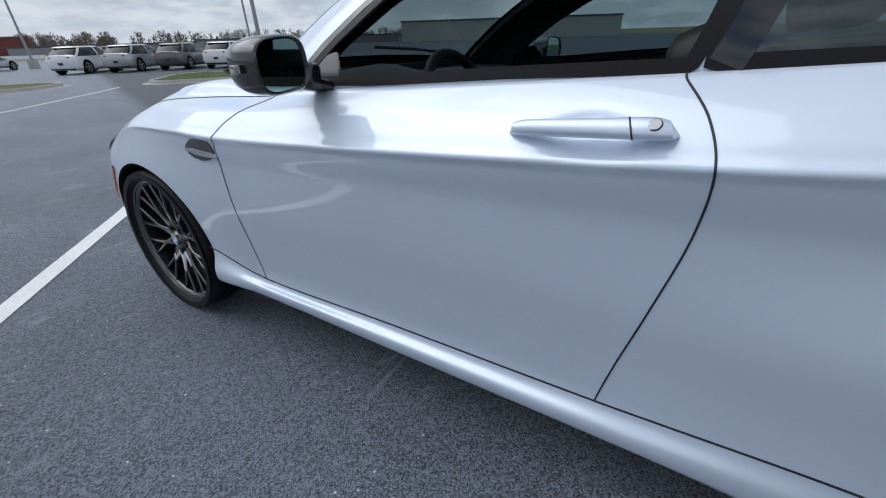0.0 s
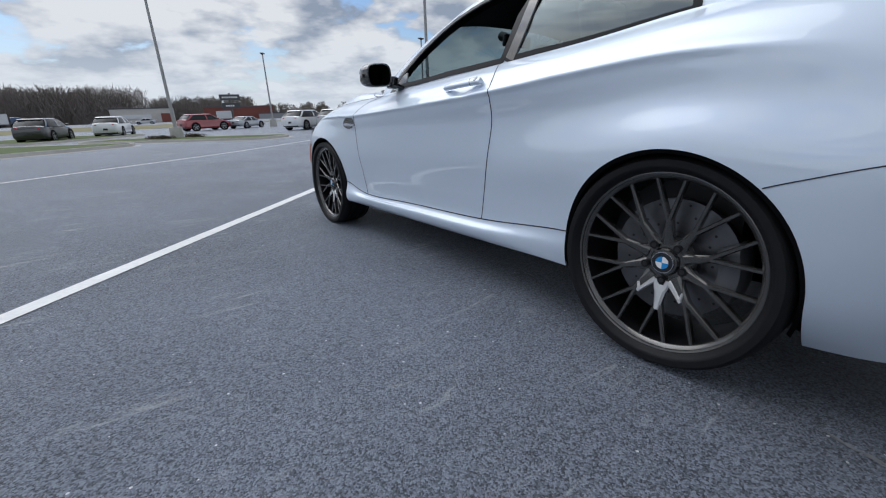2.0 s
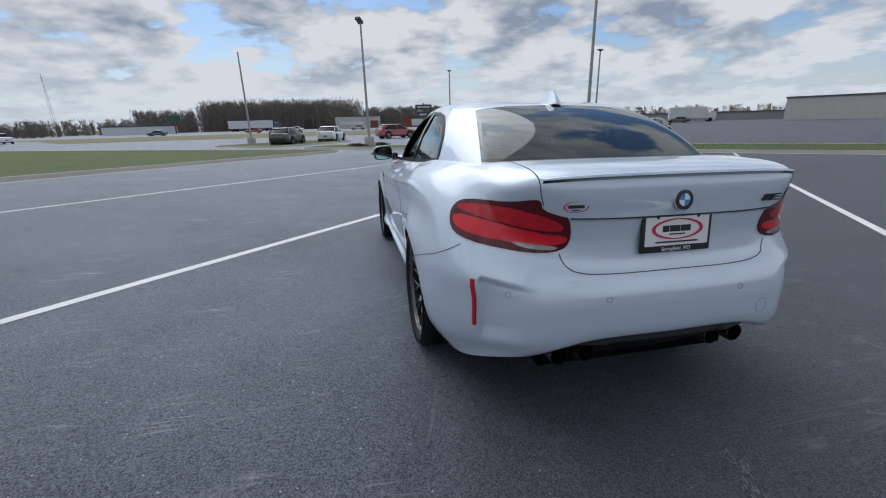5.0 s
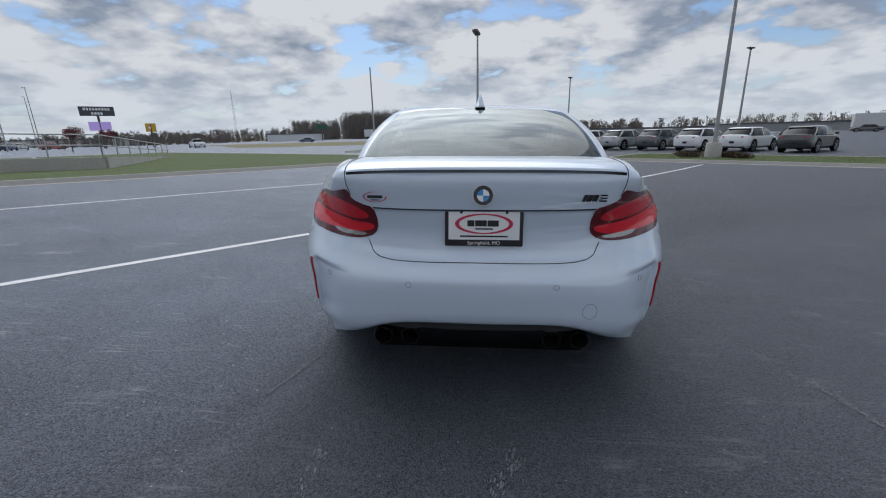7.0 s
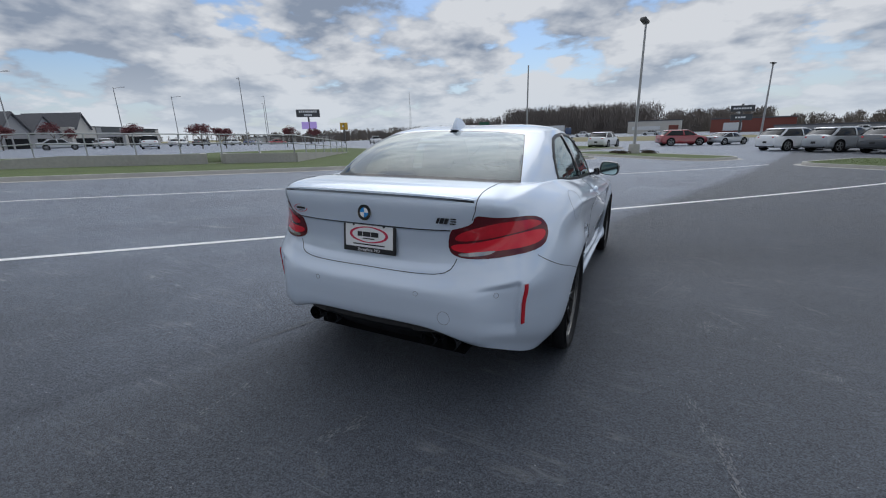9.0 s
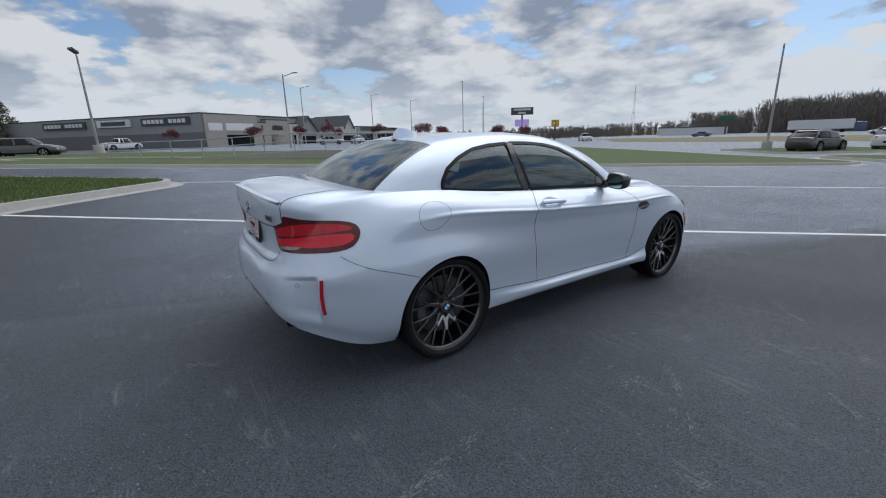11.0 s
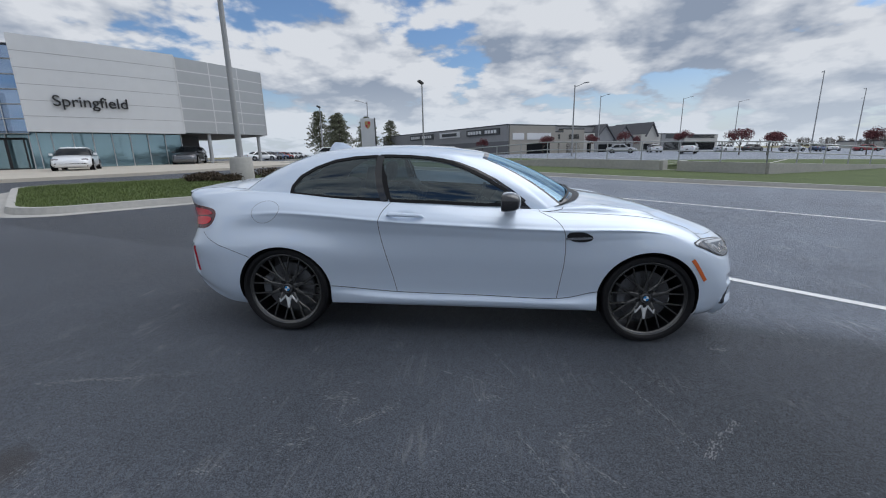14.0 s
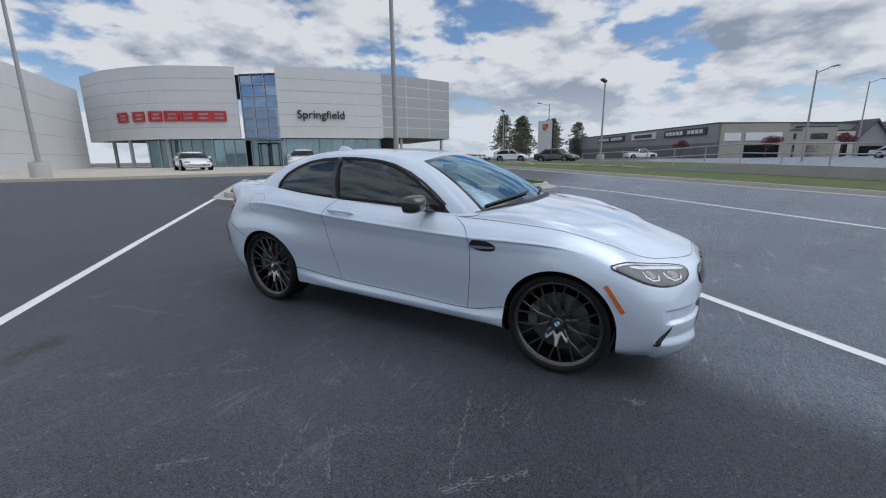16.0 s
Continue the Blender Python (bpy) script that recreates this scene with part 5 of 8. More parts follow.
for lamp in blister(body_at, HEAD, 0.005, LAMP_SILVER, car, "headlamp", "clear angular headlamp with twin inner lenses", centre=HC, edge=0.003, smooth_times=1, rings=9):
    which = "right" if lamp.data.vertices[0].co.x > 0 else "left"
    blister(body_at, [(HC[0] + (a - HC[0]) * .93, HC[1] - .06 + (b - HC[1]) * (.80 if b > HC[1] else .88)) for a, b in HEAD], 0.002, LAMP_DARK, lamp, "bezel", "smoked inner bezel", both=which, edge=0.0082, smooth_times=1, centre=(14.1, 6.8))
    blister(body_at, [(13.25, 7.02), (13.62, 7.42), (14.18, 7.72), (14.85, 7.50), (15.02, 7.12), (14.6, 7.22), (14.15, 7.36), (13.7, 7.10)], 0.001, LAMP_SILVER, lamp, "light_bar", "bright upper light bar", both=which, edge=0.0112, smooth_times=1, centre=(14.2, 7.42))
    for ct in (13.95, 14.55):
        ribbon(body_at, [(ct - .21, 6.90), (ct - .19, 6.45), (ct - .04, 6.20), (ct + .14, 6.28), (ct + .21, 6.62)], 0.009, 0.0122, RIM_BRIGHT, lamp, "light_guide", "bright light guide", both=which)
        blister(body_at, [(ct + 0.120 * math.cos(a), 6.72 + 0.32 * math.sin(a)) for a in np.linspace(0, 2 * math.pi, 12, endpoint=False)], 0.003, LAMP_SILVER, lamp, "lens_ring", "chrome lens ring", both=which, edge=0.0112, smooth_times=1, rings=3)
        blister(body_at, [(ct + 0.105 * math.cos(a), 6.72 + 0.28 * math.sin(a)) for a in np.linspace(0, 2 * math.pi, 12, endpoint=False)], 0.003, LAMP_GLASS, lamp, "inner_lens", both=which, edge=0.0145, smooth_times=1, rings=3)
ribbon(body_at, rounded(HEAD, 1), 0.009, 0.0045, BLACK_TRIM, car, "lamp_seal", "black seal round the lamp", closed=True)
blister(body_at, [(15.70, 7.15), (16.85, 7.05), (16.88, 5.1), (15.95, 4.75), (15.50, 5.8)], 0.004, BLACK_GLOSS, car, "kidney_grille", "gloss black kidney grille", edge=0.012, smooth_times=2)
blister(body_at, [(13.79, 1.75), (13.84, 2.2), (14.07, 2.78), (14.28, 3.3), (14.22, 2.95), (13.99, 2.25), (13.86, 1.8)], 0.0, SEAM, car, "air_slit", "black slit in the bumper corner", edge=0.002, smooth_times=0)
blister(body_at, [(15.6, 1.2), (15.6, 3.6), (17.0, 3.8), (17.0, 1.0)], 0.0, BLACK_TRIM, car, "air_intake", "black mesh centre intake", edge=0.003, smooth_times=1)

# roof fin
bm = bmesh.new()
for s, (y0, y1, z0, z1) in enumerate(((.335, .12, 1.372, 1.372),)):
    prof = [(.345, 1.368, .012), (.30, 1.40, .022), (.235, 1.428, .018), (.165, 1.432, .014), (.135, 1.40, .018), (.115, 1.36, .02)]
    ring_l = [bm.verts.new((-w * .35, y, z)) for y, z, w in prof]
    ring_r = [bm.verts.new((w * .35, y, z)) for y, z, w in prof]
    low_l = [bm.verts.new((-.03, y, 1.352)) for y, z, w in prof]
    low_r = [bm.verts.new((.03, y, 1.352)) for y, z, w in prof]
    for i in range(len(prof) - 1):
        bm.faces.new((ring_l[i], ring_r[i], ring_r[i + 1], ring_l[i + 1]))
        bm.faces.new((low_l[i], ring_l[i], ring_l[i + 1], low_l[i + 1]))
        bm.faces.new((ring_r[i], low_r[i], low_r[i + 1], ring_r[i + 1]))
    bm.faces.new((ring_l[-1], ring_r[-1], low_r[-1], low_l[-1]))
    bm.faces.new((ring_l[0], low_l[0], low_r[0], ring_r[0]))
part("roof_fin", bm, PAINT, car, "pale shark-fin aerial", smooth=True)

# door mirrors
MIRROR_GLASS = material("mirror_glass", (.42, .54, .52), 0.02, metal=1.0)
for s in (-1, 1):
    m = Matrix.Translation((s * .905, 1.622, 1.030)) @ pose(0, 0, 0, 0, s * 5, -s * 9)

    def loop(bm, y, f, lift=0.0):
        out = []
        for a in np.linspace(0, 2 * math.pi, 36, endpoint=False):
            c, d = math.cos(a), math.sin(a)
            wide = .088 if c * s > 0 else .078
            out.append(bm.verts.new(m @ Vector((wide * f * math.copysign(abs(c) ** .55, c), y, lift + .064 * f * math.copysign(abs(d) ** .62, d) * (1.0 if d > 0 else .92)))))
        return out
    bm = bmesh.new()
    rows = [loop(bm, y, f, l) for y, f, l in ((.022, .82, 0), (.004, .90, 0), (-.002, .95, 0), (.002, 1.0, 0), (.03, 1.03, .001), (.062, 1.0, .002), (.094, .88, .002), (.116, .66, .001), (.126, .36, 0))]
    for a, b in zip(rows, rows[1:]):
        for i in range(36):
            bm.faces.new((a[i], a[(i + 1) % 36], b[(i + 1) % 36], b[i]))
    bm.faces.new(rows[0])
    bm.faces.new(rows[-1])
    mirror = part("door_mirror", bm, CARBON, car, "carbon-capped door mirror", smooth=True)
    bm = bmesh.new()
    a, b = loop(bm, .006, .87), loop(bm, .008, .80)
    bm.faces.new(a)
    part("mirror_glass", bm, MIRROR_GLASS, mirror, "greenish mirror glass")
    bm = bmesh.new()
    box(bm, (.15, .085, .026), Matrix.Translation((s * .785, 1.695, .985)) @ pose(0, 0, 0, 0, -s * 14, 0), .011, 3)
    box(bm, (.05, .07, .07), Matrix.Translation((s * .80, 1.68, 1.0)) @ pose(0, 0, 0, 0, -s * 10, 0), .02, 3)
    part("mirror_foot", bm, BLACK_GLOSS, mirror, smooth=True)
    # black corner behind the mirror
    tri = [chart_c.find((.70, y, z), (.05, 1, 1)) for y, z in ((1.62, .99), (1.66, 1.075), (1.86, .955), (1.80, .95), (1.66, .96))]
    blister(cabin_at, tri, 0.0, BLACK_GLOSS, car, "mirror_corner", "gloss black corner", both="right" if s > 0 else "left", edge=0.003, smooth_times=1)
# repeater on the driver's mirror
bm = bmesh.new()
box(bm, (.012, .055, .02), Matrix.Translation((-1.004, 1.67, 1.028)) @ pose(0, 0, 0, 0, 0, -20), .005, 2)
part("mirror_repeater", bm, LENS_CLEAR, car, "clear indicator strip", smooth=True)

# wipers and the black cowl below the screen
bm = bmesh.new()
rows = []
for t in np.linspace(11.2, 17, 24):
    b, o = line_at(BASE, t), loft_at(np.array(t), np.array(10.9))
    rows.append((b + np.array((0, 0, .002)), o + np.array((0, 0, .006))))
for sgn in (1, -1):
    vs = [[bm.verts.new((sgn * p[0], p[1], p[2])) for p in r] for r in rows]
    for a, b in zip(vs, vs[1:]):
        bm.faces.new((a[0], a[1], b[1], b[0]))
part("cowl", bm, BLACK_TRIM, car, "black plastic cowl")
for t0, t1, side in ((12.3, 16.6, 1), (16.2, 13.2, -1)):
    bm = bmesh.new()
    rings = []
    for u in np.linspace(0, 1, 15):
        t, v = np.array(t0 + (t1 - t0) * u), np.array(.035 + .05 * u)
        p, n = cabin_at(t, v), normal_at(cabin_at, t, v)
        q = Vector((side * p[0], p[1], p[2])) + Vector((side * n[0], n[1], n[2])) * .014
        rings.append([bm.verts.new(q + Vector((0, .010 * math.cos(a), .008 * math.sin(a)))) for a in np.linspace(0, 2 * math.pi, 6, endpoint=False)])
    for a, b in zip(rings, rings[1:]):
        for i in range(6):
            bm.faces.new((a[i], a[(i + 1) % 6], b[(i + 1) % 6], b[i]))
    part("wiper", bm, BLACK_TRIM, car, "black wiper blade", smooth=True)

# wheel arches: lip and liner
for s in (-1, 1):
    for ay, ar in AXLES:
        bm = bmesh.new()
        rows = []
        for a in np.linspace(-.42, math.pi + .42, 60):
            y, z = ay + ar * math.cos(a), ARCH_Z + ar * math.sin(a)
            if z < .20:
                continue
            t, v = chart_b.find((.9, y, z), (.02, 1, 1))
            x = float(body_at(np.array(t), np.array(v))[0])
            k = (ar - .012) / ar
            rows.append([bm.verts.new((s * px, ay + (y - ay) * q, ARCH_Z + (z - ARCH_Z) * q)) for px, q in ((x + .001, 1.0), (x - .006, k), (x - .06, k), (x - .06, 1.06), (.45, 1.06), (.45, .2))])
        for a, b in zip(rows, rows[1:]):
            for i in range(5):
                f = bm.faces.new((a[i], a[i + 1], b[i + 1], b[i]))
                f.material_index = 1
        part("wheel_arch", bm, [PAINT, WHEEL_WELL], car, smooth=True)

# floor pan, and the cabin seen through the glass
bm = bmesh.new()
for y0, y1, hw in ((-.76, -.42, .47), (-.42, .42, .46), (.42, 2.28, .80), (2.28, 3.08, .46), (3.08, 3.36, .55)):
    box(bm, (2 * hw, y1 - y0, .05), Matrix.Translation((0, (y0 + y1) / 2, .235)))
part("floor_pan", bm, WHEEL_WELL, car, "black underbody")
bm = bmesh.new()
box(bm, (1.36, 2.2, .03), Matrix.Translation((0, .95, .34)))
box(bm, (.03, 2.2, .62), Matrix.Translation((-.70, .95, .64)))
box(bm, (.03, 2.2, .62), Matrix.Translation((.70, .95, .64)))
box(bm, (1.3, .03, .70), Matrix.Translation((0, 2.02, .65)))
box(bm, (1.28, .50, .03), Matrix.Translation((0, -.05, 1.02)), .01)
box(bm, (1.28, .03, .70), Matrix.Translation((0, -.1, .68)))
part("cabin_lining", bm, LEATHER, car, "black cabin lining")
bm = bmesh.new()
vs = []
for x in np.linspace(-.66, .66, 15):
    hump = .05 * math.exp(-((x + .36) / .2) ** 2)
    vs.append([bm.verts.new((x, y, z + (hump if k in (1, 2) else 0))) for k, (y, z) in enumerate(((2.16, .97), (1.80, .965), (1.66, .93), (1.60, .84), (1.66, .62), (1.9, .5)))])
for a, b in zip(vs, vs[1:]):
    for i in range(5):
        bm.faces.new((a[i], b[i], b[i + 1], a[i + 1]))
part("dashboard", bm, LEATHER, car, "black dashboard", smooth=True)
bm = bmesh.new()
m = Matrix.Translation((-.36, 1.46, .875)) @ pose(0, 0, 0, 66, 0, 0)
lathe(bm, [(.016 * math.sin(a), .178 + .016 * math.cos(a)) for a in np.linspace(0, 2 * math.pi, 12, endpoint=False)], 40, "Z", m, close=True)
tube(bm, m @ Vector((0, 0, -.12)), m @ Vector((0, 0, .01)), .05, .06, 16)
for a in (-.1, math.pi + .1, -math.pi / 2):
    tube(bm, m @ Vector((0, 0, -.01)), m @ Vector((.17 * math.cos(a), .17 * math.sin(a), 0)), .02, .015, 8)
part("steering_wheel", bm, LEATHER, car, "black leather steering wheel", smooth=True)


def seat(x, y):
    bm = bmesh.new()
    box(bm, (.50, .52, .16), Matrix.Translation((x, y, .46)) @ pose(0, 0, 0, 8), .05, 3)
    box(bm, (.49, .15, .62), Matrix.Translation((x, y - .34, .78)) @ pose(0, 0, 0, -18), .06, 3)
    box(bm, (.26, .09, .19), Matrix.Translation((x, y - .46, 1.15)) @ pose(0, 0, 0, -12), .04, 3)
    for sx in (-.22, .22):
        box(bm, (.09, .2, .5), Matrix.Translation((x + sx, y - .28, .78)) @ pose(0, 0, 0, -18), .04, 3)
    return part("front_seat", bm, LEATHER, car, "black leather sports seat", smooth=True)


seat(-.36, 1.06)
seat(.36, 1.06)
bm = bmesh.new()
box(bm, (1.15, .45, .2), Matrix.Translation((0, .35, .52)), .05, 2)
box(bm, (1.15, .14, .55), Matrix.Translation((0, .10, .82)) @ pose(0, 0, 0, -22), .05, 2)
part("rear_bench", bm, LEATHER, car, "black leather rear bench", smooth=True)
bm = bmesh.new()
box(bm, (.23, .035, .07), Matrix.Translation((0, 1.46, 1.245)) @ pose(0, 0, 0, 8), .025, 3)
tube(bm, (0, 1.47, 1.26), (0, 1.60, 1.30), .012, .03, 10)
part("rear_view_mirror", bm, BLACK_TRIM, car, "black interior mirror", smooth=True)


# ---- wheels: the axle runs along x, the outer face looks to +x
def wheel(x, y, z, r, width, flip):
    hub = new("wheel")
    hub.parent = car
    hub.matrix_local = Matrix.Translation((x, y, z)) @ (pose(0, 0, 0, 0, 0, 180) if flip else Matrix())
    tagged(hub, "dark grey multi-spoke alloy wheel")
    w = width / 2
    rim_r = .281
    bm = bmesh.new()
    prof = [(-w * .78, rim_r - .004), (-w * .96, rim_r + .02), (-w, rim_r + .035), (-w * .96, r - .018), (-w * .84, r - .004), (-w * .6, r)]
    for gx in (-.055, -.02, .02, .055):
        prof += [(gx - .006, r), (gx - .005, r - .007), (gx + .005, r - .007), (gx + .006, r)]
    prof += [(w * .6, r), (w * .84, r - .004), (w * .96, r - .018), (w * 1.0, r - .035), (w * 1.005, rim_r + .036), (w * .99, rim_r + .022), (w * .985, rim_r + .016), (w * .95, rim_r + .010), (w * .82, rim_r - .003)]
    lathe(bm, prof, 72)
    tyre = part("tyre", bm, RUBBER, hub, "black low-profile tyre", smooth=True)
    bm = bmesh.new()
    for k in range(60):
        a = 2 * math.pi * k / 60
        m = pose(0, 0, 0, math.degrees(a)) @ Matrix.Translation((w * .80, 0, r - .010)) @ pose(0, 0, 0, 0, 34, 12)
        box(bm, (.026, .0035, .004), m)
    tagged(part("tread_blocks", bm, RUBBER, tyre), kind="stuff")
    bm = bmesh.new()
    lathe(bm, [(-w * .82, rim_r - .004), (-w * .8, rim_r - .025), (.0, rim_r - .035), (w * .55, rim_r - .026), (w * .72, rim_r - .021)], 72)
    rim = part("rim", bm, BARREL, hub, "dark alloy rim barrel", smooth=True)
    bm = bmesh.new()
    lathe(bm, [(w * .70, rim_r - .022), (w * .74, rim_r - .020), (w * .79, rim_r - .010), (w * .825, rim_r - .009), (w * .845, rim_r - .003), (w * .83, rim_r + .003), (w * .80, rim_r + .001)], 72)
    part("rim_lip", bm, RIM, rim, "dark grey rim lip", smooth=True)
    xo = w * .74  # plane of the outer spoke ends
    xi = w * .50  # plane of the hub face

    def at_r(rad, ang, xx):
        return Vector((xx, rad * math.cos(ang), rad * math.sin(ang)))

    def blade(bm, r0, a_0, x0, w0, r1, a_1, x1, w1, depth):
        """A bar from the hub outwards with chamfered shoulders and a narrower back."""
        p, q = at_r(r0, a_0, x0), at_r(r1, a_1, x1)
        d = (q - p).normalized()
        side = Vector((1, 0, 0)).cross(d).normalized()
        vs = []
        for c, ww in ((p, w0), (q, w1)):
            for sw in (-1, -.55, .55, 1):
                vs.append(c + side * ww * sw * .5 + Vector((-.0045 if abs(sw) == 1 else 0, 0, 0)))
            vs += [c + side * ww * .36 - Vector((depth, 0, 0)), c - side * ww * .36 - Vector((depth, 0, 0))]
        v = [bm.verts.new(c) for c in vs]
        for i in range(6):
            j = (i + 1) % 6
            bm.faces.new((v[i], v[j], v[6 + j], v[6 + i]))
        bm.faces.new(v[:6][::-1])
        bm.faces.new(v[6:])

    for k in range(10):
        a0 = 2 * math.pi * k / 10 + math.pi / 2
        bm = bmesh.new()
        blade(bm, .056, a0, xi + .002, .036, .143, a0, xi + .016, .019, .03)
        for s in (-1, 1):
            blade(bm, .134, a0 + s * .018, xi + .015, .0150, rim_r - .012, a0 + s * .158, xo, .0120, .024)
            # struts that tie each stem to the ring round the bolts
            blade(bm, .062, a0 + s * .31, xi - .002, .015, .108, a0 + s * .03, xi + .010, .012, .022)
        part("spoke", bm, RIM, rim)
    # bright piece over the lowest stem, with a leg to the stems on either side
    bm = bmesh.new()
    low = -math.pi / 2
    blade(bm, .076, low, xi + .0072, .046, .112, low, xi + .0140, .030, .004)
    blade(bm, .112, low, xi + .0140, .030, .156, low, xi + .0210, .018, .004)
    for s in (-1, 1):
        blade(bm, .064, low + s * .30, xi + .0058, .018, .094, low + s * .12, xi + .0112, .018, .004)
        blade(bm, .064, low + s * .31, xi + .0058, .018, .132, low + s * .54, xi + .0185, .012, .004)
        blade(bm, .126, low + s * .545, xi + .0175, .011, .108, low + s * .70, xi + .0150, .008, .004)
    part("bright_spoke_piece", bm, RIM_BRIGHT, rim, "bright machined spoke insert")
    bm = bmesh.new()
    lathe(bm, [(xi - .05, .078), (xi - .006, .076), (xi - .002, .070), (xi - .002, .046), (xi + .008, .040), (xi + .010, .002)], 40)
    part("hub_face", bm, RIM, rim, smooth=True)
    for k in range(5):
        a = 2 * math.pi * k / 5 - math.pi / 2
        bm = bmesh.new()
        c = at_r(.060, a, xi)
        tube(bm, c, c + Vector((.0085, 0, 0)), .0125, .0125, 16)
        part("bolt_well", bm, BARREL, rim)
        bm = bmesh.new()
        tube(bm, c, c + Vector((.0105, 0, 0)), .0080, .0075, 6)
        part("wheel_bolt", bm, BLACK_TRIM, rim)
    roundel((xi + .010, 0, 0), (1, 0, 0), (0, 0, 1), .034, hub)
    bm = bmesh.new()
    lathe(bm, [(-.012, .06), (-.012, .19), (.012, .19), (.012, .085), (.03, .08), (.03, .03)], 64)
    disc = part("brake_disc", bm, DISC, hub, "drilled steel brake disc", smooth=True)
    bm = bmesh.new()
    for k in range(36):
        a = 2 * math.pi * k / 36
        rad = .115 + .03 * (k % 3)
        c = Vector((.0122, rad * math.cos(a), rad * math.sin(a)))
        tube(bm, c, c + Vector((.0006, 0, 0)), .0042, .0042, 8)
    tagged(part("drilled_holes", bm, BLACK_TRIM, disc), kind="stuff")
    bm = bmesh.new()
    rows = []
    for a in np.linspace(-.46, .46, 13):
        e = 1 - .35 * max(0.0, abs(a) - .30) / .16
        b = a + (0 if flip else math.pi)
        rows.append([bm.verts.new((x, q * math.cos(b), q * math.sin(b))) for x, q in ((-.028, .145), (-.03, .205 * (.97 + .03 * e)), (.03, .207 * (.97 + .03 * e)), (.052 * e, .198), (.056 * e, .160), (.046 * e, .142))])
    for a, b in zip(rows, rows[1:]):
        for i in range(6):
            bm.faces.new((a[i], a[(i + 1) % 6], b[(i + 1) % 6], b[i]))
    bm.faces.new(rows[0])
    bm.faces.new(rows[-1])
    part("brake_caliper", bm, CALIPER, hub, "grey brake caliper", smooth=True)
    return hub


for s, flip in ((1, False), (-1, True)):
    wheel(s * .775, 0, .334, .334, .255, flip)
    wheel(s * .768, 2.693, .327, .327, .24, flip)

# ---------------------------------------------------------------- lamp posts
def lamp_post(p, height, head="box", turn=0.0, pedestal=True, label="tall grey steel lamp post on a round concrete pedestal", arm=0.0):
    post = empty("lamp_post", label, "lamp post", pose(p[0], p[1], p[2], 0, 0, turn), group="lamp posts of the lot")
    z0 = 0.0
    if pedestal:
        bm = bmesh.new()
        lathe(bm, [(-.05, .40), (.74, .38), (.80, .35), (.80, .0)], 28, "Z")
        part("pedestal", bm, CONCRETE, post, "pale concrete pedestal", smooth=True)
        z0 = .80
    bm = bmesh.new()
    tube(bm, (0, 0, z0), (0, 0, z0 + .04), .2, .2, 4)
    tube(bm, (0, 0, z0), (0, 0, height), .105, .065, 12)
    part("shaft", bm, POLE_PAINT, post, smooth=True)
    if head == "box":
        bm = bmesh.new()
        box(bm, (.42, .62, .20), Matrix.Translation((0, .18, height + .12)) @ pose(0, 0, 0, 24), .03, 1)
        tube(bm, (0, 0, height - .1), (0, .05, height + .08), .05, .05, 8)
        part("lamp_head", bm, LAMP_HEAD, post, "angled floodlight head")
    elif head == "flat":
        bm = bmesh.new()
        box(bm, (.75, .34, .10), Matrix.Translation((0, 0, height + .05)), .02, 1)
        box(bm, (.16, .2, .16), Matrix.Translation((0, 0, height - .02)), .02, 1)
        part("lamp_head", bm, LAMP_HEAD, post, "flat twin lamp head")
    elif head == "arm":
        bm = bmesh.new()
        tube(bm, (0, 0, height - .25), (0, arm, height), .045, .035, 8)
        box(bm, (.25, .65, .10), Matrix.Translation((0, arm + .3, height)), .02, 1)
        part("lamp_arm", bm, POLE_PAINT, post, "curved arm with a cobra head")
    return post


def ground_at(x, y):
    return (x, y, terrain(x, y))


lamp_post(at(-12.4, 3.55, .13), 10.5, "box", 40)
lamp_post(at(24.6, 4.3, .13), 10.5, "box", 200)
lamp_post(ground_at(.4, 32.0), 8.9, "box", 150)
lamp_post(ground_at(12.0, 52.6), 7.9, "flat", 60)
lamp_post(ground_at(-10.7, 43.4), 8.6, "none", 0, label="bare grey steel pole on a round concrete pedestal")
lamp_post(ground_at(24.5, 38.9), 8.3, "flat", 30)
lamp_post(ground_at(44.6, 20.6), 9.0, "flat", 30)
lamp_post(ground_at(-42.9, -4.1), 7.9, "box", 230)
lamp_post(ground_at(-66, -24.0), 8.3, "box", 230)
lamp_post(ground_at(-4.3, -22.6), 8.2, "none", 0)
for (x, y), h, turn in (((-48.0, 13.2), 8.1, 300), ((-79.5, 25.2), 10.4, 300), ((-73, 59), 13.2, 60), ((-95, 84.5), 13.0, 60), ((-104, 92), 12.0, 60), ((-92, 46), 11.0, 300), ((-100, 62), 11.0, 300), ((-62, -15), 8.5, 230)):
    lamp_post(ground_at(x, y), h, "arm", turn, pedestal=False, label="tall grey street lamp with a curved arm", arm=1.5)

# ---------------------------------------------------------------- low shrubs
LEAF_DARK = material("evergreen_needles", (0.15, 0.155, 0.10), 0.85, noise_scale=8, noise_amount=0.4)
LEAF_BROWN = material("winter_shrub_twigs", (0.075, 0.055, 0.035), 0.9, noise_scale=8, noise_amount=0.4)
LEAF_RED = material("dark_red_blossom", (0.16, 0.05, 0.055), 0.8, noise_scale=6, noise_amount=0.4)
BARK = material("grey_bark", (0.10, 0.085, 0.07), 0.9, noise_scale=12, noise_amount=0.3)
TWIGS = material("bare_winter_twigs", (0.155, 0.135, 0.122), 0.95, noise_scale=0.12, noise_amount=0.3)


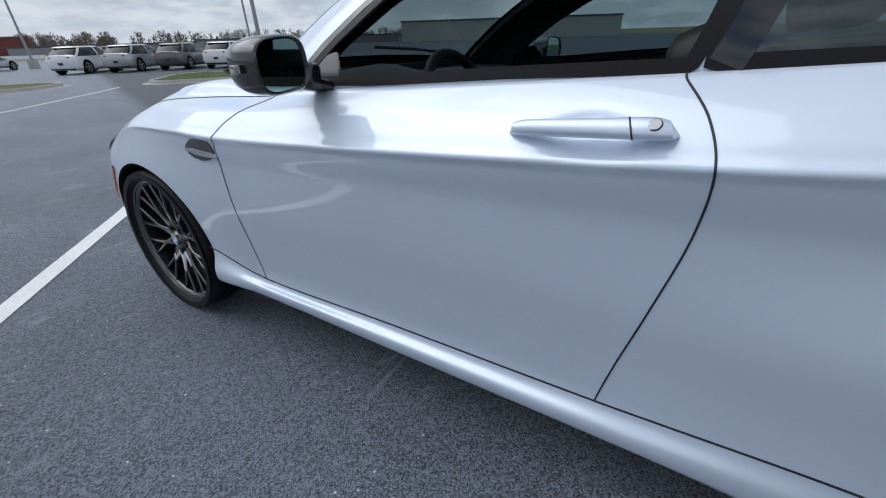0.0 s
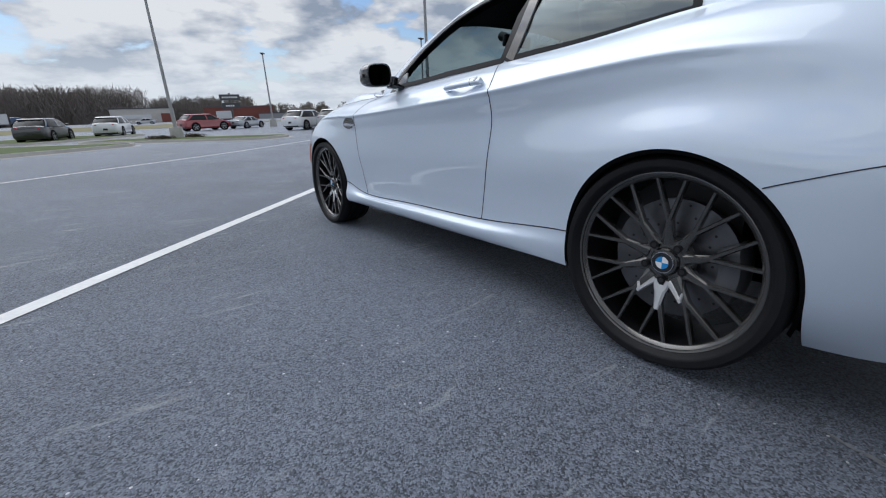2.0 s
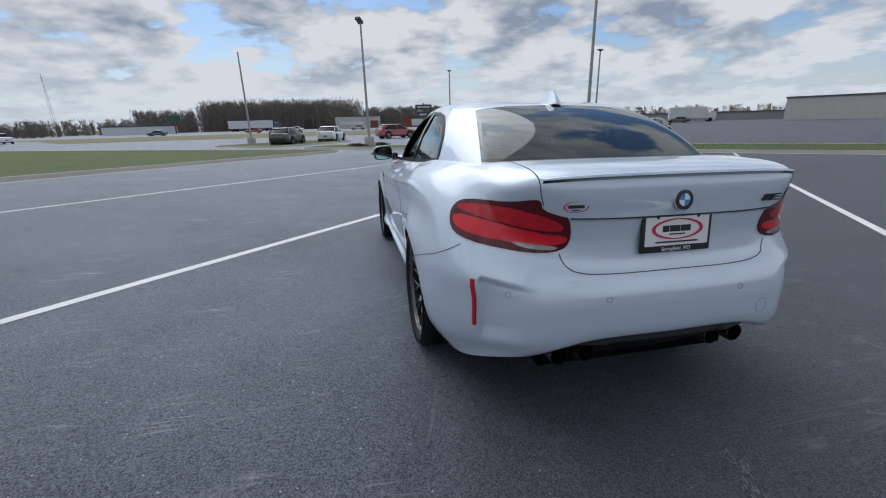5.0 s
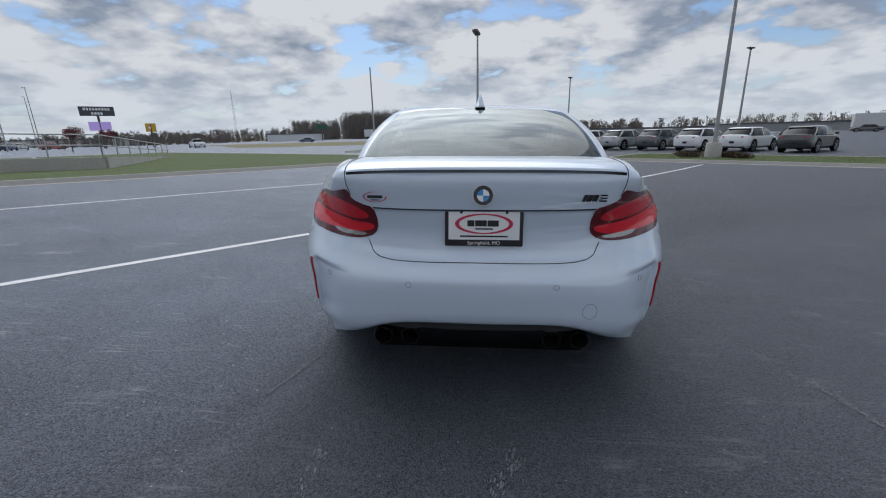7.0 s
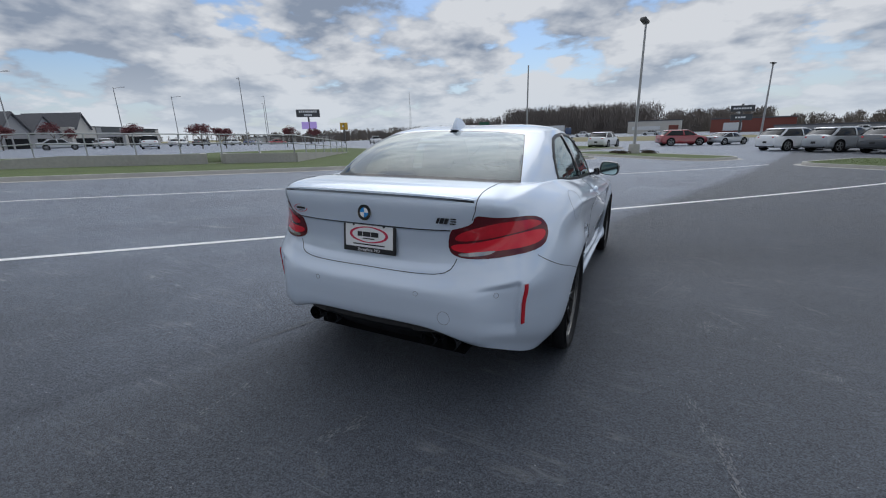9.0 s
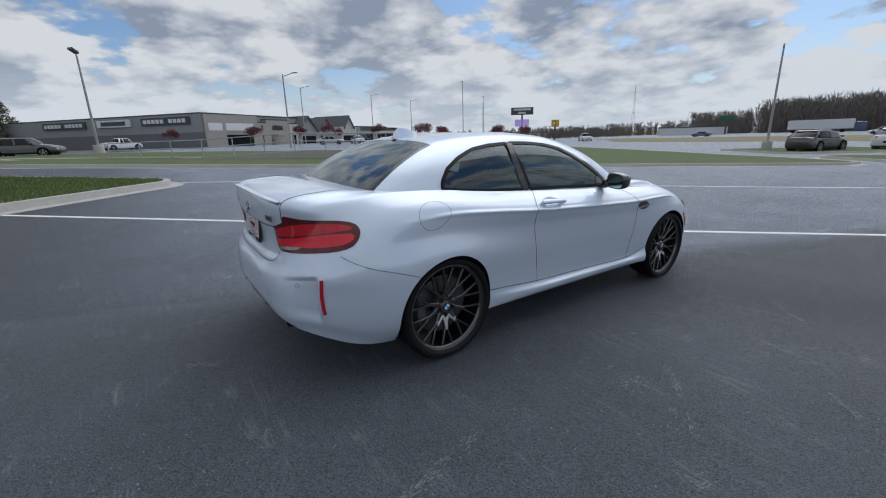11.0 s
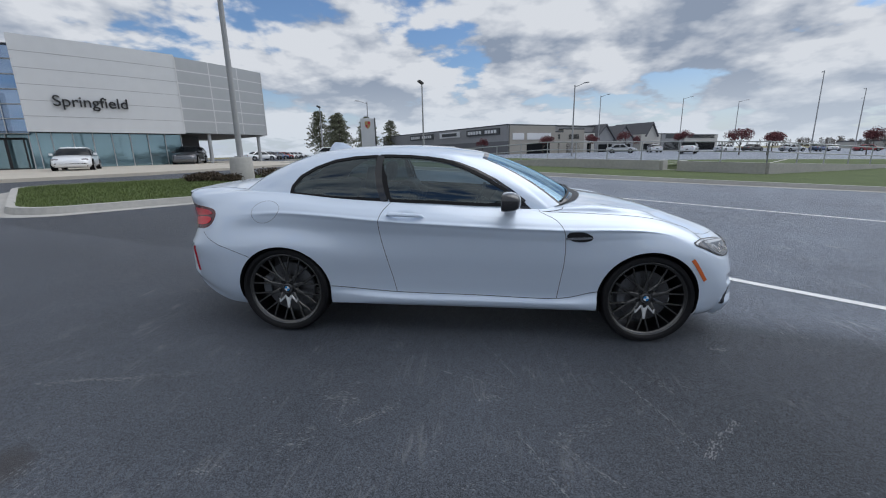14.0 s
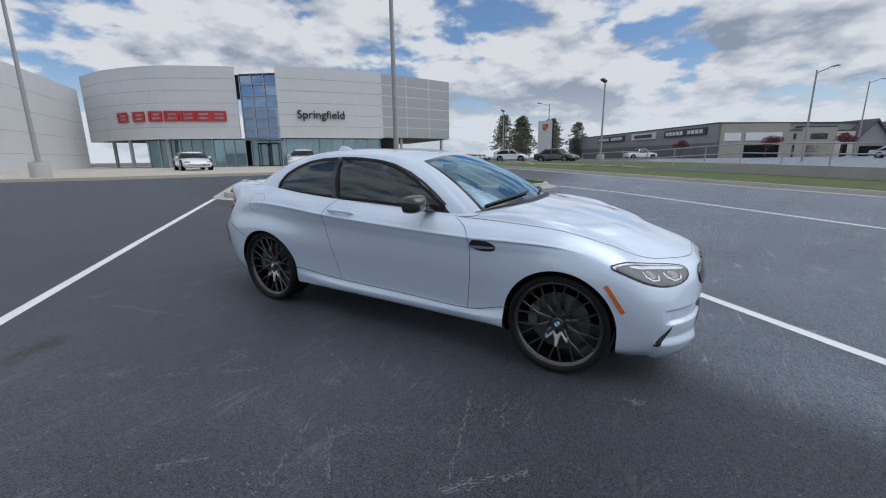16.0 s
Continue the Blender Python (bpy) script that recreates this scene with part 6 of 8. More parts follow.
def tuft(verts, faces, c, r, rng, count, leaf, squash=0.7, up=0.0):
    """Small leaves scattered through a rounded clump."""
    for _ in range(count):
        d = Vector((rng.gauss(0, 1), rng.gauss(0, 1), rng.gauss(0, 1)))
        d = d.normalized() * r * (rng.random() ** .4)
        d.z *= squash
        a = Vector((rng.gauss(0, 1), rng.gauss(0, 1), rng.gauss(0, 1) + up)).normalized() * leaf * rng.uniform(.6, 1.4)
        b = a.cross(Vector((rng.gauss(0, 1), rng.gauss(0, 1), rng.gauss(0, 1)))).normalized() * leaf * .45
        k = len(verts)
        p = Vector(c) + d
        verts += [p - a, p + b, p + a, p - b]
        faces.append((k, k + 1, k + 2, k + 3))


def shrub(p, r, seed, mat=None):
    rng = random.Random(seed)
    verts, faces = [], []
    for k in range(9):
        a = rng.uniform(0, 6.28)
        q = rng.uniform(0, r * .7)
        tuft(verts, faces, (q * math.cos(a), q * math.sin(a), r * .28), r * .5, rng, 90, .05, .6, .6)
    ob = link_mesh("shrub", verts, faces, mat or LEAF_BROWN)
    ob.matrix_world = pose(p[0], p[1], p[2])
    return tagged(ob, "low spreading brown-green shrub beside a lamp pedestal", "shrub", "shrubs by the lamp posts")


for k, (s, n, dr) in enumerate(((-12.4, 3.55, 1), (24.6, 4.3, 1))):
    for j, (ds, dn, r) in enumerate(((-.1, -.95, .62), (.45, -.6, .5), (-.2, 1.0, .7), (.35, 1.55, .6), (-.3, -1.5, .5))):
        shrub(at(s + ds, n + dn, .12), r, 10 * k + j)
for j, (dx, dy) in enumerate(((-1.1, .2), (1.1, -.2), (-.7, -.7), (.9, .6))):
    shrub((.4 + dx, 32.0 + dy, terrain(.4, 32.0)), .6, 40 + j)


# ---------------------------------------------------------------- grass blades on the nearest lawns
def grass(outline, count, seed, label):
    rng = random.Random(seed)
    o = np.array(outline, float)
    gen = np.random.RandomState(seed)
    q = gen.uniform(o.min(0), o.max(0), (count * 3, 2))
    q = q[inside([tuple(p) for p in o], q[:, 0], q[:, 1])][:count]
    verts, faces = [], []
    for s, n in q:
        p = at(s, n, .135)
        a = rng.uniform(0, 6.28)
        h, w = rng.uniform(.03, .075), .010
        k = len(verts)
        e = Vector((w * math.cos(a), w * math.sin(a), 0))
        verts += [p + e, p - e, p + Vector((rng.uniform(-.03, .03), rng.uniform(-.03, .03), h))]
        faces.append((k, k + 1, k + 2))
    ob = link_mesh("grass", verts, faces, GRASS)
    return tagged(ob, label, "grass", kind="stuff")


grass(ISLAND_BACK[1], 45000, 5, "short yellow-green spring grass on the kerbed island")
grass(ISLAND_AHEAD[1], 16000, 6, "short yellow-green spring grass on the far island")

# small kerbed islands further along the aisle
lawn("lawn_4", rounded_outline(21.0, 25.6, 13.0, 26.0, 1.6))
lawn("lawn_5", rounded_outline(22.0, 33.5, 29.5, 39.0, 1.6))

# ---------------------------------------------------------------- retaining wall with railings
def wall_run(name, pts, h0, h1, label):
    verts, faces = [], []
    k = len(pts)
    for i, (s, n) in enumerate(pts):
        f = i / (k - 1)
        a, b = Vector(pts[max(i - 1, 0)]), Vector(pts[min(i + 1, k - 1)])
        d = (b - a).normalized()
        h = h0 + (h1 - h0) * f
        for off, z in ((-.14, -.6), (-.14, h), (.14, h), (.14, -.6)):
            verts.append(at(s - d.y * off, n + d.x * off, z))
    for i in range(k - 1):
        for j in range(3):
            faces.append((4 * i + j, 4 * i + j + 1, 4 * i + 4 + j + 1, 4 * i + 4 + j))
    faces += [(0, 1, 2, 3), (4 * k - 4, 4 * k - 1, 4 * k - 2, 4 * k - 3)]
    return tagged(link_mesh(name, verts, faces, CONCRETE), label, "wall", kind="structure")


def along(a, b, k):
    return [(a[0] + (b[0] - a[0]) * i / k, a[1] + (b[1] - a[1]) * i / k) for i in range(k + 1)]


WALL_A, WALL_M, WALL_B, WALL_C = (-17, 18.95), (-9, 19.98), (0.4, 21.2), (7.0, 40.0)
wall_run("retaining_wall_6", along(WALL_A, WALL_M, 8), .06, .60, "low pale concrete wall rising from the verge")
wall_run("retaining_wall_1", along(WALL_M, (-3.8, 20.65), 6), .60, .62, "low pale concrete retaining wall along the drive")
wall_run("retaining_wall_2", along((-2.9, 20.75), WALL_B, 3), .62, .62, "low pale concrete retaining wall along the drive")
wall_run("retaining_wall_3", along(WALL_B, WALL_C, 9), .62, .12, "low concrete wing wall falling to the lawn")
for k, (a, b) in enumerate((((-3.8, 20.65), (-3.95, 21.8)), ((-2.9, 20.75), (-3.05, 21.9)))):
    wall_run("retaining_wall_%d" % (4 + k), [a, b], .62, .62, "return of the concrete retaining wall")


def loft(bm, sections, mat_of=None, caps=True):
    """Joins rings of equal length into a skin."""
    rings = [[bm.verts.new(c) for c in s] for s in sections]
    k = len(rings[0])
    for a, b in zip(rings, rings[1:]):
        for i in range(k):
            f = bm.faces.new((a[i], a[(i + 1) % k], b[(i + 1) % k], b[i]))
            f.smooth = True
    if caps:
        bm.faces.new(rings[0])
        bm.faces.new(rings[-1])


def railing(pts, h, lift, label):
    rail = empty("railing", label, "railing", group="railings on the retaining wall")
    rise = np.interp(np.arange(len(pts)), np.linspace(0, len(pts) - 1, len(lift)), lift)
    step = [at(s, n, z) for (s, n), z in zip(pts, rise)]
    for p in step:
        bm = bmesh.new()
        tube(bm, p, p + Vector((0, 0, h)), .028, .028, 8)
        part("post", bm, STEEL, rail)
    for z in (h, h * .55):
        bm = bmesh.new()
        rings = []
        for q, p in enumerate(step):
            d = (step[min(q + 1, len(step) - 1)] - step[max(q - 1, 0)]).normalized()
            u = d.cross(Vector((0, 0, 1))).normalized()
            w = u.cross(d)
            rings.append([p + Vector((0, 0, z)) + (u * math.cos(a) + w * math.sin(a)) * .026 for a in np.linspace(0, 2 * math.pi, 8, endpoint=False)])
        loft(bm, rings)
        part("rail", bm, STEEL, rail)
    return rail


railing(along((-20, 18.56), WALL_B, 12), .95, (.0, .18, .56, .58, .58), "galvanised tube railing on the concrete wall")
railing(along(WALL_B, (6.0, 37.0), 7), .95, (.58, .12), "galvanised tube railing down the wing wall")


# ---------------------------------------------------------------- cars standing about
GLASS_FAR = material("dark_car_glass", (0.012, 0.014, 0.016), 0.12, spec=0.3)
TYRE_FAR = RUBBER


def parked_car(name, label, paint, m, L=4.9, W=1.98, H=1.68, belt=1.12, nose=1.04, tail=1.16, screen=(1.28, .36), back=(-2.26, -1.62), wheel_r=.40, group="", light_bar=True, lamps=True):
    """A parked car pointing to +y: profile from its length, bonnet, tail, and where the glass meets the belt and the roof."""
    body = empty(name, label, "car", m, group)
    f, r = L / 2, -L / 2
    hw = W / 2
    def ring(y, w, zl, zh, crown=.04):
        return [(-w * .86, y, zl), (-w, y, zl + .14), (-w * 1.0, y, zl + .5 * (zh - zl)), (-w * .965, y, zh - .10), (-w * .86, y, zh), (-w * .4, y, zh + crown), (0, y, zh + crown), (w * .4, y, zh + crown), (w * .86, y, zh), (w * .965, y, zh - .10), (w, y, zl + .5 * (zh - zl)), (w, y, zl + .14), (w * .86, y, zl)]
    bm = bmesh.new()
    st = [(r, hw * .80, .40, tail - .22), (r + .06, hw * .90, .34, tail - .06), (r + .25, hw * .98, .28, tail), (back[0] + .5, hw, .22, belt + .02), (0, hw * .985, .22, belt), (screen[0], hw * .985, .22, belt - .02), (screen[0] + .25, hw * .985, .22, max(nose, belt - .06)), (f - .8, hw * .98, .22, nose - .03), (f - .28, hw * .92, .24, nose - .14), (f - .06, hw * .80, .28, nose - .26), (f, hw * .66, .34, nose - .36)]
    loft(bm, [ring(*s) for s in st])
    part("body", bm, paint, body, smooth=True)
    cw = hw * .93
    def cab(y0, y1, t):
        y = y0 + (y1 - y0) * t
        return y
    bm = bmesh.new()
    secs = []
    for t, w, z in ((0, 1.0, belt - .03), (.45, .925, belt + (H - belt) * .5), (.86, .785, H - .10)):
        ya, yb = cab(back[0], back[1], t), cab(screen[0], screen[1], t)
        ww = cw * w
        secs.append([(-ww * .90, ya, z), (-ww, ya + .14, z), (-ww, (ya + yb) / 2, z), (-ww * .97, yb - .18, z), (-ww * .84, yb, z), (0, yb + .07, z), (ww * .84, yb, z), (ww * .97, yb - .18, z), (ww, (ya + yb) / 2, z), (ww, ya + .14, z), (ww * .90, ya, z), (0, ya - .06, z)])
    loft(bm, secs, caps=False)
    part("cabin_glass", bm, GLASS_FAR, body, "dark glass", smooth=False)
    bm = bmesh.new()
    secs = []
    for t, w, z in ((.86, .79, H - .085), (.91, .785, H - .05), (1.0, .68, H - .015), (1.0, .35, H)):
        ya, yb = cab(back[0], back[1], t) - (.10 if t < .95 else 0.0), cab(screen[0], screen[1], t)
        ww = cw * w
        secs.append([(-ww * .90, ya, z), (-ww, ya + .14, z), (-ww, (ya + yb) / 2, z), (-ww * .97, yb - .18, z), (-ww * .84, yb, z), (0, yb + .05, z), (ww * .84, yb, z), (ww * .97, yb - .18, z), (ww, (ya + yb) / 2, z), (ww, ya + .14, z), (ww * .90, ya, z), (0, ya - .04, z)])
    loft(bm, secs)
    part("roof", bm, paint, body, smooth=True)
    # pillars over the glass
    for s in (-1, 1):
        for (ya, yb, ww) in ((back[0] + .12, back[1] + .12, .13), (0.0 - .15, -.12 - .1, .06), (screen[0] - .12, screen[1] - .02, .06)):
            bm = bmesh.new()
            a, b = Vector((s * cw * 1.003, ya, belt - .02)), Vector((s * cw * .815, yb, H - .09))
            e = Vector((0, ww, 0))
            o = Vector((s * .012, 0, .006))
            mid = a.lerp(b, .55) + Vector((s * .035, 0, 0))
            for c0, c1 in ((a, mid), (mid, b)):
                vs = [bm.verts.new(c) for c in (c0 - e + o, c0 + e + o, c1 + e * .9 + o, c1 - e * .9 + o)]
                bm.faces.new(vs)
            part("pillar", bm, paint, body)
    for s in (-1, 1):
        for y in (f - .95, r + 1.0):
            bm = bmesh.new()
            lathe(bm, [(-.11, wheel_r * .7), (-.12, wheel_r * .96), (-.08, wheel_r), (.08, wheel_r), (.12, wheel_r * .95), (.115, wheel_r * .72), (.10, wheel_r * .70)], 24)
            tyre_ob = part("wheel", bm, RUBBER, body, "black tyre on a grey alloy rim", smooth=True)
            tyre_ob.matrix_local = Matrix.Translation((s * (hw - .10), y, wheel_r)) @ (Matrix() if s > 0 else pose(0, 0, 0, 0, 0, 180))
            bm = bmesh.new()
            for k in range(5):
                a = 2 * math.pi * k / 5
                box(bm, (.02, .06, wheel_r * .66), pose(0, 0, 0, math.degrees(a)) @ Matrix.Translation((.105, 0, wheel_r * .35)))
            lathe(bm, [(.09, wheel_r * .70), (.112, wheel_r * .70), (.112, wheel_r * .64), (.09, wheel_r * .62)], 24)
            part("rim", bm, STEEL, tyre_ob)
            bm = bmesh.new()
            lathe(bm, [(0, wheel_r * 1.16), (.05, wheel_r * 1.16), (.05, .02)], 20)
            arch = part("wheel_well", bm, WHEEL_WELL, body)
            arch.matrix_local = Matrix.Translation((s * (hw - .045), y, wheel_r + .02)) @ (Matrix() if s > 0 else pose(0, 0, 0, 0, 0, 180))
    if lamps:
        for s in (-1, 1):
            bm = bmesh.new()
            box(bm, (.34, .10, .10), Matrix.Translation((s * hw * .70, r + .085, tail - .14)) @ pose(0, 0, 0, 0, 0, s * 22), .03, 2)
            part("tail_lamp", bm, RED_LENS, body, "red tail lamp", smooth=True)
            bm = bmesh.new()
            box(bm, (.32, .16, .13), Matrix.Translation((s * hw * .68, f - .20, nose - .22)) @ pose(0, 0, 0, 0, 0, -s * 28), .05, 2)
            part("headlamp", bm, LENS_CLEAR, body, "clear headlamp", smooth=True)
    if light_bar:
        bm = bmesh.new()
        box(bm, (W * .5, .04, .035), Matrix.Translation((0, r + .045, tail - .16)), .01)
        part("light_bar", bm, RED_DARK, body, "dark red strip between the lamps")
    bm = bmesh.new()
    box(bm, (.32, .03, .15), Matrix.Translation((0, r + .0, .66)), .01)
    part("number_plate", bm, BLACK_PRINT, body, "dark plate panel")
    bm = bmesh.new()
    box(bm, (W * .80, .22, .20), Matrix.Translation((0, r + .13, .40)), .06, 2)
    part("rear_bumper", bm, BLACK_TRIM, body, "black lower rear bumper", smooth=True)
    bm = bmesh.new()
    box(bm, (W * .80, .22, .18), Matrix.Translation((0, f - .20, .36)), .06, 2)
    part("front_bumper", bm, BLACK_TRIM, body, "black lower front bumper", smooth=True)
    for s in (-1, 1):
        bm = bmesh.new()
        box(bm, (.20, .10, .14), Matrix.Translation((s * (hw + .07), screen[0] - .30, belt + .06)), .04, 2)
        part("door_mirror", bm, paint, body, smooth=True)
    return body


def enamel(name, c, flake=.3):
    return car_paint(name, c, flake)


WHITE_CAR = enamel("white_car_paint", (.78, .79, .80), 0)
SILVER_CAR = enamel("silver_car_paint", (.42, .44, .46), .6)
GREY_CAR = enamel("dark_grey_car_paint", (.075, .08, .09), .5)
BLACK_CAR = enamel("black_car_paint", (.012, .012, .014), .2)
RED_CAR = enamel("red_car_paint", (.30, .02, .025), .2)
BLUE_CAR = enamel("blue_car_paint", (.03, .07, .16), .4)

ROW = "sport utility cars in the row"
for n, s, paint, what in ((17.0, 36.5, WHITE_CAR, "white"), (13.9, 36.5, SILVER_CAR, "silver"), (10.8, 36.5, GREY_CAR, "dark grey"), (7.7, 36.0, WHITE_CAR, "white"), (4.7, 36.0, WHITE_CAR, "white"), (1.3, 35.6, BLACK_CAR, "black")):
    parked_car("sport_utility_car", what + " sport utility car parked in a row beyond the lawn", paint, stand(s, n, -14), group=ROW)
parked_car("sport_utility_car", "dark red sport utility car parked beside an island", RED_CAR, pose(*ground_at(4.6, 51.0), 0, 0, -70), group=ROW)
parked_car("sport_utility_car", "white sport utility car parked across the aisle", WHITE_CAR, pose(*ground_at(-3.0, 46.8), 0, 0, -14), group=ROW)
parked_car("sport_utility_car", "black sport utility car parked across the aisle", BLACK_CAR, pose(*ground_at(-7.0, 41.9), 0, 0, -14), group=ROW)
SPORT = dict(L=4.5, W=1.85, H=1.29, belt=.86, nose=.80, tail=.92, screen=(.95, .35), back=(-1.75, -.85), wheel_r=.34)
SALOON = dict(L=4.75, W=1.82, H=1.45, belt=.95, nose=.90, tail=.98, screen=(1.05, .45), back=(-1.75, -1.05), wheel_r=.33, light_bar=False)
TRUCK = dict(L=5.6, W=2.0, H=1.85, belt=1.18, nose=1.12, tail=1.15, screen=(1.2, .7), back=(-.9, -.75), wheel_r=.40, light_bar=False)
parked_car("convertible", "silver two-seat convertible with its roof up", SILVER_CAR, pose(*ground_at(9.0, 52.2), 0, 0, -50), **SPORT)
parked_car("sports_car", "white sports car parked nose out before the showroom", WHITE_CAR, pose(*ground_at(-13.6, -26.6), 0, 0, -20), **SPORT)
parked_car("sports_saloon", "white low saloon parked nose out before the showroom", WHITE_CAR, pose(*ground_at(-21.0, -23.6), 0, 0, -52), **dict(SALOON, L=5.0, W=1.95))
parked_car("sport_utility_car", "dark grey sport utility car before the showroom", GREY_CAR, pose(*ground_at(-33.0, -24.5), 0, 0, -68), group=ROW)
parked_car("saloon_car", "black saloon car standing by the roadside pylon", BLACK_CAR, pose(*ground_at(-42.3, -8.5), 0, 0, -14), **SALOON)
parked_car("sport_utility_car", "white sport utility car far along the drive", WHITE_CAR, pose(*ground_at(-54.0, -18.0), 0, 0, 10), group=ROW)
rng = random.Random(3)
FAR_PAINTS = [(WHITE_CAR, "white"), (SILVER_CAR, "silver"), (RED_CAR, "red"), (BLUE_CAR, "dark blue"), (GREY_CAR, "grey"), (BLACK_CAR, "black")]
for k in range(7):
    x, y = -62 - 4.5 * k, -33 - .9 * k
    paint, what = FAR_PAINTS[(0, 4, 3, 2, 0, 1, 0)[k]]
    parked_car("saloon_car", what + " car in the far dealer lot", paint, pose(*ground_at(x, y), 0, 0, rng.uniform(40, 90)), group="cars in the far dealer lot", **SALOON)
for k in range(9):
    x, y = -70 - 3 * k + rng.uniform(-2, 2), 26 + 7.5 * k
    paint, what = FAR_PAINTS[(1, 0, 4, 0, 5, 1, 3, 0, 2)[k]]
    parked_car("saloon_car", what + " car in the shopping centre lot", paint, pose(*ground_at(x, y), 0, 0, rng.uniform(-60, 80)), group="cars in the shopping centre lot", **SALOON)
for x, y, a in ((-60, 86, 50), (-62, 33.5, 60), (-84, -3.5, 30)):
    parked_car("pickup_truck", "white crew-cab pickup truck on the far side of the road", WHITE_CAR, pose(*ground_at(x, y), 0, 0, a), group="pickup trucks", **TRUCK)
for k, (x, y) in enumerate(((-16, 128), (2, 133), (-28, 131), (-52, 128), (60, 96), (78, 88), (40, 112))):
    paint, what = FAR_PAINTS[k % 6]
    parked_car("saloon_car", what + " car on the distant highway", paint, pose(*ground_at(x, y), 0, 0, 80 - x * .3), group="cars on the distant highway", **SALOON)

# ---------------------------------------------------------------- the showroom
PANEL = material("white_metal_panel", (.62, .63, .64), .45, noise_scale=1.5, noise_amount=.05, blotch=.05)
PANEL_GREY = material("silver_metal_panel", (.40, .41, .42), .4, metal=.3, noise_scale=1.5, noise_amount=.06)
JOINT = material("panel_joint", (.30, .30, .31), .6)
JOINT_LIGHT = material("light_panel_joint", (.60, .60, .60), .5)
MULLION = material("aluminium_mullion", (.50, .51, .52), .35, metal=.6)
BLUE_GLASS = material("blue_reflecting_glass", (.26, .36, .52), .04, metal=.75, coat=1.0)
SHOP_GLASS = material("teal_shop_glass", (.24, .37, .41), .04, metal=.6, coat=1.0)
RED_SIGN = material("red_sign_acrylic", (.45, .02, .03), .3, coat=.3)
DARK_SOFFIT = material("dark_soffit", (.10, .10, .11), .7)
PAVING = material("pale_paving", (.50, .455, .385), .85, noise_scale=3, noise_amount=.12, blotch=.12, bump=.2, bump_scale=30)
BASE_Z, LOW_Z, TOP_Z = .66, 3.40, 9.85


def facade(name, plan, z0, z1, mat, parent, rows=0, cols=0, joint=None, label="", depth=.25, joint_w=.05):
    """A wall band above a plan line, with thickness and raised or sunk joints."""
    bm = bmesh.new()
    k = len(plan)
    ns = []
    for i in range(k):
        a, b = Vector(plan[max(i - 1, 0)]), Vector(plan[min(i + 1, k - 1)])
        d = (b - a).normalized()
        ns.append(Vector((-d.y, d.x)))
    outer = [(Vector(p), n) for p, n in zip(plan, ns)]
    ring = []
    for p, n in outer:
        q = p + n * depth
        ring.append([bm.verts.new((p.x, p.y, z0)), bm.verts.new((p.x, p.y, z1)), bm.verts.new((q.x, q.y, z1)), bm.verts.new((q.x, q.y, z0))])
    for a, b in zip(ring, ring[1:]):
        for i in range(4):
            bm.faces.new((a[i], a[(i + 1) % 4], b[(i + 1) % 4], b[i]))
    bm.faces.new(ring[0])
    bm.faces.new(ring[-1])
    ob = part(name, bm, mat, parent, label)
    if rows:
        for r in range(1, rows):
            z = z0 + (z1 - z0) * r / rows
            jb = bmesh.new()
            for (p, n), (q, m) in zip(outer, outer[1:]):
                a, b = p - n * .012, q - m * .012
                vs = [jb.verts.new(c) for c in ((a.x, a.y, z - joint_w / 2), (b.x, b.y, z - joint_w / 2), (b.x, b.y, z + joint_w / 2), (a.x, a.y, z + joint_w / 2))]
                jb.faces.new(vs)
            part("joint", jb, joint, ob)
    if cols:
        for c in range(cols + 1):
            f = c / cols * (k - 1)
            i = min(int(f), k - 2)
            p = outer[i][0].lerp(outer[i + 1][0], f - i) - outer[i][1] * .014
            d = (outer[i + 1][0] - outer[i][0]).normalized() * joint_w / 2
            jb = bmesh.new()
            jb.faces.new([jb.verts.new(c) for c in ((p.x - d.x, p.y - d.y, z0), (p.x + d.x, p.y + d.y, z0), (p.x + d.x, p.y + d.y, z1), (p.x - d.x, p.y - d.y, z1))])
            part("joint", jb, joint, ob)
    return ob


def curve_plan(pts, k):
    return [tuple(p) for p in spline(np.array(pts), np.linspace(0, len(pts) - 1, k))]


showroom = empty("showroom", "curved white car showroom with a glazed ground floor and red sign", "showroom", kind="")
LEFT = curve_plan([(-17.0, -50.5), (-16.9, -45.0), (-18.1, -39.8), (-20.2, -36.4), (-22.5, -33.6)], 25)
MID = [(-22.7, -33.5), (-24.2, -30.2)]
RIGHT = curve_plan([(-24.2, -30.1), (-27.9, -26.9), (-32.0, -23.9)], 9)
GRID = curve_plan([(-32.0, -23.9), (-35.9, -22.0), (-40.0, -20.5)], 9)
END = [(-40.0, -20.5), (-47.5, -31.0), (-42.0, -46.0)]


def shift(plan, d):
    out = []
    for i, p in enumerate(plan):
        a, b = Vector(plan[max(i - 1, 0)]), Vector(plan[min(i + 1, len(plan) - 1)])
        t = (b - a).normalized()
        out.append((p[0] - t.y * d, p[1] + t.x * d))
    return out


# the plans run so that the building lies to their left or right: find the side away from the lot
def inward(plan, d):
    a, b = Vector(plan[0]), Vector(plan[-1])
    m = (a + b) / 2
    t = (b - a).normalized()
    left = m + Vector((-t.y, t.x))
    return shift(plan, d if left.length > m.length else -d)


facade("upper_wall", LEFT, LOW_Z, TOP_Z, PANEL, showroom, 6, 0, JOINT, "white metal panel wall, curved", joint_w=.03)
facade("upper_wall", RIGHT, LOW_Z, TOP_Z, PANEL, showroom, 6, 0, JOINT, "white metal panel wall", joint_w=.03)
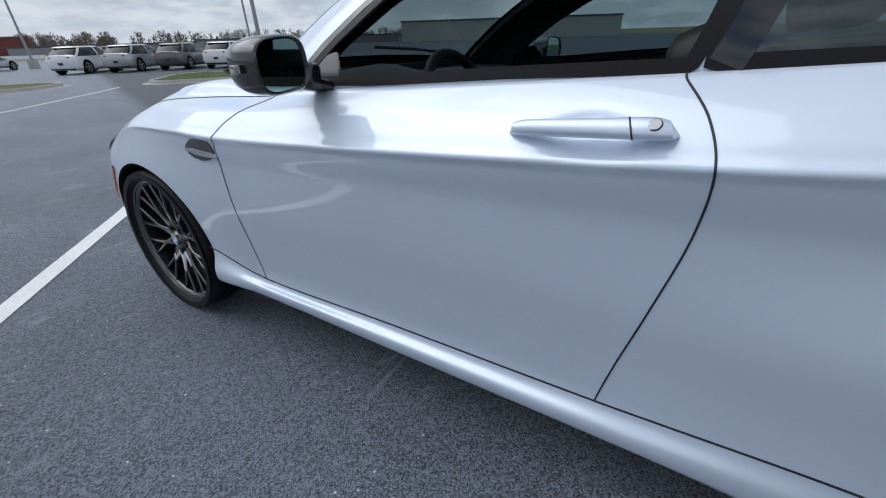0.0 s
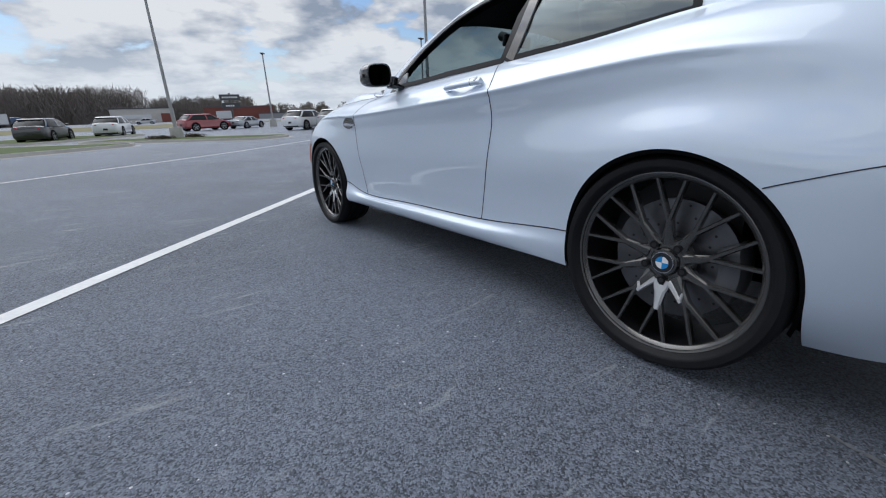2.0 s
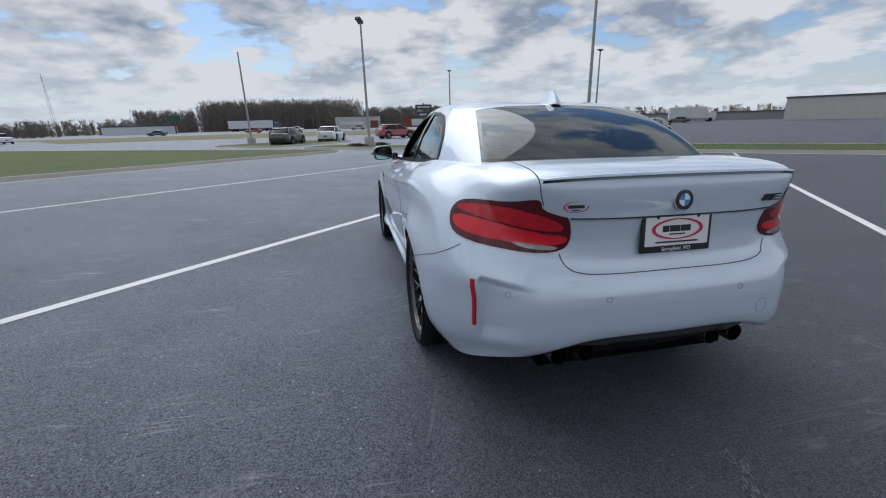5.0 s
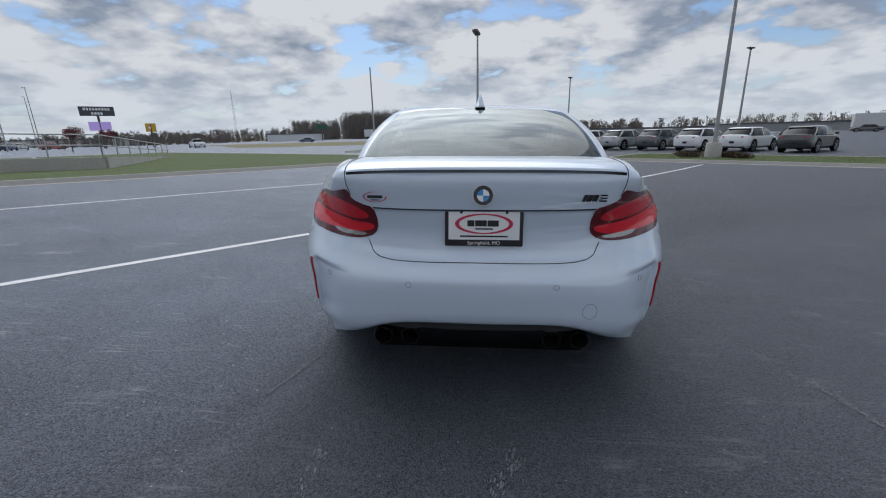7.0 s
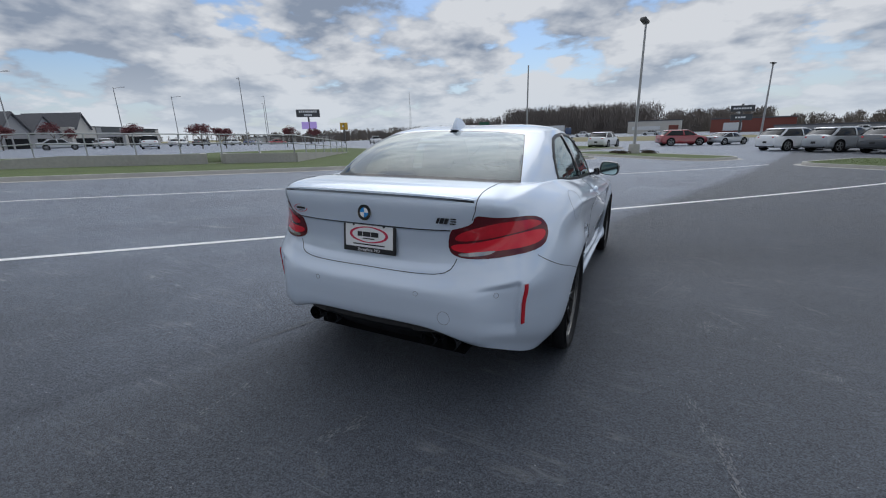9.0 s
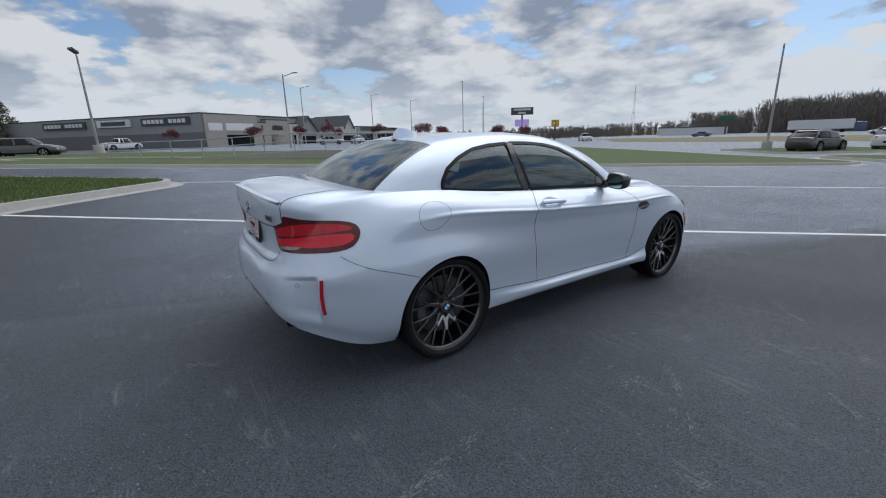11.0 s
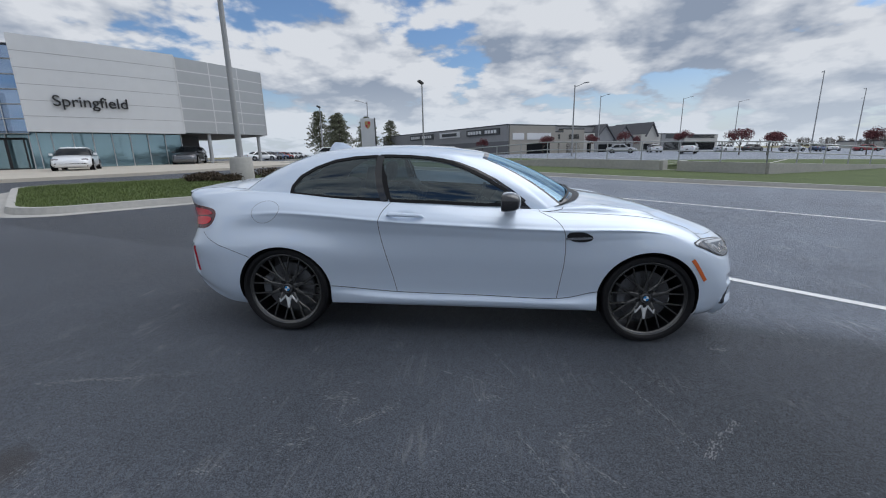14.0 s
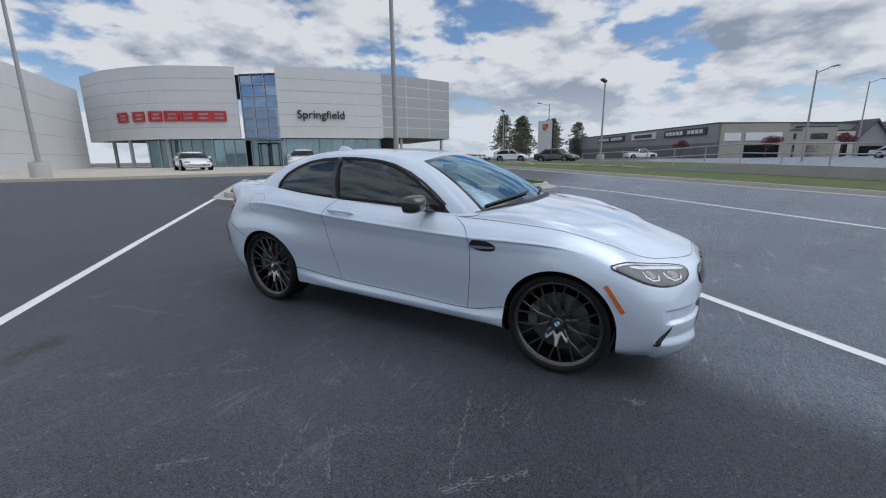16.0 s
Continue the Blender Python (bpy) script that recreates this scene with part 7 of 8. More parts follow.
facade("upper_wall", GRID, LOW_Z + .1, TOP_Z - .15, PANEL_GREY, showroom, 6, 3, JOINT_LIGHT, "silver gridded panel wall", joint_w=.09)
facade("upper_wall", END, LOW_Z + .1, TOP_Z - .15, PANEL_GREY, showroom, 6, 8, JOINT_LIGHT, "silver gridded panel wall", joint_w=.09)
slot = facade("tall_window", inward(MID, .35), LOW_Z - .15, TOP_Z - .55, BLUE_GLASS, showroom, 0, 0, None, "tall blue reflecting window")
jm = inward(MID, .28)
for r in range(7):
    z = LOW_Z - .1 + (TOP_Z - .5 - LOW_Z) * r / 6
    bm = bmesh.new()
    tube(bm, (*jm[0], z), (*jm[1], z), .04, .04, 4)
    part("mullion", bm, MULLION, slot)
for c in range(4):
    p = Vector(jm[0]).lerp(Vector(jm[1]), c / 3)
    bm = bmesh.new()
    tube(bm, (p.x, p.y, LOW_Z - .15), (p.x, p.y, TOP_Z - .5), .04, .04, 4)
    part("mullion", bm, MULLION, slot)
for plan, n in ((LEFT[9:], 9), (MID, 2), (RIGHT, 8)):
    g = facade("shop_window", inward(plan, 1.3), BASE_Z - .1, LOW_Z, SHOP_GLASS, showroom, 0, 0, None, "teal reflecting ground-floor glazing")
    q = inward(plan, 1.22)
    for c in range(n + 1):
        f = c / n * (len(q) - 1)
        i = min(int(f), len(q) - 2)
        p = Vector(q[i]).lerp(Vector(q[i + 1]), f - i)
        bm = bmesh.new()
        tube(bm, (p.x, p.y, BASE_Z - .1), (p.x, p.y, LOW_Z), .045, .045, 4)
        part("mullion", bm, MULLION, g)
# the entrance doors
dm = inward(MID, 1.05)
for a, b in ((.22, .50), (.52, .80)):
    p, q = Vector(dm[0]).lerp(Vector(dm[1]), a), Vector(dm[0]).lerp(Vector(dm[1]), b)
    bm = bmesh.new()
    for c0, c1 in (((p.x, p.y, BASE_Z), (p.x, p.y, BASE_Z + 2.3)), ((q.x, q.y, BASE_Z), (q.x, q.y, BASE_Z + 2.3)), ((p.x, p.y, BASE_Z + 2.3), (q.x, q.y, BASE_Z + 2.3)), ((p.x, p.y, BASE_Z + .12), (q.x, q.y, BASE_Z + .12))):
        tube(bm, c0, c1, .07, .07, 4)
    part("entrance_door", bm, BLACK_TRIM, showroom, "black framed entrance door")
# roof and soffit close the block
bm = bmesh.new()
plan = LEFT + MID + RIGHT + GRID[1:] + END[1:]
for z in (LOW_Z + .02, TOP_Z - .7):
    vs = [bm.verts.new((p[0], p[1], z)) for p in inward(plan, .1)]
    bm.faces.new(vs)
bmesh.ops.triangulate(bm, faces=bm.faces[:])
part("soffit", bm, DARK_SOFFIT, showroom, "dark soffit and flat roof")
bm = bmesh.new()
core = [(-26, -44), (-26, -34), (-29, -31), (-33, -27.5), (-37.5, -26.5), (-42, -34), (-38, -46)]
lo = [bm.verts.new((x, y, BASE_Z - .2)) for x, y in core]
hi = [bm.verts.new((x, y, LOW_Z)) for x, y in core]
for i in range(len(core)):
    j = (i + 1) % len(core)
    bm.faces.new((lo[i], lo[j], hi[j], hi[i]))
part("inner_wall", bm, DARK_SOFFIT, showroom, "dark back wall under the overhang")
for x, y in ((-34.2, -23.2), (-39.4, -21.2), (-17.6, -47.0), (-17.5, -43.5), (-18.9, -39.6)):
    bm = bmesh.new()
    tube(bm, (x, y, BASE_Z - .2), (x, y, LOW_Z + .1), .16, .16, 16)
    part("column", bm, PANEL_GREY, showroom, "round grey column", smooth=True)


def on_wall(plan, f, z, out=.05):
    """A frame on a facade: x along it (seen from the lot, to the right), y up, z outward."""
    i = min(int(f * (len(plan) - 1)), len(plan) - 2)
    a, b = Vector(plan[i]), Vector(plan[i + 1])
    p = a.lerp(b, f * (len(plan) - 1) - i)
    t = (b - a).normalized()
    n = Vector((-t.y, t.x))
    if n.dot(p) > 0:
        n = -n
    x = Vector((-n.y, n.x))
    p = p + n * out
    return Matrix(((x.x, 0, n.x, p.x), (x.y, 0, n.y, p.y), (0, 1, 0, z), (0, 0, 0, 1)))


letters("sign_letters", "Springfield", 1.08, BLACK_PRINT, showroom, on_wall(RIGHT, .40, 5.55, .06), .06, "black raised letters")
# the maker's red sign, as seven plain open blocks
for k in range(7):
    m = on_wall(LEFT, .33 + .55 * k / 6, 5.45, .10)
    bm = bmesh.new()
    for cx, cy, w, h in ((0, .36, 1.34, .20), (0, -.36, 1.34, .20), (-.56, 0, .22, .52), (.56, 0, .22, .52), (0, 0, .90, .16)):
        box(bm, (w, h, .10), m @ Matrix.Translation((cx, cy, 0)))
    part("sign_block", bm, RED_SIGN, showroom, "red raised sign block")

annexe = empty("service_building", "plain white panelled service building beside the showroom", "building")
facade("wall", [(-3.0, -31.5), (-8.3, -38.5), (-15.9, -48.6)], BASE_Z - .2, 8.3, PANEL, annexe, 5, 0, JOINT, joint_w=.025)
facade("wall", [(-3.0, -31.5), (14, -46)], BASE_Z - .2, 8.3, PANEL, annexe, 5, 0, JOINT, joint_w=.025)
bm = bmesh.new()
vs = [bm.verts.new((x, y, 8.2)) for x, y in ((-3.1, -31.7), (-16, -48.8), (0, -60), (14, -46))]
bm.faces.new(vs)
part("roof", bm, DARK_SOFFIT, annexe)

# paved forecourt with its kerb
def slab(name, pts, h, mat, label, category="pavement"):
    verts, faces = [], []
    pts = dense(pts, 3.0)
    k = len(pts)
    for hh in (-.05, h):
        verts += [at(s, n, hh) for s, n in pts]
    for i in range(k):
        j = (i + 1) % k
        faces.append((i, j, k + j, k + i))
    bm = bmesh.new()
    vs = [bm.verts.new(v) for v in verts]
    for f in faces:
        bm.faces.new([vs[i] for i in f])
    top = bm.faces.new(vs[k:])
    bmesh.ops.triangulate(bm, faces=[top])
    bmesh.ops.recalc_face_normals(bm, faces=bm.faces[:])
    me = bpy.data.meshes.new(name)
    bm.to_mesh(me)
    bm.free()
    me.materials.append(mat)
    return tagged(new(name, me), label, category, kind="structure")


slab("pavement_1", [(-18.0, -34), (-18.0, -9), (-19.0, -4), (-20.2, 2), (-23, 8), (-25, 12), (-31, 15), (-60, 18), (-60, -30)], .14, PAVING, "pale concrete forecourt with a kerb before the showroom")
lawn("lawn_6", [(-26, 14.0), (-24, 17.5), (-36, 24), (-60, 30), (-60, 26), (-38, 19)], label="grass verge along the drive")
lawn("lawn_7", [(-34, 18.2), (-5, 22.6), (-6, 33), (-40, 28)], label="grass verge behind the retaining wall", apron=.2)

# roadside pylon with a crest, as plain shapes
pyl = empty("pylon_sign", "tall white brand pylon with a small gold crest", "sign", pose(*ground_at(-50.5, -12.2), 0, 0, -76))
bm = bmesh.new()
box(bm, (1.75, .34, 4.7), Matrix.Translation((0, 0, 2.75)), .03)
part("panel", bm, PANEL, pyl, "white sign panel")
bm = bmesh.new()
box(bm, (.14, .38, 4.8), Matrix.Translation((-.94, 0, 2.75)))
box(bm, (1.2, .3, .45), Matrix.Translation((0, 0, .2)))
part("edge_strip", bm, BLACK_TRIM, pyl, "black edge strip")
GOLD = material("gold_crest", (.42, .27, .10), .4, metal=.3)
bm = bmesh.new()
shape = [(-.34, .42), (.34, .42), (.36, .1), (.26, -.28), (0, -.5), (-.26, -.28), (-.36, .1)]
for sy in (.18, -.18):
    bm.faces.new([bm.verts.new((x, sy, 4.3 + z)) for x, z in shape])
part("crest", bm, GOLD, pyl, "gold shield crest")
for sy in (.185, -.185):
    for field in (((-.34, .4), (-.02, .4), (-.02, .05), (-.35, .05)), ((.02, -.02), (.35, -.02), (.25, -.26), (.02, -.4))):
        bm = bmesh.new()
        bm.faces.new([bm.verts.new((x, sy, 4.3 + z)) for x, z in field])
        part("crest_field", bm, RED_SIGN, pyl)

# ---------------------------------------------------------------- shopping centre across the road
MALL_GREY = material("grey_block_wall", (.31, .31, .315), .85, noise_scale=1.0, noise_amount=.08, blotch=.08)
MALL_DARK = material("dark_grey_base_wall", (.17, .17, .178), .85, noise_scale=1.0, noise_amount=.08)
MALL_BEIGE = material("beige_render", (.38, .355, .31), .85, noise_scale=1.0, noise_amount=.08, blotch=.1)
MALL_LIGHT = material("light_render", (.52, .50, .46), .85, noise_scale=1.0, noise_amount=.08)
SLATE = material("grey_shingle_roof", (.11, .11, .12), .85, noise_scale=3, noise_amount=.2)
SIGN_DARK = material("dark_sign_board", (.06, .065, .07), .5)
SIGN_WHITE = material("white_sign_letters", (.75, .75, .75), .5)
BRICK = material("red_brick_wall", (.20, .065, .05), .85, noise_scale=2, noise_amount=.15)


def block(name, parent, x0, y0, along_v, length, depth, z0, z1, mat, label=""):
    """A box whose front runs from (x0, y0) along a direction; it stands behind that front."""
    d = Vector(along_v).normalized()
    n = Vector((-d.y, d.x))
    if n.dot(Vector((x0, y0))) < 0:
        n = -n
    c = Vector((x0, y0)) + d * length / 2 + n * depth / 2
    a = math.degrees(math.atan2(d.y, d.x))
    bm = bmesh.new()
    box(bm, (length, depth, z1 - z0), pose(c.x, c.y, (z0 + z1) / 2, 0, 0, a))
    return part(name, bm, mat, parent, label)


mall = empty("furniture_store", "long grey block-walled store with dark sign boards", "store")
SIDE_V, FRONT_V = Vector((-47.5, -35)).normalized(), Vector((-16, 27)).normalized()
C0 = Vector((-82.0, 8.1))
block("wall", mall, *C0, SIDE_V, 60, 30, -.5, 3.3, MALL_DARK, "dark grey base wall")
block("wall", mall, *(C0), SIDE_V, 60, 29.9, 3.3, 6.35, MALL_GREY, "grey upper wall")
block("parapet", mall, *(C0 - SIDE_V * .1), SIDE_V, 60.2, 30, 6.35, 6.6, SIGN_DARK)
block("wall", mall, *(C0 - SIDE_V * .35 + FRONT_V * .4), FRONT_V, 11.6, 20, -.5, 6.3, MALL_BEIGE, "light rendered shop front")
for f, w, h, z in ((1.0, 2.8, 1.3, 4.2), (4.6, 6.2, 1.3, 4.2)):
    block("sign_board", mall, *(C0 - SIDE_V * .45 + FRONT_V * f), FRONT_V, w, .2, z - h / 2, z + h / 2, SIGN_WHITE if f < 5 else SIGN_DARK, "shop sign board")
block("shop_window", mall, *(C0 - SIDE_V * .40 + FRONT_V * 4.6), FRONT_V, 6, .2, -.2, 2.8, GLASS_FAR, "dark shop window")
for f, w in ((2.2, 11.5), (16.5, 8.8), (28.5, 12.5)):
    p = C0 + SIDE_V * (f + w) + Vector((SIDE_V.y, -SIDE_V.x)) * .25
    if p.length > (C0 + SIDE_V * (f + w)).length:
        p = C0 + SIDE_V * (f + w) - Vector((SIDE_V.y, -SIDE_V.x)) * .25
    board = block("sign_board", mall, *p, -SIDE_V, w, .2, 4.7, 6.0, SIGN_DARK if w != 8.8 else SIGN_WHITE, "dark sign board with pale lettering bars")
    q = p - Vector((-SIDE_V.y, SIDE_V.x)) * .0
    nn = Vector((SIDE_V.y, -SIDE_V.x))
    if nn.dot(p) > 0:
        nn = -nn
    q = p + nn * .08
    if w != 8.8:
        for j in range(int(w / 1.05)):
            if j in (int(w / 2.3),):
                continue
            block("lettering_bar", mall, *(q - SIDE_V * (.6 + j * 1.03)), -SIDE_V, .75, .1, 5.02, 5.68, SIGN_WHITE)
    else:
        block("lettering_bar", mall, *(q - SIDE_V * 1.2), -SIDE_V, 6.4, .1, 5.0, 5.7, SIGN_DARK)

shops = empty("shop_row", "low beige row of shops with stepped parapets", "store")
P1 = C0 + FRONT_V * 12.2
for f, w, z, mat in ((0, 2.4, 5.0, MALL_BEIGE), (2.4, 6.0, 5.6, MALL_BEIGE), (8.4, 3.2, 4.9, MALL_LIGHT), (34.2, 9, 4.6, MALL_GREY), (43.2, 14, 4.3, MALL_LIGHT)):
    block("wall", shops, *(P1 + FRONT_V * f), FRONT_V, w, 16, -.5, z, mat, "rendered shop front")
    block("parapet", shops, *(P1 + FRONT_V * f), FRONT_V, w, 16.2, z, z + .25, SIGN_DARK)
    block("shop_window", shops, *(P1 + FRONT_V * (f + 1) - Vector((FRONT_V.y, -FRONT_V.x)) * 0), FRONT_V, w - 2, .3, -.2, 2.7, GLASS_FAR, "dark shop window")
    block("sign_board", shops, *(P1 + FRONT_V * (f + 1.5)), FRONT_V, w - 3, .25, 3.6, 4.6, SIGN_DARK, "dark shop sign")
for f, w, apex, wall_mat, roof_mat in ((27.0, 6.2, 6.9, MALL_GREY, SLATE), (33.2, 6.2, 6.7, MALL_GREY, SLATE), (42.6, 7.0, 7.5, MALL_LIGHT, SLATE)):
    house = empty("gabled_shop", "shop with a steep dark grey gable", "store", group="gabled shops")
    c = C0 + FRONT_V * f
    m = pose(c.x, c.y, 0, 0, 0, math.degrees(math.atan2(FRONT_V.y, FRONT_V.x)))
    narrow = w == 7.0
    eave = 4.6 if narrow else 3.6
    bm = bmesh.new()
    fr = [bm.verts.new(m @ Vector(q)) for q in ((-w / 2, 0, -.5), (w / 2, 0, -.5), (w / 2, 0, eave), (0 if not narrow else 1.9, 0, apex - .4 if not narrow else eave), (0, 0, apex - .4), (-1.9 if narrow else 0, 0, eave if narrow else apex - .4), (-w / 2, 0, eave))] if narrow else [bm.verts.new(m @ Vector(q)) for q in ((-w / 2, 0, -.5), (w / 2, 0, -.5), (w / 2, 0, eave), (0, 0, apex - .4), (-w / 2, 0, eave))]
    g = bm.faces.new(fr)
    r = bmesh.ops.extrude_face_region(bm, geom=[g])
    bmesh.ops.translate(bm, verts=[q for q in r["geom"] if isinstance(q, bmesh.types.BMVert)], vec=m.to_3x3() @ Vector((0, 11, 0)))
    part("wall", bm, wall_mat, house, "rendered gable wall")
    half = 1.9 if narrow else w / 2
    for sx in (-1, 1):
        bm = bmesh.new()
        vs = [bm.verts.new(m @ Vector(q)) for q in ((sx * (half + .3), -.4, eave - .25), (0, -.4, apex), (0, 11, apex), (sx * (half + .3), 11, eave - .25), (sx * (half + .3), -.4, eave - .55), (0, -.4, apex - .35), (0, 11, apex - .35), (sx * (half + .3), 11, eave - .55))]
        for q in ((0, 1, 2, 3), (4, 5, 6, 7), (0, 1, 5, 4), (1, 2, 6, 5), (2, 3, 7, 6), (3, 0, 4, 7)):
            bm.faces.new([vs[i] for i in q])
        part("roof_slope", bm, roof_mat, house, "dark shingle roof slope")
    bm = bmesh.new()
    box(bm, (w - 2, .2, 2.6), m @ Matrix.Translation((0, -.1, 1.1)))
    part("shop_window", bm, GLASS_FAR, house, "dark shop window")

# tall roadside signs
def tall_sign(x, y, h, w, boards, label, turn):
    sg = empty("roadside_sign", label, "sign", pose(*ground_at(x, y), 0, 0, turn), group="tall roadside signs")
    bm = bmesh.new()
    tube(bm, (0, 0, 0), (0, 0, h - .2), .28, .28, 12)
    part("mast", bm, LAMP_HEAD, sg)
    for z, bw, bh, mat, bars in boards:
        bm = bmesh.new()
        box(bm, (bw, .5, bh), Matrix.Translation((0, 0, z)), .04)
        b = part("board", bm, mat, sg)
        for by, width in bars:
            for sy in (-.27, .27):
                bm = bmesh.new()
                k = int(width / .62)
                for j in range(k):
                    box(bm, (.46, .02, bh * .26), Matrix.Translation((-width / 2 + .62 * j + .3, sy, z + by)))
                part("lettering", bm, SIGN_WHITE, b)
    return sg


LILAC = material("lilac_message_board", (.34, .25, .52), .4, emit=(.45, .33, .72), emit_strength=.35)
YELLOW = material("yellow_sign_face", (.60, .36, .04), .5)
GREEN_SIGN = material("green_road_sign", (.02, .11, .06), .5)
tall_sign(-97, 103, 10.6, 7, [(9.3, 7.2, 2.3, SIGN_DARK, ((.5, 5.6), (-.55, 2.6))), (5.6, 4.6, 2.2, LILAC, ())], "dark two-line store sign over a lilac message board", 45)
tall_sign(-84, 104, 6.0, 2.5, [(5.0, 2.3, 2.1, YELLOW, ((.0, 1.2),))], "small yellow square sign on a mast", 45)
tall_sign(24.5, 143, 8.0, 6, [(6.6, 5.6, 1.6, SIGN_DARK, ((0, 4.4),)), (4.2, 5.0, 1.6, SIGN_DARK, ((0, 3.0),))], "stacked dark roadside sign", 0)
tall_sign(-62, 170, 6.4, 7, [(5.4, 4.2, 1.8, GREEN_SIGN, ())], "green highway sign seen from far off", 10)

# low industrial buildings beyond the rows of cars
def shed(x, y, a, w, d, h, mat, label, bands=()):
    b = empty("warehouse", label, "building", pose(x, y, terrain(x, y), 0, 0, a), group="distant low buildings")
    bm = bmesh.new()
    box(bm, (w, d, h), Matrix.Translation((0, 0, h / 2)))
    part("wall", bm, mat, b)
    bm = bmesh.new()
    box(bm, (w + .4, d + .4, .35), Matrix.Translation((0, 0, h + .1)))
    part("roof_edge", bm, SLATE, b)
    for cx, cw, z0, z1, m in bands:
        bm = bmesh.new()
        box(bm, (cw, .2, z1 - z0), Matrix.Translation((cx, -d / 2 - .1, (z0 + z1) / 2)))
        part("wall_panel", bm, m, b)
    return b


shed(3.6, 177, -4, 17, 20, 4.4, MALL_LIGHT, "long pale warehouse with a flat roof", ((-2.5, 9, 1.4, 2.6, PANEL), (6.2, 3, .2, 2.8, BRICK)))
shed(32, 172, -8, 22, 18, 4.2, BRICK, "low red brick building with a flat roof", ((-5, 5, .5, 3.0, PANEL),))
shed(66, 150, -25, 60, 20, 1.7, MALL_GREY, "long low grey building with a flat roof")
shed(110, 118, -38, 80, 20, 2.2, MALL_GREY, "long low grey building with a flat roof")
shed(125, 60, -62, 60, 20, 5.0, MALL_LIGHT, "pale industrial building in the distance")
shed(-150, 150, 40, 36, 20, 2.6, MALL_LIGHT, "pale low building in the distance")
shed(-75, 175, 20, 22, 15, 2.8, PANEL, "white low building in the distance")
trailer = empty("box_trailer", "white box trailer standing by the road", "trailer", pose(*ground_at(-38, 178), 0, 0, 6))
bm = bmesh.new()
box(bm, (16, 2.6, 2.9), Matrix.Translation((0, 0, 2.5)), .05)
part("box", bm, PANEL, trailer)
for wx in (-6.5, -5.2, 5.5):
    for wy in (-1.1, 1.1):
        bm = bmesh.new()
        tube(bm, (wx, wy - .15, .5), (wx, wy + .15, .5), .5, .5, 16)
        part("wheel", bm, RUBBER, trailer)
bm = bmesh.new()
box(bm, (2.4, 2.5, 2.6), Matrix.Translation((9.6, 0, 1.7)), .2, 2)
part("cab", bm, BLUE_CAR, trailer, "blue cab")
tr2 = empty("box_truck", "white box truck far off beyond the field", "truck", pose(*ground_at(86, 94.5), 0, 0, -30))
bm = bmesh.new()
box(bm, (8.5, 2.5, 2.8), Matrix.Translation((0, 0, 2.3)), .05)
box(bm, (2.2, 2.3, 2.0), Matrix.Translation((5.4, 0, 1.4)), .25, 2)
part("box", bm, PANEL, tr2)
for wx in (-2.8, 5.2):
    for wy in (-1.05, 1.05):
        bm = bmesh.new()
        tube(bm, (wx, wy - .15, .5), (wx, wy + .15, .5), .5, .5, 16)
        part("wheel", bm, RUBBER, tr2)
# a thin radio mast
mast = empty("radio_mast", "thin far-off lattice radio mast", "mast", pose(*ground_at(-150, 260)))
bm = bmesh.new()
for k in range(3):
    a = 2.1 * k
    tube(bm, (1.2 * math.cos(a), 1.2 * math.sin(a), 0), (.15 * math.cos(a), .15 * math.sin(a), 30), .07, .05, 4)
for k in range(14):
    tube(bm, (0, 0, 2 * k + 1), (.6 - .03 * k, 0, 2 * k + 2), .05, .05, 4)
part("lattice", bm, STEEL, mast)


# ---------------------------------------------------------------- trees
def limbs(verts, faces, p, d, length, r, depth, rng, tips):
    """A tapered branch that forks."""
    q = p + d * length
    k = len(verts)
    u = d.cross(Vector((.3, .5, .8))).normalized()
    w = d.cross(u)
    for c, rr in ((p, r), (q, r * .65)):
        for i in range(4):
            a = math.pi / 2 * i
            verts.append(c + (u * math.cos(a) + w * math.sin(a)) * rr)
    for i in range(4):
        j = (i + 1) % 4
        faces.append((k + i, k + j, k + 4 + j, k + 4 + i))
    if depth == 0:
        tips.append(q)
        return
    for _ in range(3):
        nd = (d + Vector((rng.gauss(0, .5), rng.gauss(0, .5), rng.gauss(.1, .3)))).normalized()
        limbs(verts, faces, q, nd, length * rng.uniform(.6, .8), r * .6, depth - 1, rng, tips)


def ornamental_tree(x, y, h, seed, mat, label):
    rng = random.Random(seed)
    tree = empty("tree", label, "tree", pose(*ground_at(x, y)), group="trees of the shopping centre")
    v, f, tips = [], [], []
    limbs(v, f, Vector((0, 0, -.1)), Vector((0, 0, 1)), h * .32, h * .022, 3, rng, tips)
    link_mesh("trunk", v, f, BARK, tree)
    v, f = [], []
    for t in tips:
        tuft(v, f, t, h * .17, rng, 60, h * .028, .8)
    link_mesh("crown", v, f, mat, tree)
    return tree


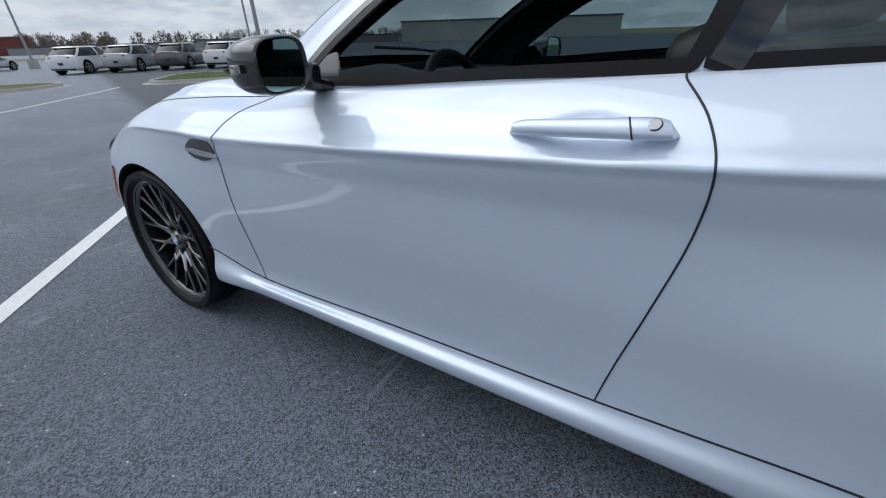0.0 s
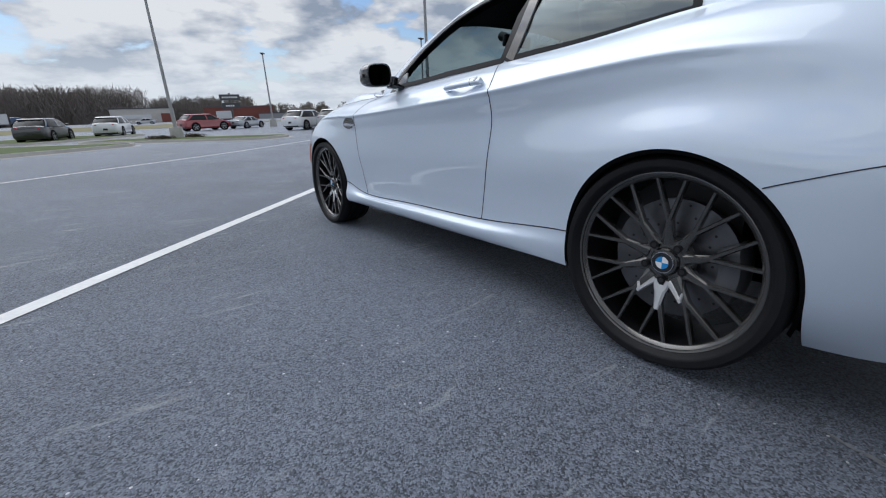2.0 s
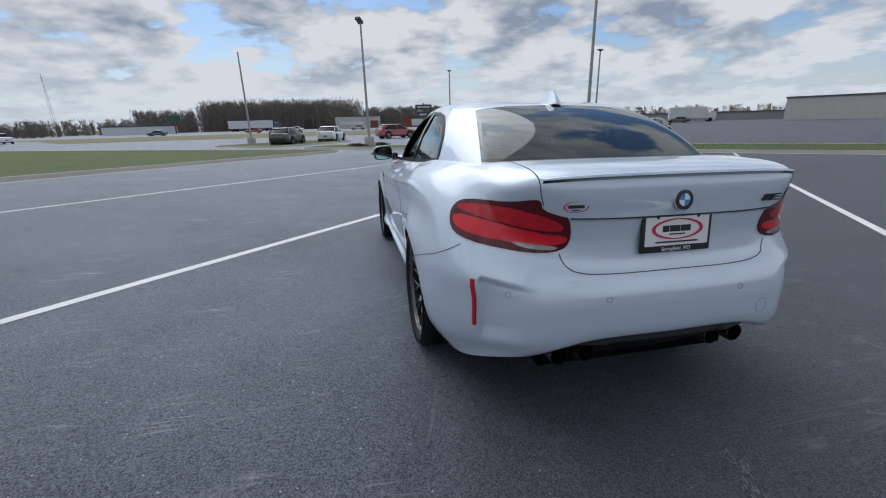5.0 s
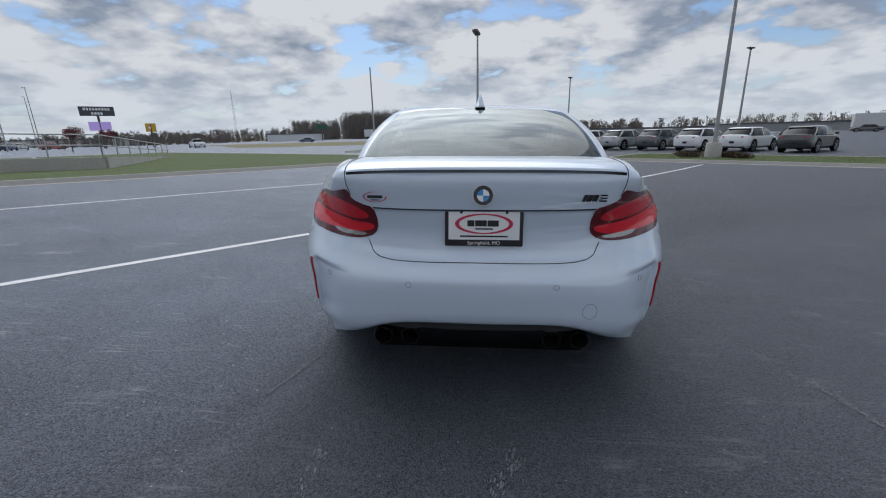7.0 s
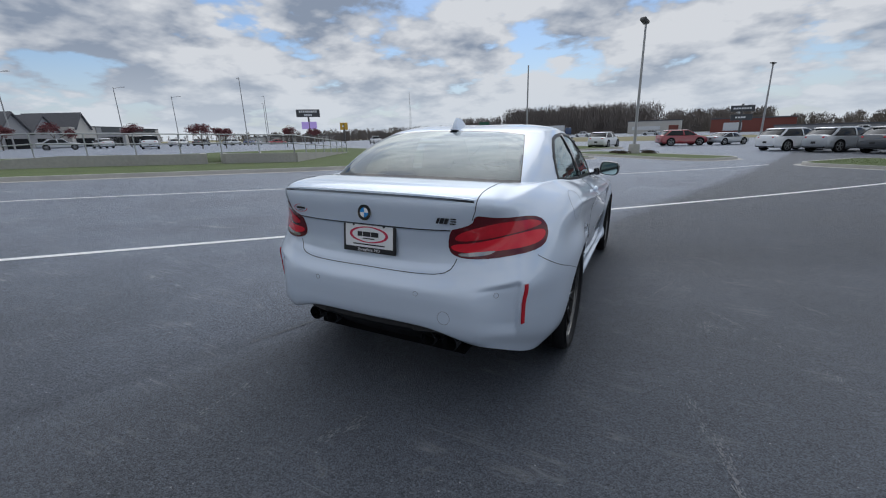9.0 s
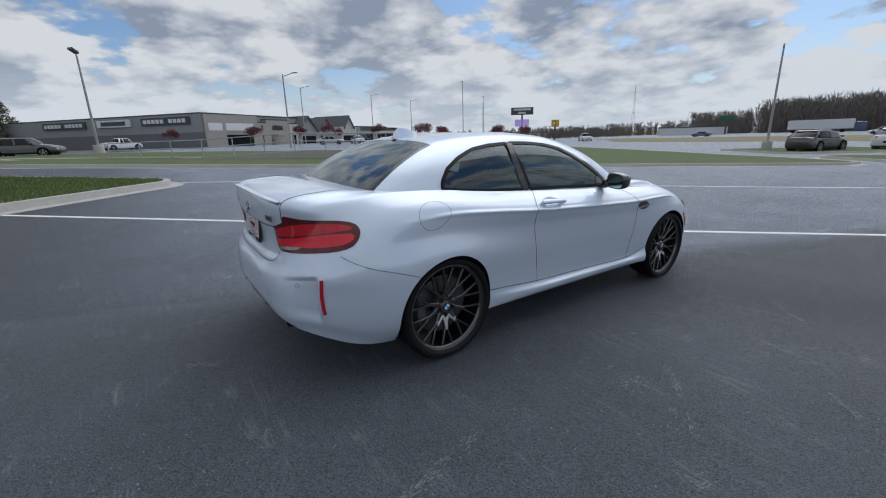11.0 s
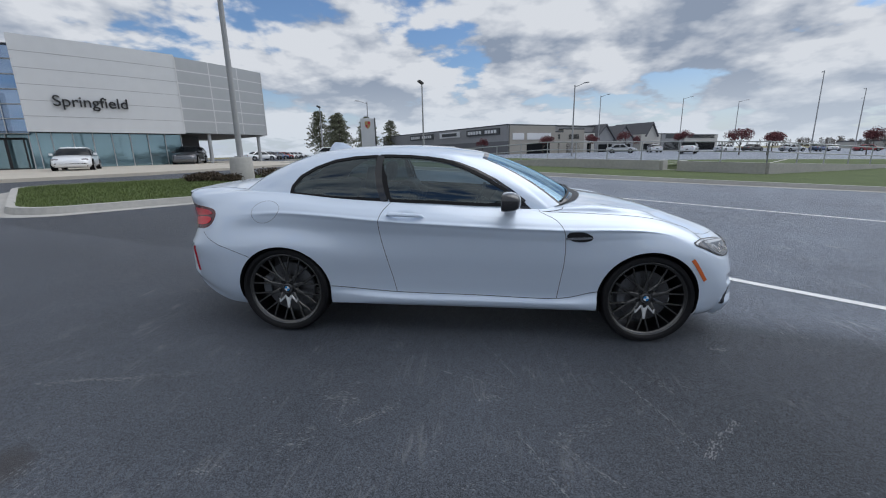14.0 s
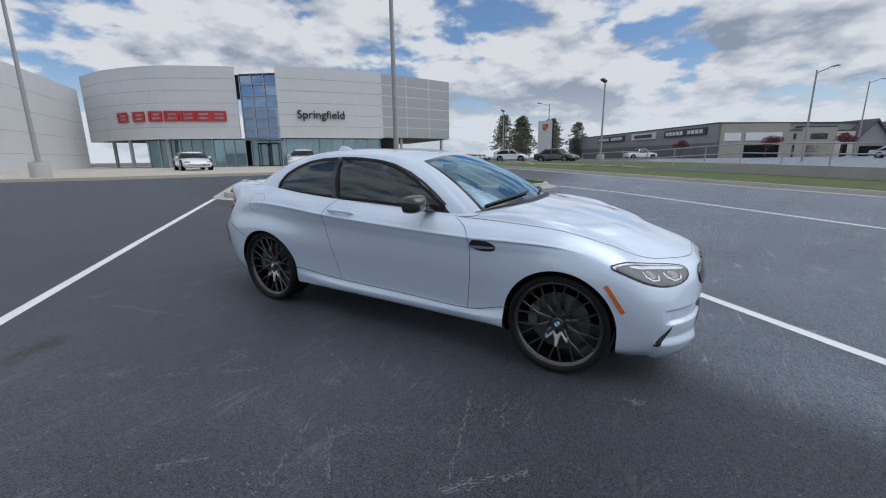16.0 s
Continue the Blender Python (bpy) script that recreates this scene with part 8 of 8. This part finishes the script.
def pine(x, y, h, seed):
    rng = random.Random(seed)
    tree = empty("pine_tree", "grey-green pine with open layered boughs", "tree", pose(*ground_at(x, y)), group="pines by the drive")
    v, f, tips = [], [], []
    limbs(v, f, Vector((0, 0, -.1)), Vector((0, 0, 1)), h * .92, h * .02, 0, rng, tips)
    link_mesh("trunk", v, f, BARK, tree)
    v, f = [], []
    for k in range(26):
        z = h * (.14 + .84 * k / 26)
        reach = h * .36 * (1.02 - k / 26) ** .55 * (.45 + .55 * min(1, k / 7)) * rng.uniform(.7, 1.15)
        for _ in range(5):
            a = rng.uniform(0, 6.28)
            for q in (.3, .6, .95):
                tuft(v, f, (reach * q * math.cos(a), reach * q * math.sin(a), z - .05 * h * q), h * .055, rng, 10, h * .02, .4)
    link_mesh("crown", v, f, LEAF_DARK, tree)
    return tree


for k, (x, y, h) in enumerate(((-92, -34, 11), (-97, -31, 10.5), (-103, -34, 11), (-99, -24, 8.5), (-88, -28, 10), (-78, -19.5, 8), (-120, -30, 12), (-125, -24, 11))):
    pine(x, y, h, 60 + k)
for k, (x, y, h) in enumerate(((-70, 13.3, 3.6), (-75, 22.5, 3.8), (-86, 32.7, 4.6), (-78, 39.6, 4.2), (-56.5, 37.5, 3.9), (-54.5, 39.8, 3.3), (-58, 55, 4.0), (-84, 60, 4.5), (-84, 92, 4.5), (-92, 98, 5.0), (-74, 3, 3.2))):
    ornamental_tree(x, y, h, 80 + k, LEAF_RED, "small ornamental tree with dark red buds")


def woods(name, spans, count, seed, label, h0=9, h1=15, deep=30):
    """A far belt of bare trees, drawn as trunks and thin rising twigs."""
    rng = random.Random(seed)
    v, f = [], []
    for _ in range(count):
        (x0, y0), (x1, y1) = rng.choice(spans)
        t = rng.random()
        dx, dy = x1 - x0, y1 - y0
        l = math.hypot(dx, dy)
        q = rng.random() * deep
        x, y = x0 + dx * t - dy / l * q, y0 + dy * t + dx / l * q
        if (x * x + y * y) < (x0 + dx * t) ** 2 + (y0 + dy * t) ** 2:
            x, y = x0 + dx * t + dy / l * q, y0 + dy * t - dx / l * q
        h = rng.uniform(h0, h1)
        z = terrain(x, y) - .3
        def blade(p, d, w):
            k = len(v)
            e = Vector((-p.y, p.x, 0)).normalized() * w
            v.extend([p - e, p + e, p + d])
            f.append((k, k + 1, k + 2))
        base = Vector((x, y, z))
        blade(base, Vector((rng.gauss(0, .4), rng.gauss(0, .4), h)), .22)
        for _ in range(90):
            hz = h * (rng.random() ** .8) * .90
            s = (1 - abs(hz / h - .42) * 1.15) * h * .24
            p = base + Vector((rng.gauss(0, s * .6), rng.gauss(0, s * .6), hz))
            blade(p, Vector((rng.gauss(0, h * .05), rng.gauss(0, h * .05), h * rng.uniform(.05, .16))), rng.uniform(.04, .13))
    ob = link_mesh(name, v, f, TWIGS)
    return tagged(ob, label, "woods", kind="stuff")


woods("woods", [((-62, 196), (5, 203)), ((-62, 196), (5, 203)), ((-62, 196), (-10, 203))], 700, 21, "belt of bare brown winter woods beyond the road", 8.5, 14.5, 40)
woods("woods", [((5, 203), (45, 199)), ((-82, 188), (-62, 196)), ((5, 203), (45, 199))], 420, 24, "lower end of the bare brown woods", 6.0, 10.5, 40)
woods("woods", [((45, 199), (74, 189)), ((-180, 190), (-82, 190)), ((74, 189), (150, 150)), ((-180, 190), (-82, 190))], 420, 22, "low far line of bare trees", 3.5, 7.0, 40)
woods("woods", [((150, 160), (260, 60)), ((-330, 210), (-180, 190)), ((-330, 60), (-330, 210))], 420, 23, "thin far line of bare trees on the horizon", 4, 7, 60)
woods("woods", [((-150, 120), (-112, 140)), ((-112, 140), (-95, 165))], 110, 25, "thin row of bare trees by the road", 2.6, 5.0, 18)

# a dry field between the lot and the highway
bm = bmesh.new()
vs = [bm.verts.new((x, y, terrain(x, y) + .03)) for x, y in ((-45, 75), (-60, 95), (-80, 114), (-20, 118), (20, 112), (28, 92), (5, 72))]
bm.faces.new(vs)
bmesh.ops.recalc_face_normals(bm, faces=bm.faces[:])
me = bpy.data.meshes.new("lawn_8")
bm.to_mesh(me)
bm.free()
me.materials.append(DRY_GRASS)
tagged(new("lawn_8", me), "rough field of dry grass beyond the lot", "field", kind="structure")
